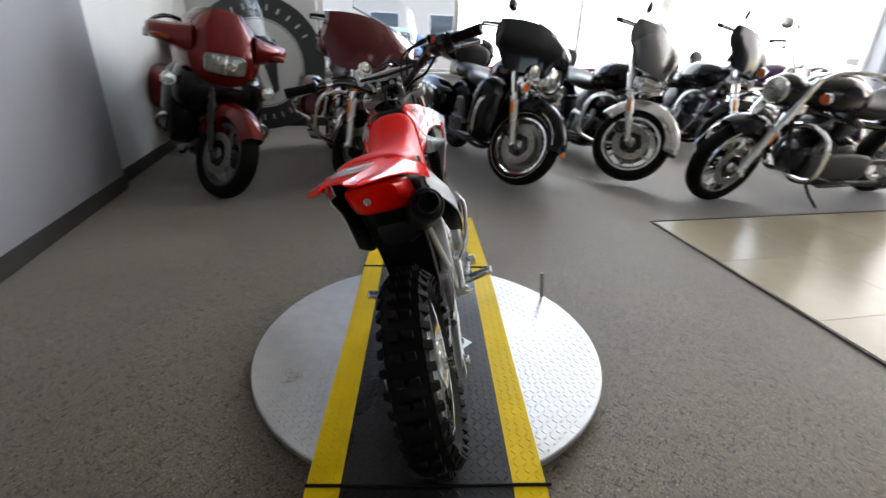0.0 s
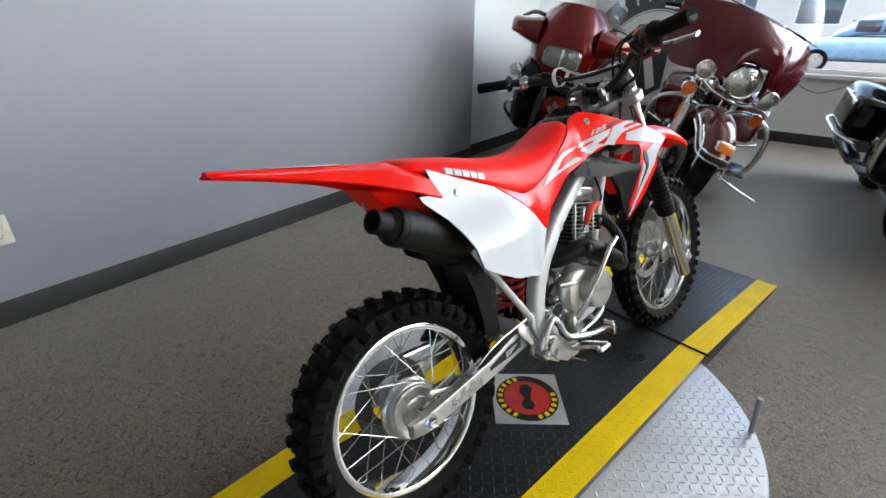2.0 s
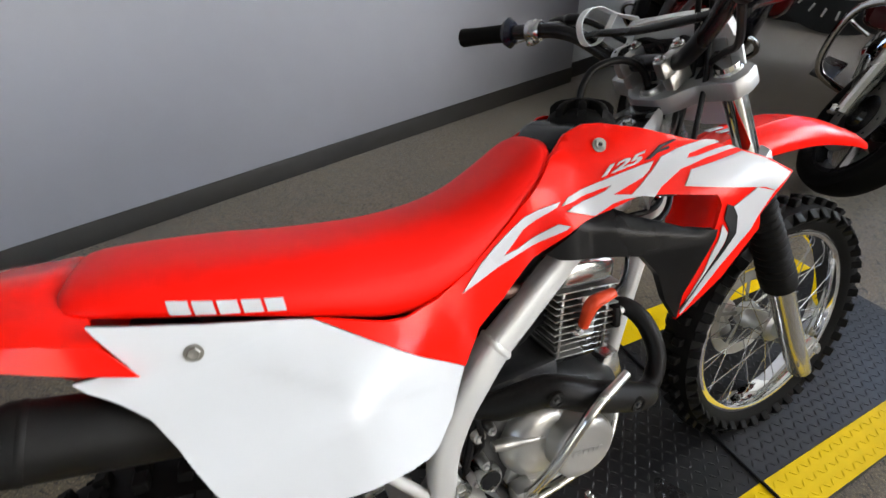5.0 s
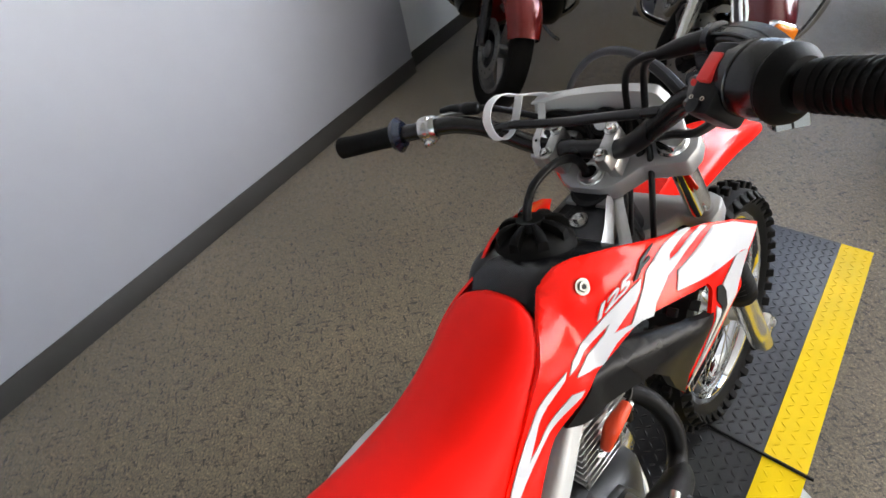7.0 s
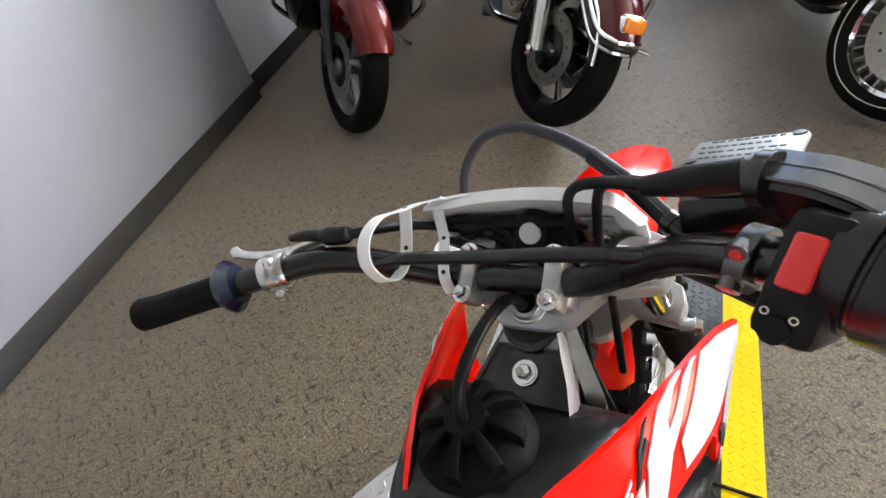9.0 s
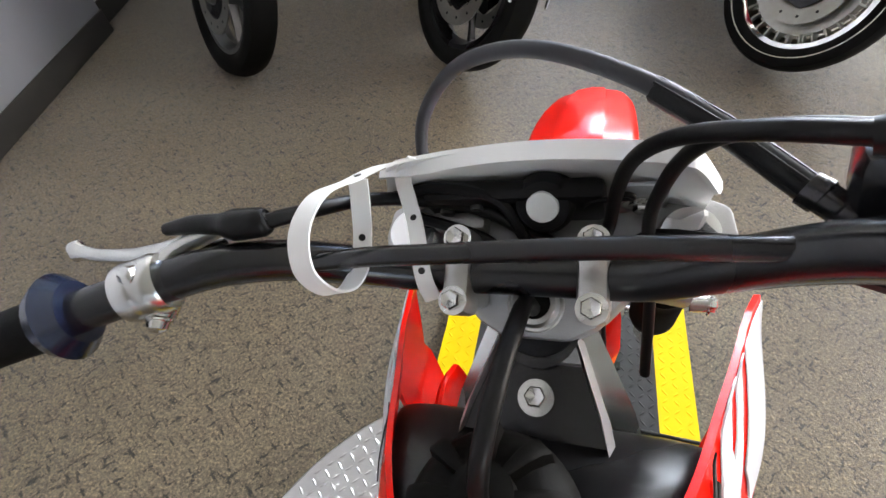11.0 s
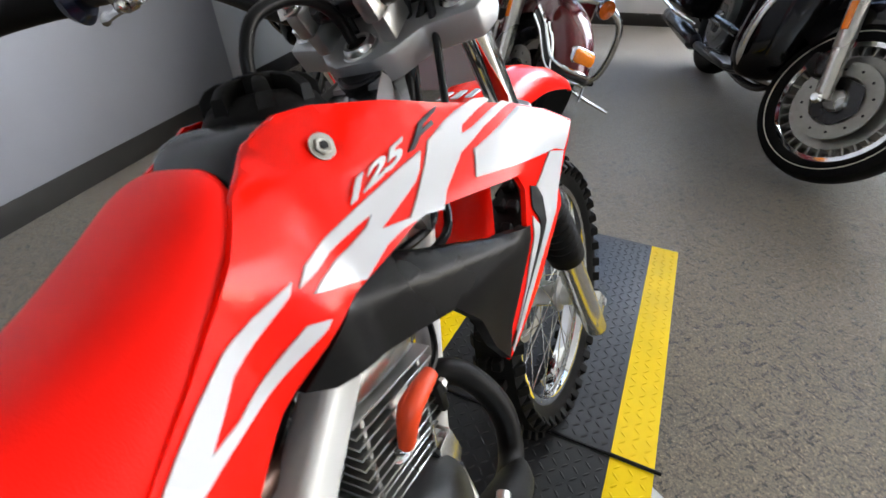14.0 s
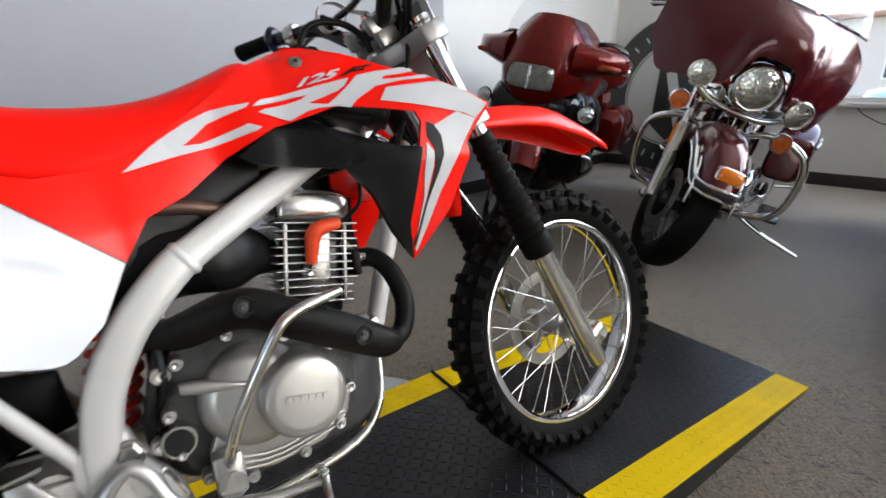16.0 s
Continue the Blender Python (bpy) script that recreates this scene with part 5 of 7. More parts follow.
for sgn in (-1, 1):
    part("frame_rail", loft(bmesh.new(), [[(sgn * a, y, z + 0.007), (sgn * (a + 0.019), y, z + 0.003), (sgn * (a + 0.019), y, z - 0.03), (sgn * a, y, z - 0.03)] for a, y, z in ((0.062, 0.775, 0.715), (0.046, 0.82, 0.757), (0.022, 0.856, 0.8), (0.016, 0.868, 0.81))]), M_STEEL, bike, "silver head rail")
    part("gusset_side", loft(bmesh.new(), [[(sgn * a, y, z + 0.004), (sgn * b, y, z - 0.008), (sgn * b, y, z - 0.03), (sgn * a, y, z - 0.02)] for a, b, y, z in ((0.051, 0.057, 0.772, 0.784), (0.0435, 0.0495, 0.8, 0.795), (0.034, 0.04, 0.824, 0.805), (0.025, 0.031, 0.848, 0.814))]), M_CLAMP, bike, "silver head gusset")
part("gusset_top", loft(bmesh.new(), [[(-w, y, z), (w, y, z), (w, y, z - 0.016), (-w, y, z - 0.016)] for w, y, z in ((0.03, 0.83, 0.8082), (0.027, 0.839, 0.8122), (0.024, 0.848, 0.8165))]), M_CLAMP, bike)
part("bracket_bolt", bolt(turned([(0.0, 0.002), (0.0125, 0.002), (0.0125, 0.0), (0.0, 0.0)], 24, Matrix.Translation((0.001, 0.808, 0.795)) @ pose(0, 0, 0, 17, 0, 0) @ UP), (0.001, 0.8075, 0.797), (0, -0.3, 1), 0.0075, 0.006), M_STEEL, bike)

# mudguards
RF = [(0.112, 0.066, 0.121, 0.782, 0.712), (0.05, 0.074, 0.113, 0.789, 0.736), (-0.05, 0.069, 0.088, 0.80, 0.772), (-0.15, 0.06, 0.072, 0.812, 0.798), (-0.23, 0.05, 0.057, 0.822, 0.815), (-0.275, 0.036, 0.04, 0.8275, 0.824)]


def guard_rings(rows, thick=0.003, slant=0.0):
    a = curve_points([(r[0], r[1], r[2]) for r in rows], 5)
    b = curve_points([(r[3], r[4], 0) for r in rows], 5)
    rings = []
    for p, q in zip(a, b):
        y, wt, wb, zt, zb = p.x, p.y, p.z, q.x, q.y
        up = [(-wb, zb), (-wb * 0.96, zb + (zt - zb) * 0.55), (-wt, zt - 0.003), (-wt * 0.55, zt + 0.001), (-wt * 0.5, zt + 0.005), (0, zt + 0.007)]
        up = up + [(-x, z) for x, z in reversed(up[:-1])]
        lean = slant * max(0.0, (y - rows[1][0]) / (rows[0][0] - rows[1][0])) ** 0.6 if slant and y > rows[1][0] else 0.0
        ring = [(x, y - lean * (z - zb), z) for x, z in up] + [(x * 0.965, y - lean * (z - zb), z - thick) for x, z in reversed(up)]
        rings.append(ring)
    return rings


rear_guard = part("rear_mudguard", loft(bmesh.new(), guard_rings(RF, slant=0.5)), M_RED, bike, "long red rear mudguard", angle=50)
part("guard_panel", loft(bmesh.new(), [oval(y, z, w, h, 4.5, 20, 0.0, -0.75) for y, z, w, h in ((0.015, 0.718, 0.052, 0.034), (0.05, 0.706, 0.07, 0.045), (0.1, 0.692, 0.08, 0.052))]), M_RED, bike, "red lower mudguard")
part("guard_bolt", bolt(bmesh.new(), (-0.02, 0.014, 0.712), (0, -1, 0), 0.006, 0.004), M_STEEL, rear_guard)
part("guard_label", loft(bmesh.new(), [[(-w, y, z), (w, y, z), (w, y, z + 0.0012), (-w, y, z + 0.0012)] for y, z, w in ((-0.18, 0.8224, 0.026), (-0.15, 0.8188, 0.03), (-0.10, 0.8126, 0.032), (-0.05, 0.8066, 0.033))]), M_DECAL, rear_guard)
FF = [(0.925, 0.03, 0.034, 0.672, 0.66), (0.97, 0.042, 0.05, 0.715, 0.695), (1.05, 0.052, 0.064, 0.735, 0.70), (1.17, 0.058, 0.07, 0.735, 0.695), (1.28, 0.052, 0.066, 0.7, 0.67), (1.36, 0.043, 0.052, 0.663, 0.645), (1.393, 0.03, 0.036, 0.644, 0.637)]
front_guard = part("front_mudguard", loft(bmesh.new(), guard_rings(FF)), M_RED, bike, "red front mudguard", angle=50)
part("guard_tail", loft(bmesh.new(), [[(-hw, y + 0.016, z), (-hw * 0.8, y + 0.004, z), (0, y, z), (hw * 0.8, y + 0.004, z), (hw, y + 0.016, z), (hw * 0.97, y + 0.019, z), (hw * 0.77, y + 0.007, z), (0, y + 0.003, z), (-hw * 0.77, y + 0.007, z), (-hw * 0.97, y + 0.019, z)] for y, z, hw in ((0.985, 0.712, 0.047), (0.962, 0.69, 0.05), (0.945, 0.65, 0.053), (0.936, 0.6, 0.052), (0.938, 0.56, 0.046), (0.942, 0.545, 0.036))]), M_RED, front_guard, "red rear tongue of the mudguard", angle=50)
# White blocks draw the window's reflection on the red mudguard.
for x in (-0.022, 0.0, 0.022):
    part("guard_glint", block(x - 0.006, x + 0.006, 1.01, 1.045, 0.7405, 0.743, 0.001, 1), M_DECAL, front_guard, "", pose(0, 0, -0.0005))

# fork, stem and clamps, along the fork's own axis
FORK = pose(0, 0.897, 0.862, 25.1, 0, 0)
for sgn in (-1, 1):
    x = sgn * 0.093
    AX = Matrix.Translation((x, 0, 0)) @ UP
    leg = part("fork_leg", turned([(0.0, -0.735), (0.016, -0.735), (0.0215, -0.727), (0.0225, -0.62), (0.0222, -0.41), (0.0245, -0.405), (0.0245, -0.39), (0.0, -0.39)], 26, AX), M_FORK, bike, "silver fork slider", FORK)
    part("fork_tube", turned([(0.0, -0.42), (0.0165, -0.42), (0.0165, 0.01), (0.0, 0.01)], 22, AX), M_CHROME, leg, "bright fork tube")
    boot = [(0.0, -0.45), (0.03, -0.45), (0.031, -0.43)]
    for k in range(13):
        z = -0.42 + k * 0.0165
        boot += [(0.0315 - 0.0006 * k, z), (0.0275 - 0.0006 * k, z + 0.008)]
    boot += [(0.021, -0.2), (0.0, -0.2)]
    part("fork_boot", turned(boot, 24, AX), M_RUBBER, leg, "ribbed black rubber fork boot")
    part("axle_lug", moved(block(x - 0.019, x + 0.019, -0.02, 0.05, -0.70, -0.655, 0.012), pose(0, 0, 0)), M_FORK, leg)
    part("axle_end", rod([(x - sgn * 0.05, 0.034, -0.679), (x, 0.034, -0.679)], 0.0085, 12, 1), M_STEEL, leg)
    part("axle_bolt", bolt(bmesh.new(), (x + sgn * 0.017, 0.034, -0.679), (sgn, 0, 0), 0.009, 0.006), M_CAST, leg)
part("fork_rod", rod([(-0.06, -0.01, -0.19), (-0.055, 0.02, -0.42)], 0.003, 6, 1), M_STEEL, bike, "", FORK)


def clamp_plate(z0, z1, back, wide, mid=0.032):
    pts = [(wide, 0.0), (wide - 0.004, 0.022), (wide - 0.022, 0.03), (0.05, 0.018), (-0.05, 0.018), (-wide + 0.022, 0.03), (-wide + 0.004, 0.022), (-wide, 0.0), (-wide + 0.006, -0.022), (-0.065, -mid), (-0.04, -back * 0.86), (-0.022, -back), (0.022, -back), (0.04, -back * 0.86), (0.065, -mid), (wide - 0.006, -0.022)]
    bm = bmesh.new()
    a = [bm.verts.new((x, y, z0)) for x, y in pts]
    b = [bm.verts.new((x, y, z1)) for x, y in pts]
    n = len(pts)
    bm.faces.new(list(reversed(a)))
    bm.faces.new(b)
    for k in range(n):
        bm.faces.new((a[k], a[(k + 1) % n], b[(k + 1) % n], b[k]))
    bmesh.ops.recalc_face_normals(bm, faces=bm.faces)
    bmesh.ops.bevel(bm, geom=list(bm.edges), offset=0.004, segments=2, profile=0.5, affect="EDGES")
    return bm


topc = part("top_clamp", clamp_plate(-0.022, 0.008, 0.07, 0.122), M_CLAMP, bike, "cast aluminium top fork clamp", FORK @ Matrix.Translation((0, 0, -0.013)))
lowc = part("lower_clamp", clamp_plate(-0.185, -0.15, 0.05, 0.118, 0.014), M_CLAMP, bike, "cast aluminium lower fork clamp", FORK)
for sgn in (-1, 1):
    part("fork_cap", turned([(0.0, 0.016), (0.008, 0.016), (0.0085, 0.01), (0.017, 0.0095), (0.019, 0.006), (0.0, 0.0)], 24, Matrix.Translation((sgn * 0.093, 0, 0.006)) @ UP), M_STEEL, topc, "fork cap")
    for c2, z in ((lowc, -0.168),):
        part("pinch_bolt", bolt(rod([(sgn * 0.112, -0.018, z), (sgn * 0.126, -0.018, z)], 0.0085, 12, 1), (sgn * 0.126, -0.018, z), (sgn, 0, 0), 0.0075, 0.008), M_STEEL, c2)
part("stem_nut", turned([(0.011, 0.015), (0.0145, 0.015), (0.0165, 0.012), (0.0165, 0.006), (0.011, 0.006), (0.011, 0.015)], 24, Matrix.Translation((0, -0.047, 0.001)) @ UP), M_STEEL, topc)
part("stem_washer", turned([(0.0, 0.0085), (0.0185, 0.0085), (0.0195, 0.007), (0.0, 0.007)], 32, Matrix.Translation((0, -0.047, 0.001)) @ UP), M_STEEL, topc)
part("stem_plug", rod([(0, -0.047, 0.008), (0, -0.047, 0.0135)], 0.0108, 18, 1), M_RUBBER, topc)
part("stem", rod([(0, -0.042, -0.15), (0, -0.042, -0.02)], 0.024, 18, 1), M_SATIN, topc)

# handlebar and its fittings
BARP = [(0.05, 0.850, 0.880), (0.08, 0.842, 0.893), (0.11, 0.830, 0.914), (0.135, 0.820, 0.929), (0.165, 0.806, 0.940), (0.195, 0.790, 0.944), (0.25, 0.758, 0.948), (0.334, 0.712, 0.951)]
BARR = [(0.05, 0.850, 0.880), (0.075, 0.844, 0.892), (0.10, 0.838, 0.911), (0.13, 0.827, 0.936), (0.155, 0.812, 0.956), (0.205, 0.779, 0.98), (0.25, 0.752, 0.987), (0.30, 0.728, 0.992), (0.355, 0.702, 0.996)]
bar_pts = [(-x, y, z) for x, y, z in reversed(BARP)] + [(0, 0.851, 0.879)] + BARR
handlebar = part("handlebar", rod(bar_pts, 0.0125, 16, 6), M_SATIN, bike, "black tubular handlebar with a cross brace")
part("cross_brace", rod([(-0.122, 0.822, 0.923), (-0.08, 0.8246, 0.928), (-0.04, 0.829, 0.9265), (0, 0.832, 0.9265), (0.06, 0.832, 0.931), (0.132, 0.827, 0.938)], 0.0059, 14, 4), M_SATIN, handlebar, "slim black cross brace")
for sgn in (-1, 1):
    BC = pose(sgn * 0.04, 0.851, 0.879, 28, 0, 0)
    cl = part("bar_clamp", block(-0.0088, 0.0088, -0.027, 0.027, -0.012, 0.0155, 0.005), M_CAST, bike, "aluminium handlebar clamp", BC)
    part("clamp_post", block(-0.0088, 0.0088, -0.02, 0.02, -0.036, -0.01, 0.004), M_CAST, cl)
    for y in (-0.019, 0.019):
        part("clamp_bolt", bolt(bmesh.new(), (0, y, 0.016), (0, 0, 1), 0.0062, 0.0075), M_STEEL, cl)


def bar_at(x):
    pts = curve_points(BARR if x > 0 else BARP, 8)
    xs = [p.x for p in pts]
    return Vector((x, float(np.interp(abs(x), xs, [p.y for p in pts])), float(np.interp(abs(x), xs, [p.z for p in pts]))))


def along(x0, x1, n=4):
    return [bar_at(x0 + (x1 - x0) * k / n) for k in range(n + 1)]


gl = part("grip", rod(along(-0.25, -0.338), [0.0165, 0.0155, 0.0155, 0.016, 0.017], 18, 2), M_RUBBER, handlebar, "black rubber grip")
p, q = bar_at(-0.238), bar_at(-0.252)
part("grip_flange", rod([p, p.lerp(q, 0.5), q], [0.019, 0.0265, 0.022], 24, 1), M_BLUE, handlebar, "blue-filmed grip flange")
per = part("lever_perch", rod(along(-0.192, -0.214, 5), [0.0168, 0.0186, 0.0178, 0.0178, 0.0186, 0.0168], 28, 1), M_SPOKE, handlebar, "bright clutch lever perch")
pb = bar_at(-0.203)
AX = (bar_at(-0.214) - bar_at(-0.192)).normalized()
for at, out in (((-0.2, 0.785, 0.957), (-0.05, -0.7, 0.8)), ((-0.2, 0.774, 0.929), (0.05, -0.9, -0.35))):
    out = Vector(out)
    ear = part("perch_ear", rod([Vector(at) - out * 0.012, Vector(at) - out * 0.001], [0.0105, 0.0088], 16, 1), M_SPOKE, per)
    part("perch_bolt", turned([(0.0, 0.0085), (0.003, 0.0083), (0.0058, 0.006), (0.0066, 0.0015), (0.0078, 0.001), (0.0078, 0.0), (0.0, 0.0)], 18, Matrix.Translation(Vector(at)) @ out.to_track_quat("X", "Z").to_matrix().to_4x4()), M_STEEL, per)
PAD = Matrix.Translation((-0.2035, 0.7745, 0.9475)) @ Vector((0, -0.98, 0.2)).to_track_quat("Z", "X").to_matrix().to_4x4()
part("perch_pad", block(-0.0055, 0.0055, -0.0072, 0.0072, -0.008, 0.0042, 0.002), M_SPOKE, per, "raised square pad", PAD)
part("perch_arm", rod([pb + Vector((0.0, 0.008, 0.0)), pb + Vector((0.008, 0.026, 0.003)), pb + Vector((0.03, 0.04, 0.004)), pb + Vector((0.05, 0.046, 0.004))], [0.0125, 0.0105, 0.0075, 0.005], 12, 3, 0.6), M_CAST, handlebar)
part("clutch_lever", rod([(-0.168, 0.826, 0.944), (-0.19, 0.822, 0.942), (-0.215, 0.817, 0.939), (-0.25, 0.815, 0.935), (-0.29, 0.816, 0.932), (-0.312, 0.819, 0.931), (-0.321, 0.8205, 0.931), (-0.329, 0.822, 0.931)], [0.005, 0.0085, 0.0072, 0.0055, 0.0052, 0.0055, 0.0085, 0.006], 12, 5, 0.75), M_STEEL, handlebar, "polished clutch lever")
part("clutch_boot", rod([(-0.205, 0.8205, 0.956), (-0.185, 0.823, 0.957), (-0.165, 0.8245, 0.956), (-0.155, 0.825, 0.955), (-0.137, 0.829, 0.953), (-0.134, 0.83, 0.953)], [0.004, 0.006, 0.0065, 0.0095, 0.0085, 0.0045], 14, 3), M_BLACK, handlebar)
part("clutch_cable", rod([(-0.136, 0.829, 0.953), (-0.12, 0.848, 0.942), (-0.104, 0.88, 0.918), (-0.075, 0.898, 0.898), (-0.04, 0.9, 0.888), (-0.01, 0.893, 0.875), (0.02, 0.888, 0.85), (0.035, 0.872, 0.8), (0.035, 0.83, 0.71)], 0.0048, 10, 6), M_BLACK, bike, "black clutch cable")
gr = part("grip", rod(along(0.262, 0.355), [0.0175, 0.0165, 0.0165, 0.017, 0.0178], 18, 2), M_RUBBER, handlebar, "black ribbed throttle grip")
for k in range(16):
    p = bar_at(0.268 + k * 0.0052)
    q = bar_at(0.2695 + k * 0.0052)
    part("grip_rib", rod([p, q], 0.0182, 18, 1), M_RUBBER, gr)
p, q = bar_at(0.239), bar_at(0.256)
part("grip_flange", rod([p, p.lerp(q, 0.35), p.lerp(q, 0.6), q], [0.024, 0.0285, 0.0275, 0.019], 28, 1), M_RUBBER, handlebar)
tp = bar_at(0.221)
TH = Matrix.Translation(tp) @ pose(0, 0, 0, 0, 0, -30)
house = part("throttle_housing", moved(turned([(0.0, -0.02), (0.022, -0.02), (0.0285, -0.0165), (0.0295, -0.005), (0.0278, -0.004), (0.0278, -0.0025), (0.0295, -0.0015), (0.0292, 0.012), (0.025, 0.018), (0.0, 0.018)], 32), TH @ pose(0, 0.004, 0.001)), M_SATIN, handlebar, "black throttle housing")
ARCH = curve_points([(0.18, 0.814, 1.003), (0.19, 0.8075, 1.0045), (0.202, 0.801, 1.005), (0.218, 0.79, 1.0025), (0.232, 0.7785, 0.9935), (0.241, 0.77, 0.976), (0.244, 0.765, 0.95)], 5)


def guide_strip(half, low, high):
    """A flat-sided band along the arch, from low to high over its middle line."""
    rings = []
    for i, p in enumerate(ARCH):
        t = (ARCH[min(i + 1, len(ARCH) - 1)] - ARCH[max(i - 1, 0)]).normalized()
        side = Vector((t.y, -t.x, 0)).normalized()
        n = side.cross(t)
        c = min(0.003, (high - low) * 0.3)
        rings.append([p + side * u + n * v for u, v in ((-half + c, low), (half - c, low), (half, low + c), (half, high - c), (half - c, high), (-half + c, high), (-half, high - c), (-half, low + c))])
    return loft(bmesh.new(), rings)


part("cable_guide", guide_strip(0.0118, -0.012, 0.0095), M_SATIN, house, "black throttle cable guide")
dark_metal = mat("dark_satin_metal", (0.1, 0.1, 0.102), 0.24, 0.9, vary=0.08)
part("guide_top", guide_strip(0.0112, 0.0092, 0.0122), dark_metal, house, "dark satin metal top of the cable guide")
part("guide_seam", guide_strip(0.0008, 0.0115, 0.0126), M_DECAL_K, house)
part("guide_collar", rod([(0.178, 0.811, 1.008), (0.184, 0.8075, 1.009)], 0.0132, 18, 1), M_SATIN, house, "black collar")
sp = bar_at(0.199)
SW = Matrix.Translation(sp + Vector((0.002, -0.002, 0.006))) @ pose(0, 0, 0, 0, 0, -26) @ pose(0, 0, 0, -42, 0, 0)
sw = part("switch_housing", moved(block(-0.0115, 0.0145, -0.024, 0.022, -0.036, 0.022, 0.006), SW), M_BLACK, handlebar, "black switch housing")
part("kill_switch", moved(block(-0.0058, 0.0062, -0.029, -0.022, -0.0145, 0.009, 0.002), SW @ pose(0, 0, 0, -6, 0, 0)), M_SWITCH, sw, "red engine stop switch")
for x in (-0.006, 0.005):
    part("switch_mark", moved(turned([(0.0012, 0.0), (0.0018, 0.0), (0.0018, 0.0005), (0.0012, 0.0005), (0.0012, 0.0)], 14), SW @ pose(x, -0.0242, -0.0235, 0, 0, -90)), M_IVORY, sw)
part("start_button", moved(turned([(0.0, 0.0), (0.006, 0.0), (0.006, 0.004), (0.0, 0.0045)], 18), SW @ pose(0.0, -0.0225, -0.03, 0, 0, -90)), M_BLACK, sw)
ring_b = Matrix.Translation(bar_at(0.176)) @ pose(0, 0, 0, 0, 0, -29) @ pose(0, 0, 0, -30, 0, 0)
grey_clamp = mat("dark_grey_clamp", (0.13, 0.125, 0.12), 0.36, 0.7, vary=0.1)
part("switch_clamp", moved(turned([(0.0, -0.005), (0.0175, -0.005), (0.018, 0.005), (0.0, 0.005)], 22), ring_b), grey_clamp, handlebar, "grey clamp ring")
for yy, zz, tz in ((-0.018, 0.005, 0.2), (-0.015, -0.0145, -0.5)):
    at, out = ring_b @ Vector((0, yy, zz)), Vector((-0.4, -1, tz))
    part("clamp_boss", rod([at - out.normalized() * 0.008, at], 0.0058, 14, 1), grey_clamp, handlebar)
    # The screw's reddish reflection is put into its colour.
    part("clamp_screw", turned([(0.0, 0.0006), (0.0026, 0.0008), (0.0034, 0.0), (0.0, -0.002)], 14, Matrix.Translation(at) @ out.to_track_quat("X", "Z").to_matrix().to_4x4()), M_SWITCH, handlebar, "screw with a reddish reflection coloured in")
mc = bar_at(0.165)
MC = pose(0.168, 0.822, 0.958, -14, -6, 0) @ pose(0, 0, 0, 0, 0, -10)
cyl = part("master_cylinder", moved(block(-0.035, 0.035, 0.012, 0.042, -0.012, 0.02, 0.008), MC), M_SATIN, handlebar, "black front brake master cylinder")
part("reservoir", moved(block(-0.024, 0.026, 0.016, 0.046, 0.012, 0.036, 0.005), MC), M_SATIN, cyl)
lid = part("reservoir_lid", moved(block(-0.027, 0.029, 0.013, 0.049, 0.0355, 0.041, 0.0025), MC), mat("grey_lid", (0.2, 0.2, 0.2), 0.4, 0.3), cyl, "grey reservoir lid with lines of small print")
for k, (w0, w1) in enumerate(((-0.018, 0.02), (-0.022, 0.014), (-0.021, 0.023), (-0.02, 0.016))):
    y = 0.044 - k * 0.0078
    for j in range(9):
        a = w0 + (w1 - w0) * j / 9
        part("print_bar", moved(block(a, a + (w1 - w0) / 9 * (0.62 if (j + k) % 3 else 0.8), y - 0.0011, y + 0.0009, 0.0409, 0.0412), MC), M_DECAL_K, cyl)
for x, y in ((-0.0225, 0.0175), (0.0245, 0.0445)):
    part("lid_screw", moved(turned([(0.0, 0.0), (0.0032, 0.0), (0.0032, 0.0008), (0.0, 0.001)], 14), MC @ pose(x, y, 0.0408, 0, -90, 0)), M_CRANK, cyl)
part("brake_lever", rod([mc + Vector((0.03, 0.03, 0.0)), mc + Vector((0.06, 0.022, 0.0)), mc + Vector((0.115, -0.022, -0.002)), mc + Vector((0.165, -0.058, -0.003)), mc + Vector((0.185, -0.068, -0.003))], [0.008, 0.0085, 0.0065, 0.006, 0.009], 12, 5, 0.6), M_CAST, handlebar, "polished brake lever")
part("brake_hose", rod([(0.138, 0.85, 0.936), (0.131, 0.857, 0.9385), (0.075, 0.912, 0.957), (0.0046, 0.9595, 0.9635), (-0.055, 0.984, 0.947), (-0.095, 0.99, 0.91), (-0.111, 0.985, 0.869), (-0.119, 0.985, 0.79), (-0.12, 1.01, 0.68), (-0.118, 1.06, 0.55), (-0.1, 1.12, 0.42)], 0.0056, 10, 7), mat("grey_hose", (0.03, 0.03, 0.034), 0.55, bump=0.1, spec=0.3), bike, "grey braided brake hose")
part("hose_joint", rod([(0.147, 0.842, 0.934), (0.14, 0.849, 0.936), (0.139, 0.85, 0.9363), (0.134, 0.855, 0.9378), (0.1335, 0.8555, 0.938), (0.128, 0.86, 0.9395)], [0.0095, 0.0095, 0.007, 0.0072, 0.0082, 0.008], 14, 1), M_SATIN, bike, "black hose fitting")
part("hose_sleeve", rod([(0.13, 0.8585, 0.9388), (0.1, 0.8885, 0.949), (0.07, 0.916, 0.9565)], 0.0068, 14, 4), M_BLACK, bike, "black ribbed hose sleeve")
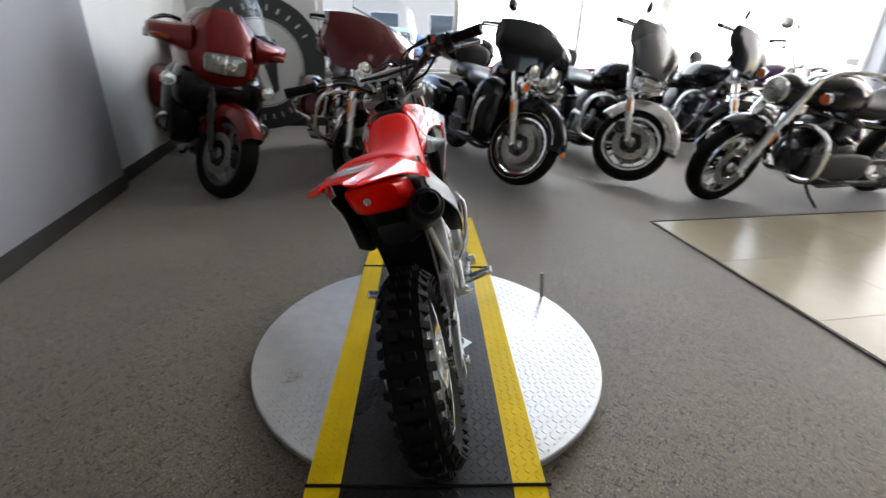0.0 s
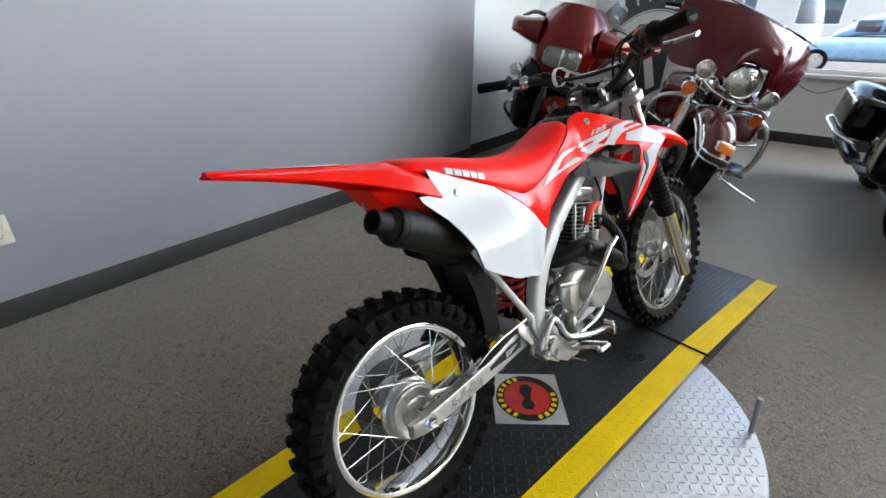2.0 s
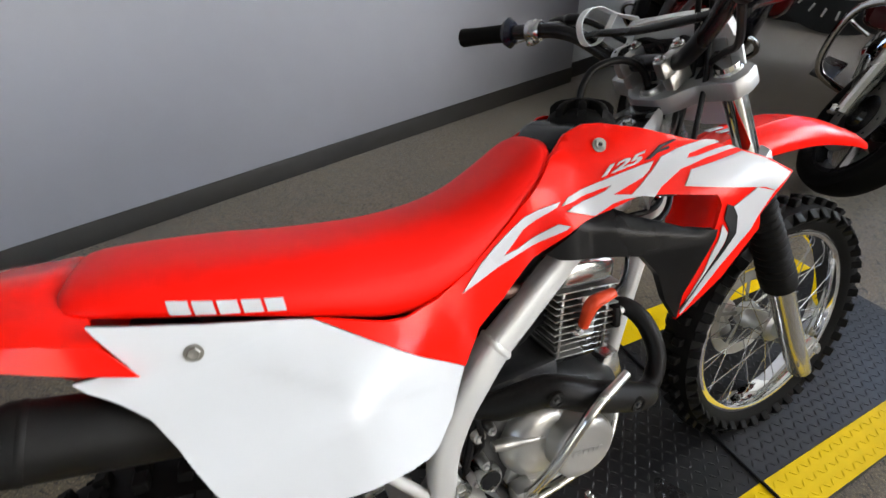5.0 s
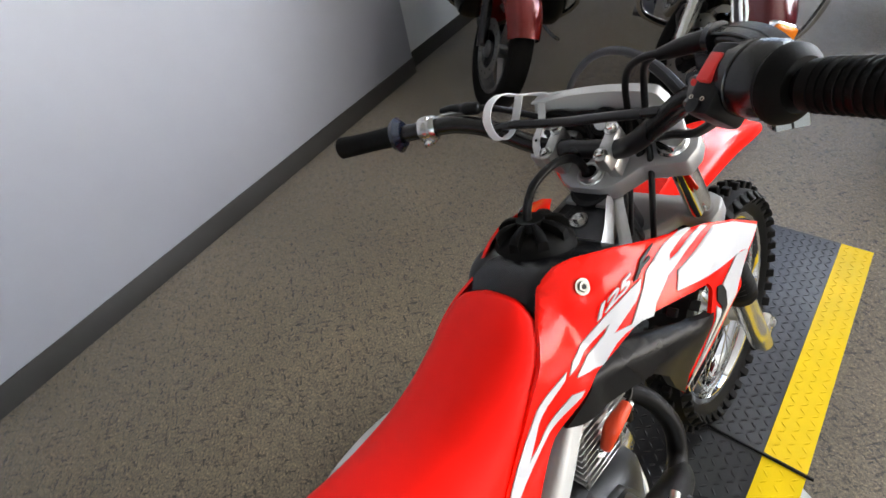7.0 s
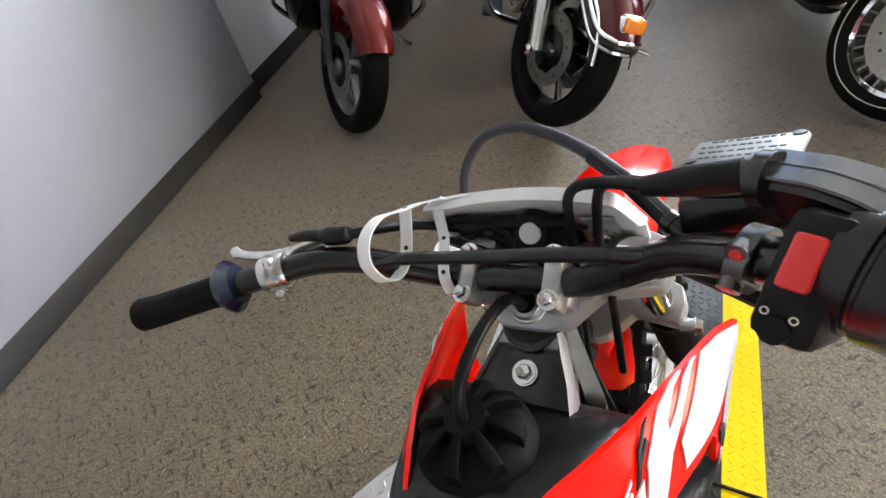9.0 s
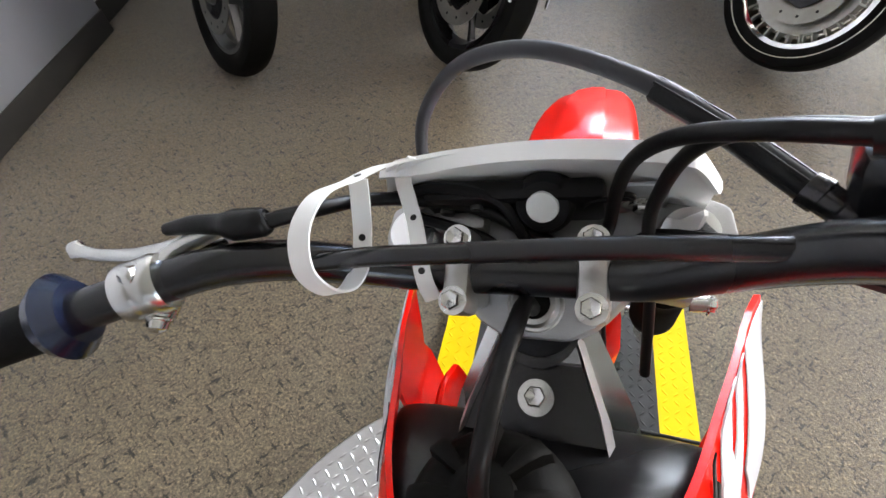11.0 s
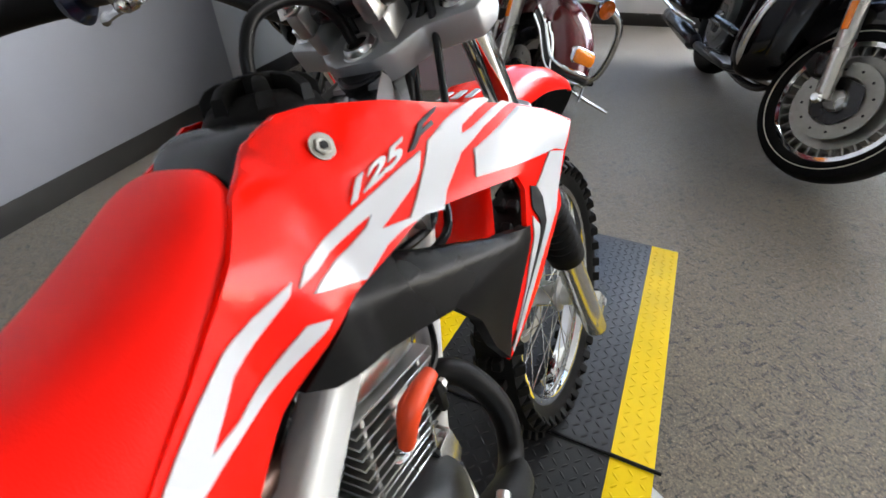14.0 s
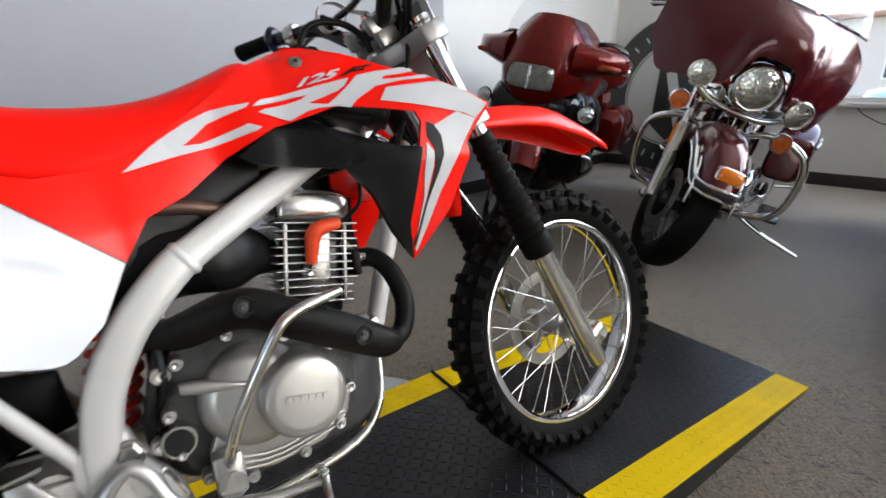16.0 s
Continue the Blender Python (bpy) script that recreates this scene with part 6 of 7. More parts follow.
for k in range(6):
    at = 2 * math.pi * k / 6
    off = Vector((0.5 * math.cos(at), 0.5 * math.cos(at), math.sin(at))).normalized() * 0.0062
    part("sleeve_rib", rod([Vector(p) + off for p in ((0.13, 0.8585, 0.9388), (0.1, 0.8885, 0.949), (0.07, 0.916, 0.9565))], 0.0011, 6, 4), M_BLACK, bike)
for off, end in ((0.0, (0.04, 0.888, 0.84)), (0.022, (0.072, 0.88, 0.84))):
    top_c = Vector((0.172, 0.8155, 1.0065))
    part("throttle_cable", rod([top_c, (0.135 + off * 0.2, 0.82, 0.9995), (0.102 + off * 0.5, 0.836, 0.991), (0.076 + off * 0.8, 0.855, 0.975), (0.06 + off, 0.871, 0.951), (0.052 + off, 0.882, 0.92), (0.047 + off, 0.887, 0.885), end, (end[0], 0.86, 0.74)], 0.004, 12, 8), M_BLACK, bike, "black throttle cable")
    part("cable_sleeve", rod([top_c, (0.15 + off * 0.1, 0.818, 1.003), (0.125 + off * 0.3, 0.824, 0.996)], [0.009, 0.0085, 0.006], 12, 3), M_BLACK, bike)
part("switch_wire", rod([sp + Vector((-0.01, 0.0, -0.03)), (0.14, 0.85, 0.9), (0.10, 0.875, 0.885), (0.06, 0.89, 0.86), (0.03, 0.87, 0.78)], 0.005, 8, 5), M_BLACK, bike)

# white number plate and its straps
PL = [(0.0, 0.0425), (0.04, 0.0438), (0.08, 0.0455), (0.089, 0.04), (0.103, 0.008), (0.1, -0.02), (0.088, -0.07), (0.06, -0.14), (0.0, -0.15), (-0.066, -0.14), (-0.101, -0.07), (-0.104, 0.0), (-0.092, 0.036), (-0.045, 0.0405)]
BOW = 1.25
bm = slab(PL, -0.0015, 0.0015)
for k in range(1, 8):
    bmesh.ops.bisect_plane(bm, geom=bm.verts[:] + bm.edges[:] + bm.faces[:], plane_co=(0, -0.1 + k * 0.025, 0), plane_no=(0, 1, 0))
moved(bm, pose(0, 0, 0, 0, 0, 90))
for v in bm.verts:
    v.co.y -= v.co.x ** 2 * BOW
PLATE = pose(0, 0.918, 0.9, 24, 0, 0)
plate = part("number_plate", bm, M_PLATE, bike, "blank white front number plate", PLATE)
lip = curve_points([(-0.094, 0.0355, 0), (-0.045, 0.0408, 0), (0.0, 0.0428, 0), (0.04, 0.0441, 0), (0.08, 0.0457, 0), (0.0895, 0.0405, 0), (0.0985, 0.021, 0), (0.1035, 0.008, 0)], 4)
rows = []
for i, p in enumerate(lip):
    t = (lip[min(i + 1, len(lip) - 1)] - lip[max(i - 1, 0)]).normalized()
    nx, nz = -t.y, t.x
    back = 0.011 * min(1.0, 0.35 + min(i, len(lip) - 1 - i) / 4)
    y = -p.x ** 2 * BOW
    rows.append([(p.x, y + 0.0015, p.y), (p.x + nx * 0.0026, y + 0.001, p.y + nz * 0.0026), (p.x + nx * 0.0026, y - back, p.y + nz * 0.0026), (p.x, y - back, p.y)])
part("plate_lip", loft(bmesh.new(), rows), M_PLATE, plate, "folded white rim")

# behind the plate: holder, bracket, button and plugs
holder = part("plate_back", moved(block(-0.078, 0.045, -0.008, 0.008, -0.05, 0.012, 0.006), PLATE @ pose(0, -0.014, 0)), M_BLACK, bike, "black plate holder")
part("holder_hump", moved(turned([(0.0, -0.012), (0.0165, -0.012), (0.02, -0.007), (0.02, 0.008), (0.0, 0.008)], 28), Matrix.Translation((0.007, 0.904, 0.889)) @ pose(0, 0, 0, -28, 0, 0) @ pose(0, 0, 0, 0, 0, 90)), M_BLACK, holder)
part("plate_button", moved(turned([(0.0, -0.0015), (0.0098, -0.0015), (0.0105, 0.001), (0.0, 0.001)], 28), Matrix.Translation((0.007, 0.8925, 0.8952)) @ pose(0, 0, 0, -28, 0, 0) @ pose(0, 0, 0, 0, 0, 90)), M_PLATE, holder, "round white button")
for x, z, r in ((-0.038, 0.0, 0.0042), (-0.02, -0.006, 0.003), (-0.062, -0.008, 0.005)):
    part("holder_stud", moved(turned([(0.0, -0.011), (r, -0.011), (r * 1.1, -0.007), (0.0, -0.006)], 14, Z90), PLATE @ pose(x, -0.014, z)), M_CRANK, holder)
part("connector", moved(block(-0.075, -0.035, -0.02, -0.006, -0.03, -0.012, 0.004), PLATE @ pose(0, -0.014, 0)), M_CLAMP, holder, "grey cable connector")
bracket = part("plate_bracket", moved(block(-0.0145, 0.0145, -0.0015, 0.0015, -0.034, 0.02, 0.001), PLATE @ pose(0.066, -0.012, -0.012)), M_CLAMP, bike, "grey plate bracket")
part("bracket_bolt", bolt(bolt(bmesh.new(), PLATE @ Vector((0.066, -0.0136, -0.022)), (0, -0.914, -0.407), 0.0085, 0.002), PLATE @ Vector((0.066, -0.0150, -0.022)), (0, -0.914, -0.407), 0.0058, 0.005), M_STEEL, bracket)
part("wire_hook", rod([PLATE @ Vector(p) for p in ((0.03, -0.02, -0.01), (0.036, -0.021, 0.004), (0.052, -0.021, 0.007), (0.06, -0.022, 0.012), (0.056, -0.022, 0.017), (0.048, -0.021, 0.012))], 0.0018, 8, 5), M_BLACK, bracket, "thin black wire hook")
part("loom", rod([(-0.098, 0.9, 0.9), (-0.07, 0.9, 0.907), (-0.045, 0.9, 0.905), (-0.02, 0.897, 0.895), (-0.005, 0.885, 0.87)], 0.0042, 8, 5), M_BLACK, bike, "black wiring behind the plate")
part("loom", rod([(-0.09, 0.9, 0.878), (-0.06, 0.893, 0.876), (-0.03, 0.885, 0.868), (-0.01, 0.87, 0.85)], 0.0042, 8, 5), M_BLACK, bike)


def strap(name, pts, wide, across=(1, 0, 0), holes=()):
    """A flat flexible strap with small punched holes."""
    path = curve_points(pts, 7)
    rows, spots = [], []
    for i, p in enumerate(path):
        t = (path[min(i + 1, len(path) - 1)] - path[max(i - 1, 0)]).normalized()
        w = (Vector(across) - t * t.dot(Vector(across))).normalized()
        n = t.cross(w)
        spots.append((p, n))
        rows.append([p + w * wide / 2 + n * 0.0008, p - w * wide / 2 + n * 0.0008, p - w * wide / 2 - n * 0.0008, p + w * wide / 2 - n * 0.0008])
    ob = part(name, loft(bmesh.new(), rows), M_PLATE, plate, "white flexible plate strap", PLATE.inverted())
    for at in holes:
        p, n = min(spots, key=lambda q: (q[0] - Vector(at)).length)
        part("strap_hole", turned([(0.0, -0.0012), (0.0022, -0.0012), (0.0022, 0.0012), (0.0, 0.0012)], 14, Matrix.Translation(p) @ n.to_track_quat("X", "Z").to_matrix().to_4x4()), M_DECAL_K, ob)
    return ob


strap("plate_strap", [(-0.068, 0.892, 0.94), (-0.083, 0.878, 0.947), (-0.091, 0.8585, 0.955), (-0.096, 0.836, 0.966), (-0.0985, 0.814, 0.963), (-0.0995, 0.801, 0.946), (-0.098, 0.803, 0.924), (-0.095, 0.813, 0.9125), (-0.091, 0.827, 0.914), (-0.09, 0.842, 0.9245), (-0.089, 0.854, 0.94), (-0.088, 0.862, 0.953)], 0.0115, (1, 0.25, 0), ((-0.09, 0.842, 0.9245), (-0.09, 0.866, 0.953)))
strap("plate_strap", [(-0.066, 0.894, 0.939), (-0.078, 0.892, 0.928), (-0.0775, 0.8845, 0.911), (-0.0735, 0.8755, 0.9045), (-0.066, 0.858, 0.9025), (-0.061, 0.8435, 0.9), (-0.0575, 0.8335, 0.892), (-0.055, 0.83, 0.879)], 0.0105, (1, 0.35, 0.1), ((-0.0735, 0.8755, 0.9045), (-0.0595, 0.8385, 0.8965)))

# ---- the parked touring motorcycles ----


def parked(x, y, heading, lean, front_y, sink=0.0):
    """The pose of a bike whose front tyre stands at (x, y); heading: degrees from -y towards +x."""
    turn = pose(0, 0, 0, 0, 0, 180 + heading)
    p = Vector((x, y, 0)) - turn @ Vector((0, front_y, 0))
    return Matrix.Translation((p.x, p.y, sink)) @ turn @ pose(0, 0, 0, 0, -lean, 0)


def road_wheel(parent, name, y, z, outer, half, rim, style, m, rim_mat, band=False, discs=True):
    """A road wheel: smooth tyre, rim, cast or wire spokes and brake discs."""
    at = m @ Matrix.Translation((0, y, z))
    hub = part(name, turned([(0.015, -0.09), (0.035, -0.085), (0.05, -0.05), (0.04, -0.02), (0.04, 0.02), (0.05, 0.05), (0.035, 0.085), (0.015, 0.09)], 24), rim_mat, parent, "", at)
    t = outer - rim
    prof = [(rim, 0.62), (rim + 0.25 * t, 0.92), (rim + 0.55 * t, 1.0), (rim + 0.82 * t, 0.84), (outer - 0.006, 0.5), (outer, 0.0)]
    rows = [(r, -u * half) for r, u in prof] + [(r, u * half) for r, u in reversed(prof[:-1])]
    part("tyre", turned(rows + [rows[0]], 56), M_RUBBER, hub, "black road tyre")
    if band:
        for sgn in (-1, 1):
            x = sgn * half * 0.985
            part("white_line", turned([(rim + 0.40 * t, x), (rim + 0.40 * t, x + sgn * 0.003), (rim + 0.43 * t, x + sgn * 0.0035), (rim + 0.43 * t, x), (rim + 0.40 * t, x)], 56), M_IVORY, hub, "thin white sidewall line")
    rw = half * 0.66
    part("rim", turned([(rim + 0.012, -rw), (rim + 0.012, -rw + 0.006), (rim - 0.012, -rw + 0.012), (rim - 0.022, 0), (rim - 0.012, rw - 0.012), (rim + 0.012, rw - 0.006), (rim + 0.012, rw), (rim - 0.014, rw), (rim - 0.034, 0), (rim - 0.014, -rw), (rim + 0.012, -rw)], 56), M_CHROME if style != "dark" else rim_mat, hub, "rim")
    if style == "slotted":
        web = None
        for k in range(30):
            if web is None:
                web = part("wheel_fin", block(-0.034, 0.034, -0.004, 0.004, 0.175, rim - 0.014, 0.002, 1), M_DISC, hub)
                ob = web
            else:
                ob = new("wheel_fin", web.data)
                ob.parent = hub
            ob.matrix_basis = Matrix.Rotation(2 * math.pi * k / 30, 4, "X")
        part("wheel_disc", turned([(0.04, -0.02), (0.178, -0.03), (0.178, 0.03), (0.04, 0.02), (0.04, -0.02)], 48), M_DISC, hub, "polished wheel centre")
    n = {"mag": 9, "cast": 10, "dark": 5, "slotted": 5}.get(style, 10)
    first = None
    for k in range(n):
        if first is None:
            first = part("spoke", loft(bmesh.new(), [[(-a, -b, r), (a, -b, r), (a, b, r), (-a, b, r)] for r, a, b in ((0.035, 0.02, 0.012), (rim * 0.6, 0.012, 0.0065), (rim - 0.02, 0.014, 0.009))]), rim_mat, hub)
            ob = first
        else:
            ob = new("spoke", first.data)
            ob.parent = hub
        ob.matrix_basis = Matrix.Rotation(2 * math.pi * k / n, 4, "X")
    if discs:
        for sgn in (-1, 1):
            x = sgn * 0.068
            d = part("brake_disc", turned([(0.145, x - 0.0025), (0.145, x + 0.0025), (0.098, x + 0.0025), (0.092, x + 0.001), (0.092, x - 0.001), (0.098, x - 0.0025), (0.145, x - 0.0025)], 44), M_DISC, hub, "steel brake disc")
            part("disc_carrier", turned([(0.04, x - 0.001), (0.095, x - 0.001), (0.095, x + 0.001), (0.04, x + 0.001), (0.04, x - 0.001)], 6), M_SATIN, hub)
            for k in range(12):
                a = 2 * math.pi * k / 12
                part("disc_slot", rod([(x - 0.0028, 0.118 * math.cos(a), 0.118 * math.sin(a)), (x + 0.0028, 0.118 * math.cos(a), 0.118 * math.sin(a))], 0.0055, 8, 1), M_DECAL_K, hub)
    return hub


def lamp(parent, at, r, m, glass=M_LENS, shell=M_CHROME, name="headlight", depth=1.0):
    """A round lamp facing forward: bowl, trim ring, domed lens and inner reflector marks."""
    mm = m @ Matrix.Translation(at) @ pose(0, 0, 0, 0, 0, 90)
    bowl = part(name, turned([(0.0, -r * 1.0 * depth), (r * 0.5, -r * 0.95 * depth), (r * 0.9, -r * 0.5 * depth), (r, -0.01), (r, 0.0), (0.0, 0.0)], 32), shell, parent, "", mm)
    part("trim_ring", turned([(r * 1.06, -0.008), (r * 1.07, 0.004), (r * 0.97, 0.012), (r * 0.92, 0.008), (r * 0.92, -0.008), (r * 1.06, -0.008)], 36), M_CHROME, bowl, "chrome trim ring")
    part("lens", turned([(0.0, r * 0.22), (r * 0.4, r * 0.19), (r * 0.75, r * 0.1), (r * 0.93, 0.004), (0.0, 0.002)], 32), glass, bowl, "lens")
    if r > 0.07:
        part("bulb_cover", turned([(0.0, r * 0.26), (r * 0.18, r * 0.24), (r * 0.2, r * 0.15), (0.0, r * 0.1)], 20), M_STEEL, bowl)
    return bowl


def touring_bike(label, m, paint, fairing=True, screen=False, lowers=False, bags=True, pack=True, fender=None, style="cast", band=False, steer=23.0, lamps=True, guard=True, rim_mat=M_SATIN, bare=False, bright=True, shell=None, bumper=False, wb=1.61, group="parked cruisers"):
    R0, WB = 0.325, wb
    bike_t = thing("touring_motorcycle", m, label, "motorcycle", group)
    P = lambda name, bm, material, lab="", mm=None: part(name, bm, material, bike_t, lab, mm)
    head = Vector((0, 1.315, 0.80))
    S = Matrix.Translation(head) @ Matrix.Rotation(radians(steer), 4, Vector((0, -0.44, 0.9))) @ Matrix.Translation(-head)
    fender = fender or paint
    ec, eh = (M_CAST, M_CHROME) if bright else (M_SATIN, M_CRANK)
    # rear
    road_wheel(bike_t, "rear_wheel", 0, R0, R0, 0.07, 0.21, style, Matrix(), rim_mat)
    P("rear_fender", arch(R0 + 0.012, 40, 200, 0.09, 0.03), paint, "rear fender", Matrix.Translation((0, 0, R0 + 0.03)))
    P("tail_light", body([(-0.40, 0.55, 0.04, 0.035), (-0.36, 0.56, 0.06, 0.045), (-0.32, 0.57, 0.05, 0.04)]), M_SWITCH, "red tail light")
    # chassis
    P("frame", rod([(0, 1.29, 0.82), (0, 1.1, 0.72), (0, 0.7, 0.62), (0, 0.35, 0.58), (0, 0.1, 0.55)], 0.03, 10, 4), M_SATIN, "black frame")
    for sgn in (-1, 1):
        P("down_tube", rod([(sgn * 0.04, 1.27, 0.78), (sgn * 0.09, 1.16, 0.4), (sgn * 0.12, 1.06, 0.22), (sgn * 0.13, 0.8, 0.17), (sgn * 0.13, 0.4, 0.2)], 0.018, 10, 4), M_SATIN)
        P("swingarm", rod([(sgn * 0.12, 0.5, 0.33), (sgn * 0.12, 0, R0)], 0.025, 10, 1), M_SATIN)
    eng = P("engine", body([(0.52, 0.34, 0.1, 0.12), (0.6, 0.34, 0.15, 0.16), (0.85, 0.33, 0.16, 0.15), (1.0, 0.33, 0.12, 0.13), (1.05, 0.33, 0.08, 0.09)], 3.4), ec, "v-twin engine")
    for y, tilt in ((0.70, 22), (0.86, -22)):
        CY = pose(0, y, 0.42, tilt, 0, 0)
        part("cylinder", turned([(0.0, 0.0), (0.062, 0.0), (0.062, 0.2), (0.0, 0.2)], 20, UP), ec, eng, "finned cylinder", CY)
        for k in range(9):
            part("cooling_fin", turned([(0.05, 0.02 + k * 0.02), (0.09, 0.02 + k * 0.02), (0.09, 0.026 + k * 0.02), (0.05, 0.026 + k * 0.02), (0.05, 0.02 + k * 0.02)], 20, UP), M_SATIN if k % 2 else ec, eng, "", CY)
        part("rocker_box", block(-0.085, 0.085, -0.075, 0.075, 0.19, 0.25, 0.025), eh, eng, "chrome rocker box", CY)
    part("air_cleaner", turned([(0.0, 0.2), (0.07, 0.198), (0.095, 0.185), (0.1, 0.16), (0.0, 0.15)], 28, Matrix.Translation((0, 0.78, 0.56))), eh, eng, "chrome air cleaner")
    part("primary_cover", body([(0.42, 0.3, 0.02, 0.08, -0.17), (0.5, 0.3, 0.03, 0.11, -0.17), (0.75, 0.31, 0.032, 0.12, -0.17), (0.95, 0.32, 0.03, 0.1, -0.17), (1.02, 0.32, 0.02, 0.07, -0.17)], 3), eh, eng, "chrome primary cover")
    part("cam_cover", turned([(0.0, 0.19), (0.075, 0.188), (0.09, 0.178), (0.095, 0.14), (0.0, 0.14)], 28, Matrix.Translation((0, 0.83, 0.33))), eh, eng, "chrome cam cover")
    for sgn in (-1, 1):
        ex = P("exhaust_pipe", rod([(sgn * 0.1, 0.9, 0.5), (sgn * 0.15, 0.98, 0.4), (sgn * 0.19, 0.9, 0.24), (sgn * 0.21, 0.6, 0.2), (sgn * 0.24, 0.3, 0.2)], 0.024, 14, 4), M_CHROME if bright else M_CRANK, "exhaust pipe")
        part("muffler", turned([(0.025, 0.0), (0.046, 0.05), (0.05, 0.3), (0.05, 0.72), (0.042, 0.76), (0.03, 0.76)], 24, Matrix.Translation((sgn * 0.245, 0.32, 0.2)) @ pose(0, 0, 0, 0, 0, -90) @ pose(0, 0, 0, 0, -2, 0)), M_CHROME if bright else M_SATIN, ex, "muffler")
        P("footboard", block(sgn * 0.32 - 0.05, sgn * 0.32 + 0.05, 0.78, 1.08, 0.255, 0.28, 0.01), M_SATIN, "rubber footboard")
        if guard:
            P("crash_bar", rod([(sgn * 0.05, 1.2, 0.62), (sgn * 0.2, 1.2, 0.66), (sgn * 0.34, 1.19, 0.60), (sgn * 0.37, 1.17, 0.45), (sgn * 0.33, 1.15, 0.31), (sgn * 0.18, 1.12, 0.26), (sgn * 0.08, 1.1, 0.26)], 0.0165, 12, 5), M_CHROME, "chrome engine guard bar")
        if lowers:
            P("lower_fairing", body([(1.0, 0.50, 0.06, 0.14, sgn * 0.25), (1.07, 0.50, 0.125, 0.24, sgn * 0.25), (1.17, 0.52, 0.13, 0.26, sgn * 0.24), (1.24, 0.54, 0.08, 0.2, sgn * 0.21)], 3), paint, "leg shield")
        if bags:
            bg = P("saddlebag", body([(-0.32, 0.50, 0.085, 0.13, sgn * 0.30), (-0.28, 0.50, 0.11, 0.165, sgn * 0.30), (0.0, 0.49, 0.115, 0.17, sgn * 0.30), (0.22, 0.46, 0.11, 0.14, sgn * 0.29), (0.27, 0.45, 0.08, 0.11, sgn * 0.28)], 4.0), paint, "hard saddlebag")
            part("lid_trim", rod([(sgn * 0.41, -0.28, 0.585), (sgn * 0.42, 0.0, 0.58), (sgn * 0.405, 0.22, 0.555)], 0.008, 8, 3), M_CHROME, bg, "chrome trim")
            part("bag_rail", rod([(sgn * 0.3, 0.3, 0.3), (sgn * 0.42, 0.26, 0.33), (sgn * 0.43, 0.1, 0.34), (sgn * 0.43, -0.25, 0.36), (sgn * 0.36, -0.36, 0.38)], 0.011, 10, 4), M_CHROME, bg, "chrome bag rail")
            part("latch", block(sgn * 0.415 - 0.008, sgn * 0.415 + 0.008, -0.05, 0.02, 0.54, 0.6, 0.005), M_CHROME, bg)
    P("seat", body([(-0.12, 0.80, 0.12, 0.05), (0.0, 0.80, 0.17, 0.07), (0.2, 0.785, 0.18, 0.075), (0.32, 0.77, 0.16, 0.08), (0.42, 0.735, 0.18, 0.065), (0.6, 0.715, 0.15, 0.06), (0.72, 0.72, 0.08, 0.04)], 2.6), M_LEATHER, "black leather two-up seat")
    tk = P("fuel_tank", body([(0.62, 0.76, 0.06, 0.06), (0.70, 0.80, 0.12, 0.1), (0.85, 0.83, 0.165, 0.125), (1.0, 0.835, 0.165, 0.125), (1.12, 0.83, 0.12, 0.1), (1.18, 0.82, 0.06, 0.06)], 2.3), paint, "teardrop fuel tank")
    part("tank_console", body([(0.68, 0.885, 0.03, 0.03), (0.8, 0.93, 0.05, 0.035), (0.98, 0.945, 0.05, 0.03), (1.08, 0.92, 0.03, 0.02)], 2.6), M_CHROME if bright else M_SATIN, tk, "tank console")
    if pack:
        pk = P("tour_pack", body([(-0.50, 0.99, 0.16, 0.1), (-0.46, 0.99, 0.25, 0.14), (-0.3, 1.0, 0.28, 0.15), (-0.12, 0.99, 0.26, 0.14), (-0.07, 0.97, 0.2, 0.1)], 3.6), paint, "hard tour pack")
        part("pack_rail", rod([(-0.25, -0.42, 1.0), (-0.29, -0.3, 1.005), (-0.28, -0.12, 1.0)], 0.012, 8, 3), M_CHROME, pk)
        part("pack_rail", rod([(0.25, -0.42, 1.0), (0.29, -0.3, 1.005), (0.28, -0.12, 1.0)], 0.012, 8, 3), M_CHROME, pk)
        P("backrest", body([(-0.1, 0.95, 0.17, 0.09), (-0.06, 0.95, 0.19, 0.11), (-0.03, 0.94, 0.16, 0.08)], 3), M_LEATHER, "padded backrest")
        P("pack_mount", block(-0.1, 0.1, -0.4, -0.1, 0.72, 0.86, 0.02), M_SATIN)
    else:
        P("sissy_bar", rod([(-0.1, -0.02, 0.62), (-0.1, -0.1, 0.95), (0, -0.11, 1.0), (0.1, -0.1, 0.95), (0.1, -0.02, 0.62)], 0.012, 10, 4), M_CHROME, "chrome passenger bar")
        P("backrest", body([(-0.13, 0.93, 0.09, 0.07), (-0.1, 0.94, 0.12, 0.1), (-0.07, 0.93, 0.09, 0.07)], 2.6), M_LEATHER, "padded backrest")
    P("side_stand", rod([(-0.17, 0.98, 0.24), (-0.33, 0.985, 0.17), (-0.515, 0.995, 0.122)] if bumper else [(-0.17, 0.98, 0.24), (-0.26, 0.98, 0.15), (-0.36, 0.97, 0.085)], [0.013, 0.011, 0.0095], 10, 3), M_CHROME if bright else M_SATIN, "side stand")
    # front end, turned with the bars
    R0 = 0.308
    FA = Vector((0, WB, R0))
    road_wheel(bike_t, "front_wheel", WB, R0, R0, 0.062, 0.225, style, S, rim_mat, band)
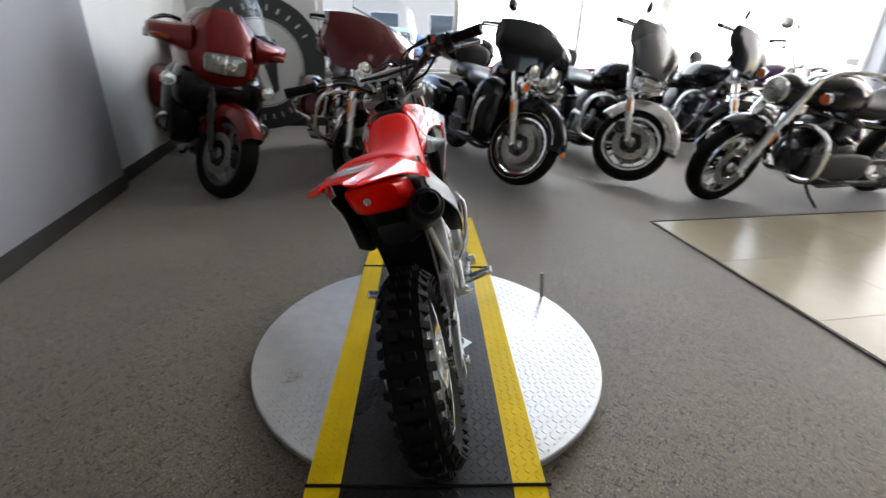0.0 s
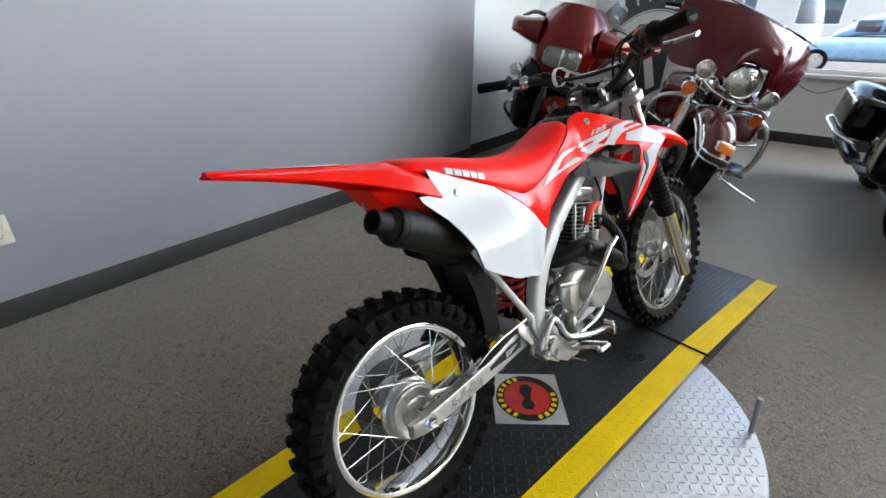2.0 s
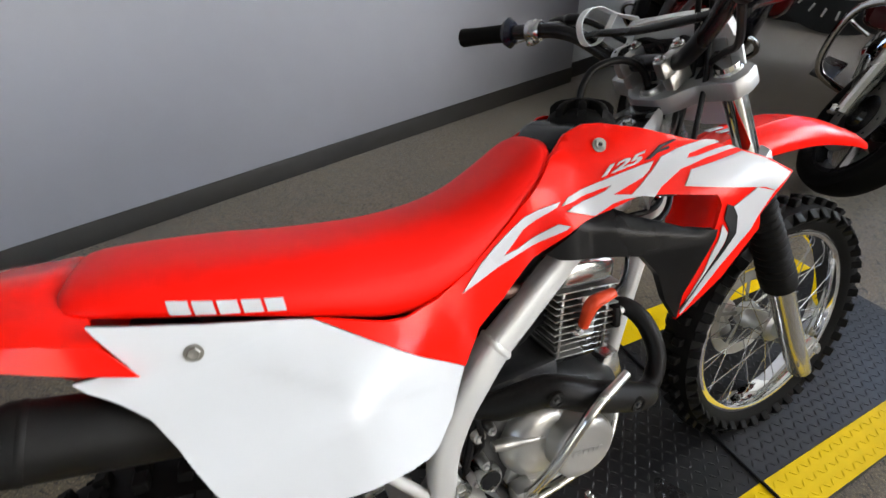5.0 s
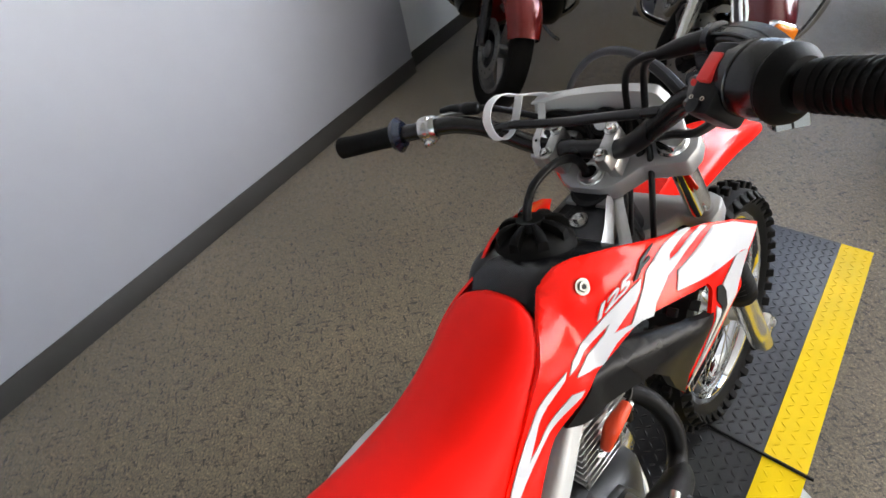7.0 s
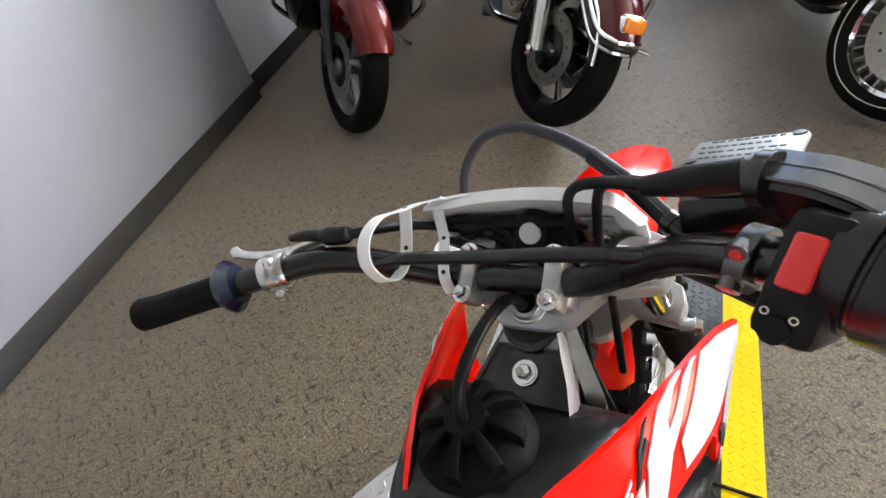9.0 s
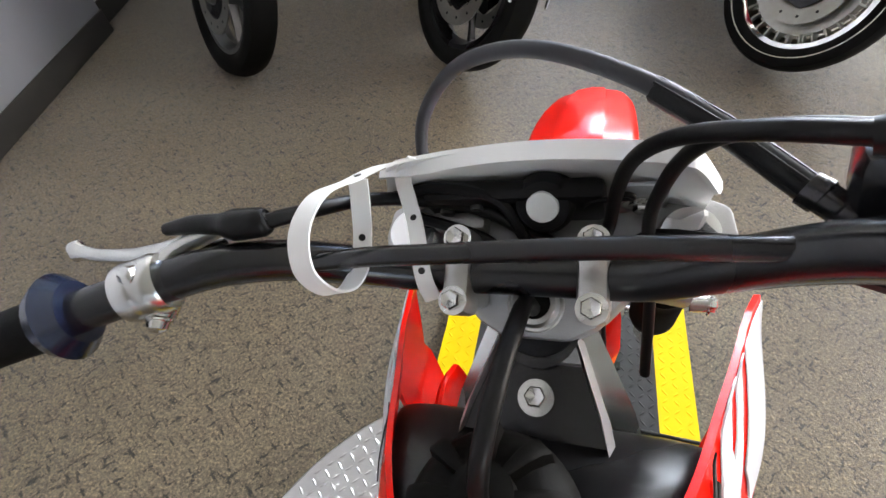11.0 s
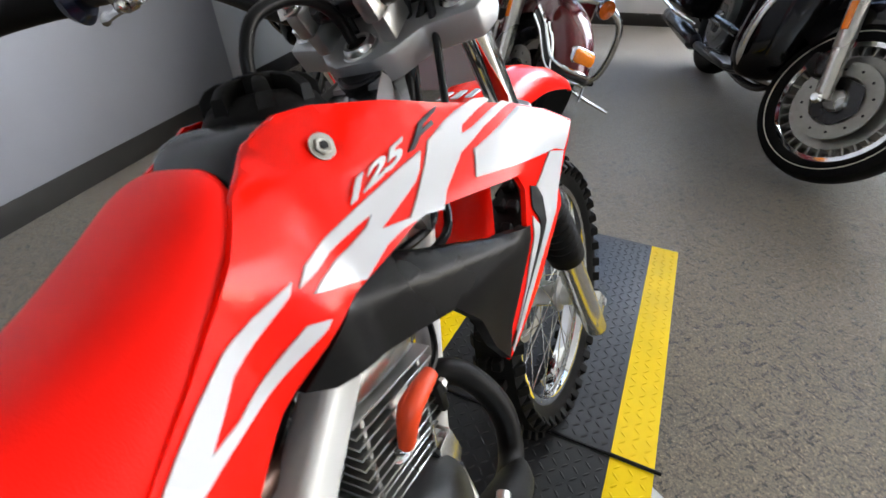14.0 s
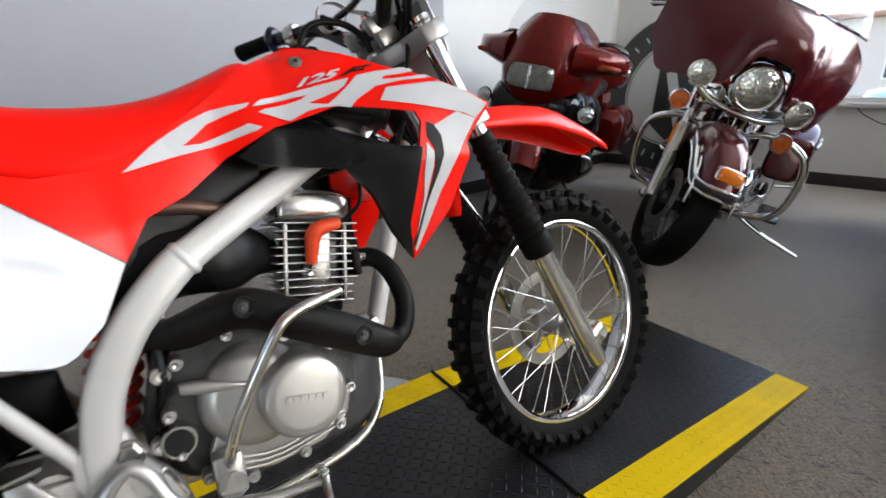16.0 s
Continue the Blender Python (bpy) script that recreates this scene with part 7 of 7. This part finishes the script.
    fg = P("front_fender", arch(R0 + 0.022, 26 if bumper else 62 if bare and not fairing else 6, 158, 0.09, 0.035, lip=0.075), fender, "front fender", S @ Matrix.Translation(FA) @ Matrix.Translation((0, 0, 0.02)))
    part("fender_trim", rod([(0.092, (R0 - 0.01) * math.cos(radians(a)), (R0 - 0.03) * math.sin(radians(a))) for a in (14, 30, 50, 70)] , 0.006, 6, 3), M_CHROME, fg)
    part("fender_trim", rod([(-0.092, (R0 - 0.01) * math.cos(radians(a)), (R0 - 0.03) * math.sin(radians(a))) for a in (14, 30, 50, 70)], 0.006, 6, 3), M_CHROME, fg)
    if not bare and not bumper:
        part("fender_light", body([(-0.01, 0.0, 0.022, 0.018), (0.02, 0.0, 0.022, 0.016), (0.032, -0.002, 0.012, 0.01)], 3.5), M_AMBER, fg, "amber fender-tip light", pose(0, R0 + 0.04, 0.045, -60, 0, 0))
    if bumper:
        FL = pose(0, 0.285, 0.222, 16, 0, 0)
        part("light_trim", body([(-0.03, 0.0, 0.056, 0.034), (0.0, 0.0, 0.054, 0.032), (0.007, 0.0, 0.05, 0.028)], 4.5), M_CHROME, fg, "chrome light housing", FL)
        part("fender_light", body([(-0.01, 0.0, 0.048, 0.026), (0.012, 0.0, 0.047, 0.025), (0.018, 0.0, 0.04, 0.019)], 4.5), M_AMBER, fg, "amber fender-tip light", FL)
        edge = [(0.102, 0.0, 0.275), (0.103, 0.09, 0.245), (0.1, 0.17, 0.195), (0.092, 0.235, 0.16), (0.06, 0.3, 0.155), (0.0, 0.326, 0.16)]
        loop = edge + [(-x, y, z) for x, y, z in reversed(edge[:-1])]
        for off, r, mm, nm in ((0.012, 0.0085, M_CHROME, "fender_bumper"), (-0.006, 0.0095, M_SATIN, "bumper_strip"), (-0.024, 0.0085, M_CHROME, "fender_bumper")):
            part(nm, rod([(x, y, z + off) for x, y, z in loop], r, 8, 4), mm, fg, "chrome fender bumper" if mm is M_CHROME else "black rubber strip")
    up = Vector((0, -0.44, 0.9)).normalized()
    for sgn in (-1, 1):
        a = FA + Vector((sgn * 0.115, -0.02, -0.02))
        lg = P("fork_leg", rod([a, a + up * 0.36], 0.031, 16, 1), M_FORK, "polished fork slider", S)
        part("fork_tube", rod([a + up * 0.36, a + up * 0.75], 0.024, 14, 1), M_CHROME, lg)
        part("fork_cover", rod([a + up * 0.42, a + up * 0.58], 0.034, 14, 1), M_CHROME, lg)
        part("caliper", body([(-0.05, 0, 0.025, 0.03), (0, 0, 0.03, 0.05), (0.05, 0, 0.025, 0.03)], 4), M_SATIN, lg, "", Matrix.Translation(a + Vector((sgn * -0.03, -0.11, 0.1))))
        part("reflector", block(-0.004, 0.004, -0.012, 0.012, -0.05, 0.05, 0.002), M_AMBER, lg, "amber reflector", Matrix.Translation(a + up * 0.3 + Vector((sgn * 0.032, 0.0, 0))) @ pose(0, 0, 0, 25, 0, 0))
        part("axle_cap", turned([(0.0, 0.0), (0.02, 0.0), (0.022, 0.012), (0.014, 0.025), (0.0, 0.025)], 16, Matrix.Translation(a + Vector((sgn * 0.028, 0, 0.0))) @ pose(0, 0, 0, 0, 0, 0 if sgn > 0 else 180)), M_CHROME, lg)
    hz = 0.855
    dz = -0.075
    P("fork_crown", block(-0.15, 0.15, 1.27, 1.36, 0.72, 0.80, 0.025), M_CHROME, "chrome fork nacelle", S)
    lamp(bike_t, (0, 1.475, hz), 0.088, S)
    P("headlight_nacelle", body([(1.3, hz - 0.02, 0.12, 0.11), (1.38, hz, 0.115, 0.11), (1.45, hz, 0.1, 0.098), (1.465, hz, 0.092, 0.09)], 2.2), M_CHROME if fairing else paint, "headlight nacelle", S)
    if lamps:
        P("lamp_bar", rod([(-0.22, 1.40, hz - 0.06), (-0.12, 1.42, hz - 0.105), (0, 1.43, hz - 0.115), (0.12, 1.42, hz - 0.105), (0.22, 1.40, hz - 0.06)], 0.013, 10, 4), M_CHROME, "chrome lamp bar", S)
        for sgn in (-1, 1):
            lamp(bike_t, (sgn * 0.215, 1.44, hz - 0.03), 0.053, S, name="passing_lamp")
            lamp(bike_t, (sgn * 0.235, 1.43, hz - 0.15), 0.04, S, M_SIGNAL, M_CHROME, "turn_signal")
    else:
        for sgn in (-1, 1):
            lamp(bike_t, (sgn * 0.26, 1.33, hz + 0.03), 0.035, S, M_SIGNAL, M_CHROME, "turn_signal")
    bars = [(0.07, 1.24, 0.92), (0.2, 1.2, 1.03), (0.36, 1.1, 1.06), (0.44, 1.0, 1.02)]
    hb = P("handlebar", rod([(-x, y, z) for x, y, z in reversed(bars)] + [(0, 1.25, 0.9)] + bars, 0.0135, 12, 5), M_CHROME, "chrome handlebar", S)
    for sgn in (-1, 1):
        part("grip", rod([(sgn * 0.375, 1.086, 1.055), (sgn * 0.46, 0.975, 1.01)], 0.018, 12, 1), M_RUBBER, hb, "black grip")
        part("lever", rod([(sgn * 0.34, 1.15, 1.04), (sgn * 0.40, 1.12, 1.03), (sgn * 0.48, 1.03, 1.0)], 0.007, 8, 3), M_CHROME, hb)
        if bumper:
            continue
        part("mirror", body([(0, 0, 0.05, 0.035), (0.015, 0, 0.055, 0.04), (0.035, 0, 0.03, 0.02)], 2.4), M_CHROME if not fairing else M_SATIN, hb, "rear-view mirror", Matrix.Translation((sgn * 0.40, 1.13, 1.2)))
        part("mirror_stem", rod([(sgn * 0.35, 1.11, 1.06), (sgn * 0.37, 1.14, 1.12), (sgn * 0.40, 1.14, 1.18)], 0.006, 8, 3), M_CHROME, hb)
    if fairing:
        rows = []
        for u in np.linspace(-1, 1, 49):
            w = abs(u)
            x = 0.445 * u
            yt, zt = 1.36 - 0.21 * w ** 2.2, 1.175 - 0.095 * w ** 3
            yb, zb = 1.475 - 0.29 * w ** 2, 0.965 - 0.15 * ease((w - 0.14) / 0.2) - 0.045 * ease((w - 0.4) / 0.4) + 0.12 * ease((w - 0.8) / 0.2)
            bulge = 0.05 * (1 - 0.5 * w)
            nose = 0.032 * (1 - ease((w - 0.26) / 0.09)) + 0.012 * math.exp(-((w - 0.31) / 0.045) ** 2)
            outer, inner = [], []
            for k in range(9):
                v = k / 8
                y = yt + (yb - yt) * v + bulge * math.sin(math.pi * v) + nose * ease(v / 0.5)
                z = zt + (zb - zt) * v
                outer.append((x, y, z))
                inner.append((x * 0.97, y - 0.03 - 0.05 * math.sin(math.pi * v), z))
            rows.append(outer + list(reversed(inner)))
        fa = P("fairing", loft(bmesh.new(), rows), shell or paint, "painted batwing fairing", S)
        part("fairing_inner", body([(1.30, 1.04, 0.22, 0.05), (1.27, 1.05, 0.34, 0.1), (1.2, 1.04, 0.3, 0.08)], 3, 24, 2), M_SATIN, fa)
    if fairing or screen:
        h0, h1 = (1.165, 1.38) if fairing else (0.95, 1.42)
        rows = []
        for k in range(7):
            z = h0 + (h1 - h0) * k / 6
            w = (0.34 if fairing else 0.24) * (1 - 0.25 * (k / 6) ** 2)
            rows.append([(w * u, 1.365 - 0.45 * (z - h0) - 0.13 * u * u, z) for u in np.linspace(-1, 1, 13)] + [(w * u, 1.36 - 0.45 * (z - h0) - 0.13 * u * u, z) for u in np.linspace(1, -1, 13)])
        ws = P("windscreen", loft(bmesh.new(), rows), M_SMOKE, "clear curved windscreen", S)
        part("screen_trim", rod([(x * 1.01, y + 0.003, z + 0.004) for x, y, z in rows[0][:13]], 0.006, 6, 1), M_CHROME, ws)
    return bike_t


def sport_tourer(label, m, steer=26.0):
    """The candy-red tourer with a full one-piece fairing."""
    b = thing("sport_tourer", m, label, "motorcycle", "parked cruisers")
    P = lambda name, bm, material, lab="", mm=None: part(name, bm, material, b, lab, mm)
    R0, WB = 0.305, 1.6
    head = Vector((0, 1.3, 0.78))
    S = Matrix.Translation(head) @ Matrix.Rotation(radians(steer), 4, Vector((0, -0.44, 0.9))) @ Matrix.Translation(-head)
    road_wheel(b, "rear_wheel", 0, R0, R0, 0.08, 0.205, "dark", Matrix(), M_SATIN)
    road_wheel(b, "front_wheel", WB, R0, R0, 0.06, 0.215, "dark", S, mat("grey_cast_wheel", (0.12, 0.12, 0.12), 0.4, 0.5))
    P("front_fender", arch(R0 + 0.016, 32, 165, 0.085, 0.03, lip=0.07), M_REDPAINT, "candy-red front fender", S @ Matrix.Translation((0, WB, R0 + 0.01)))
    P("fender_lower", body([(1.36, 0.47, 0.07, 0.11), (1.44, 0.5, 0.09, 0.13), (1.53, 0.58, 0.09, 0.08), (1.62, 0.61, 0.07, 0.04)], 2.6), M_REDPAINT, "fender side cover", S)
    for sgn in (-1, 1):
        P("fork_leg", rod([(sgn * 0.1, WB - 0.02, R0), (sgn * 0.1, 1.4, 0.72)], 0.028, 14, 1), M_SATIN, "black fork leg", S)
    rows = []
    for z, hw, yf, yr in ((0.74, 0.2, 1.44, 1.1), (0.79, 0.255, 1.50, 1.08), (0.85, 0.285, 1.54, 1.06), (0.92, 0.30, 1.55, 1.05), (0.98, 0.305, 1.535, 1.05), (1.04, 0.295, 1.51, 1.05), (1.10, 0.265, 1.47, 1.07), (1.16, 0.225, 1.42, 1.1), (1.22, 0.16, 1.36, 1.14)):
        ring = []
        for u in np.linspace(-1, 1, 25):
            ring.append((hw * math.copysign(abs(u) ** 0.8, u), yr + (yf - yr) * (1 - abs(u) ** 2.6) ** 0.7, z + 0.05 * (1 - abs(u) ** 1.5) * (z - 0.9)))
        rows.append(ring + [(hw * 0.8, yr - 0.02, z), (0, yr - 0.03, z), (-hw * 0.8, yr - 0.02, z)])
    fr = P("fairing", loft(bmesh.new(), rows), M_REDPAINT, "candy-red full fairing")
    part("headlight", loft(bmesh.new(), [oval(y, 0.895, w, h, 5.0, 32, 0.0) for y, w, h in ((1.46, 0.135, 0.075), (1.545, 0.128, 0.068), (1.562, 0.118, 0.06), (1.568, 0.08, 0.04))]), M_LENS_DULL, fr, "wide clear headlight")
    part("headlight_divider", block(-0.008, 0.008, 1.55, 1.572, 0.83, 0.955, 0.003), M_STEEL, fr)
    part("lower_cowl", body([(1.0, 0.70, 0.27, 0.2), (1.2, 0.70, 0.3, 0.2), (1.34, 0.71, 0.28, 0.17), (1.43, 0.73, 0.22, 0.1), (1.46, 0.74, 0.15, 0.05)], 3.2), M_GLOSSBLACK, fr, "dark lower cowl")
    for sgn in (-1, 1):
        wing = [[(sgn * x, yc + hy * c, zc + hz * d) for c, d in ((math.copysign(abs(math.cos(a)) ** 0.7, math.cos(a)), math.copysign(abs(math.sin(a)) ** 0.8, math.sin(a))) for a in (2 * math.pi * k / 20 for k in range(20)))] for x, yc, hy, zc, hz in ((0.2, 1.32, 0.16, 1.015, 0.1), (0.3, 1.3, 0.13, 1.02, 0.075), (0.37, 1.26, 0.105, 1.025, 0.062), (0.43, 1.21, 0.08, 1.03, 0.055), (0.455, 1.18, 0.05, 1.03, 0.035))]
        part("mirror_wing", loft(bmesh.new(), wing), M_REDPAINT, fr, "candy-red fairing wing with the mirror")
        part("turn_signal", body([(1.3, 1.0, 0.06, 0.017, sgn * 0.375), (1.385, 0.998, 0.052, 0.016, sgn * 0.355), (1.405, 0.998, 0.03, 0.01, sgn * 0.34)], 2.6), M_AMBER_DARK, fr, "dark amber turn signal")
        P("leg_fairing", body([(0.62, 0.52, 0.06, 0.18, sgn * 0.22), (0.8, 0.52, 0.11, 0.27, sgn * 0.23), (1.05, 0.55, 0.13, 0.3, sgn * 0.22), (1.2, 0.58, 0.1, 0.24, sgn * 0.2), (1.28, 0.6, 0.05, 0.14, sgn * 0.17)], 2.8), M_GLOSSBLACK, "dark lower fairing")
        lamp(b, (sgn * 0.32, 1.36, 0.74), 0.045, Matrix(), name="fog_lamp")
        P("crash_bar", rod([(sgn * 0.15, 1.12, 0.45), (sgn * 0.34, 1.13, 0.47), (sgn * 0.39, 1.08, 0.40), (sgn * 0.3, 1.02, 0.3), (sgn * 0.15, 1.0, 0.28)], 0.015, 10, 4), M_CHROME, "chrome guard bar")
        P("saddlebag", body([(-0.35, 0.55, 0.1, 0.15, sgn * 0.3), (-0.2, 0.55, 0.14, 0.19, sgn * 0.31), (0.15, 0.54, 0.13, 0.17, sgn * 0.3), (0.25, 0.53, 0.08, 0.11, sgn * 0.28)], 3), M_REDPAINT, "candy-red saddlebag")
        P("mirror_stalk_lamp", block(sgn * 0.44 - 0.03, sgn * 0.44 + 0.03, 1.1, 1.13, 0.97, 1.03, 0.008), M_CHROME, "mirror glass")
    P("belly", body([(0.5, 0.3, 0.12, 0.1), (0.8, 0.28, 0.2, 0.13), (1.1, 0.3, 0.18, 0.14), (1.25, 0.36, 0.12, 0.12)], 3), M_SATIN, "dark engine casing")
    P("fuel_tank", body([(0.55, 0.83, 0.14, 0.08), (0.75, 0.88, 0.2, 0.13), (0.95, 0.92, 0.22, 0.14), (1.1, 0.93, 0.2, 0.12)], 2.6), M_REDPAINT, "tank cover")
    P("seat", body([(-0.25, 0.86, 0.14, 0.05), (0.0, 0.86, 0.19, 0.07), (0.2, 0.83, 0.19, 0.07), (0.4, 0.78, 0.18, 0.06), (0.6, 0.8, 0.13, 0.06)], 2.6), M_LEATHER, "black seat")
    P("top_case", body([(-0.62, 0.98, 0.2, 0.1), (-0.5, 0.99, 0.28, 0.17), (-0.28, 0.99, 0.27, 0.17), (-0.2, 0.98, 0.2, 0.12)], 3), M_REDPAINT, "candy-red top case")
    P("tail", body([(-0.45, 0.75, 0.1, 0.08), (-0.3, 0.76, 0.2, 0.1), (0.1, 0.74, 0.2, 0.11)], 3), M_REDPAINT, "tail")
    P("fork_yoke", block(-0.14, 0.14, 1.24, 1.34, 0.74, 0.84, 0.02), M_SATIN, "", S)
    hb = P("handlebar", rod([(-0.4, 1.0, 1.1), (-0.3, 1.08, 1.13), (0, 1.16, 1.08), (0.3, 1.08, 1.13), (0.4, 1.0, 1.1)], 0.014, 10, 4), M_SATIN, "handlebar")
    for sgn in (-1, 1):
        part("lever", rod([(sgn * 0.27, 1.14, 1.13), (sgn * 0.34, 1.11, 1.12), (sgn * 0.42, 1.04, 1.09)], 0.008, 8, 3), M_SATIN, hb)
    rows = []
    for k in range(8):
        z = 1.13 + 0.36 * k / 7
        w = 0.30 * (1 - 0.4 * (k / 7) ** 2.2)
        rows.append([(w * u, 1.42 - 0.6 * (z - 1.13) - 0.2 * u * u, z) for u in np.linspace(-1, 1, 13)] + [(w * u, 1.415 - 0.6 * (z - 1.13) - 0.2 * u * u, z) for u in np.linspace(1, -1, 13)])
    P("windscreen", loft(bmesh.new(), rows), M_SMOKE, "tall clear windscreen")
    for sgn in (-1, 1):
        P("centre_stand", rod([(sgn * 0.12, 0.55, 0.2), (sgn * 0.16, 0.42, 0.06), (sgn * 0.2, 0.4, 0.055)], 0.012, 8, 3), M_SATIN)
    P("side_stand", rod([(-0.16, 0.78, 0.22), (-0.26, 0.8, 0.12), (-0.34, 0.8, 0.072)], 0.011, 8, 3), M_SATIN, "black side stand")
    return b


sport_tourer("candy-red full-fairing touring motorcycle parked near the wall", parked(-1.48, 1.50, 28, 11, 1.6, 0.0))
touring_bike("maroon touring motorcycle with batwing fairing and chrome lamps", parked(-0.475, 1.60, 18, 13, 1.61), M_MAROON, pack=True, steer=28, rim_mat=M_SATIN, style="dark", bumper=True, wb=1.48)
touring_bike("black touring motorcycle with tour pack and chrome trim", parked(0.765, 1.825, 17, 12, 1.61), M_GLOSSBLACK, lowers=True, band=True, steer=29, style="slotted", rim_mat=M_CAST, bright=False, wb=1.48)
touring_bike("black touring motorcycle with a silver front fender", parked(1.70, 2.03, 12, 12, 1.61), M_GLOSSBLACK, pack=False, fender=mat("silver_paint", (0.5, 0.48, 0.45), 0.22, 0.6, coat=0.8), style="cast", steer=50, rim_mat=M_CAST, bare=True, lamps=False, bright=False, shell=M_SLATE, wb=1.5)
touring_bike("black cruiser with chrome spoked wheels parked side on", parked(2.22, 1.70, -78, 11, 1.61), M_GLOSSBLACK, fairing=False, pack=False, bags=False, style="cast", steer=6, rim_mat=M_CHROME, bare=True, lamps=False, bright=False)
touring_bike("black touring motorcycle with fairing parked behind the cruiser", parked(2.78, 2.55, 10, 12, 1.61), M_GLOSSBLACK, pack=False, steer=52, lamps=False, bright=False)
touring_bike("dark cruiser with a tall clear windscreen", parked(3.75, 2.75, 20, 11, 1.61), mat("purple_paint", (0.05, 0.015, 0.06), 0.15, coat=1.0), fairing=False, screen=True, pack=False, steer=18, lamps=True)

# ---- the car park outside ----
ground = setting("ground", block(-60, 80, Y1 + 0.2, 140, -0.35, -0.25), M_ASPHALT, "sunlit asphalt car park outside the window", "ground")
setting("pavement", block(-20, 40, Y1 + 0.21, Y1 + 1.8, -0.249, -0.14, 0.02), mat("concrete", (0.42, 0.4, 0.37), 0.9, vary=0.12, scale=4, bump=0.2), "pale concrete pavement along the shop front", "pavement")


def parked_car(x, y, rz, paint, label, tall=0.0):
    """A plain saloon or off-roader: body, cabin, windows, bumpers, lamps and wheels."""
    c = thing("car", ROOM @ pose(x, y, -0.25, 0, 0, rz), label, "car", "parked cars")
    part("body", body([(-2.15, 0.62, 0.6, 0.2), (-2.1, 0.62, 0.8, 0.28), (-1.4, 0.66, 0.87, 0.34 + tall * 0.2), (0.0, 0.66, 0.88, 0.34 + tall * 0.2), (1.2, 0.64, 0.87, 0.32 + tall * 0.2), (2.0, 0.6, 0.8, 0.25), (2.15, 0.56, 0.65, 0.18)], 4.2, 28), paint, c, "painted car body")
    cab = part("cabin", body([(-1.75, 1.05, 0.55, 0.06), (-1.4, 1.18 + tall, 0.66, 0.24), (-0.7, 1.25 + tall, 0.68, 0.27), (0.2, 1.24 + tall, 0.67, 0.27), (0.65, 1.12 + tall * 0.6, 0.64, 0.18), (1.05, 0.98, 0.6, 0.05)], 4.0, 28), paint, c, "car roof")
    dark = mat("tinted_window", (0.03, 0.04, 0.05), 0.05, coat=1.0)
    for sgn in (-1, 1):
        for y0, y1 in ((-1.35, -0.75), (-0.68, -0.02), (0.05, 0.6)):
            part("side_window", block(sgn * 0.665 - 0.02, sgn * 0.665 + 0.02, y0, y1, 1.08 + tall * 0.5, 1.36 + tall, 0.015), dark, cab, "side window")
        part("headlight", body([(2.0, 0.72, 0.16, 0.09, sgn * 0.6), (2.12, 0.71, 0.13, 0.07, sgn * 0.58)], 3), M_LENS, c, "headlight")
        for y in (-1.3, 1.32):
            w = part("wheel", turned([(0.0, sgn * 0.1), (0.2, sgn * 0.1), (0.22, sgn * 0.06), (0.0, sgn * 0.05)], 24), M_CAST, c, "alloy wheel", Matrix.Translation((sgn * 0.78, y, 0.33)))
            part("tyre", turned([(0.21, -0.09), (0.32, -0.1), (0.33, 0.0), (0.32, 0.1), (0.21, 0.09), (0.21, -0.09)], 32), M_RUBBER, w)
    part("windscreen", loft(bmesh.new(), [[(-0.58, 1.02, 1.0), (0.58, 1.02, 1.0), (0.58, 1.0, 0.98), (-0.58, 1.0, 0.98)], [(-0.54, 0.42, 1.42 + tall), (0.54, 0.42, 1.42 + tall), (0.54, 0.38, 1.38 + tall), (-0.54, 0.38, 1.38 + tall)]]), dark, cab, "windscreen")
    part("bumper", body([(2.05, 0.42, 0.75, 0.1), (2.2, 0.42, 0.7, 0.09)], 4), paint, c)
    part("number_bar", block(-0.25, 0.25, 2.19, 2.21, 0.38, 0.48, 0.005), M_IVORY, c)
    return c


parked_car(6.2, 13.2, 168, mat("car_red", (0.22, 0.008, 0.01), 0.2, coat=1.0), "red saloon parked outside the window")
parked_car(9.4, 12.3, 188, mat("car_maroon", (0.07, 0.006, 0.012), 0.2, coat=1.0), "maroon off-road car parked outside", 0.2)
parked_car(12.6, 11.8, 184, mat("car_silver", (0.5, 0.53, 0.57), 0.25, 0.4, coat=1.0), "silver car parked outside in the sun", 0.05)
parked_car(15.8, 11.6, 186, mat("car_white", (0.7, 0.7, 0.7), 0.25, coat=1.0), "white car parked outside in the sun")
parked_car(3.0, 17.5, 95, mat("car_blue", (0.2, 0.35, 0.5), 0.25, coat=1.0), "pale blue car across the car park", 0.05)
far = thing("far_building", ROOM @ pose(6, 46, -0.25), "low pale building across the street", "building")
wall_f = part("wall", block(-22, 26, 0, 10, 0, 5.2), mat("pale_stucco", (0.6, 0.57, 0.52), 0.9, vary=0.06, scale=0.6), far, "pale stucco wall")
part("roof", block(-22.5, 26.5, -0.5, 10.5, 5.201, 5.6, 0.05), mat("roof_edge", (0.3, 0.2, 0.16), 0.8), far, "brown flat roof edge")
for k in range(8):
    w = part("window", block(-18 + k * 5.5, -15.4 + k * 5.5, -0.06, 0.02, 1.2, 3.0, 0.01), mat("far_glass", (0.06, 0.08, 0.1), 0.08), far, "dark shop window")
    part("window_frame", block(-18.1 + k * 5.5, -15.3 + k * 5.5, -0.03, 0.0, 1.1, 3.1), M_FRAME_WHITE, w)
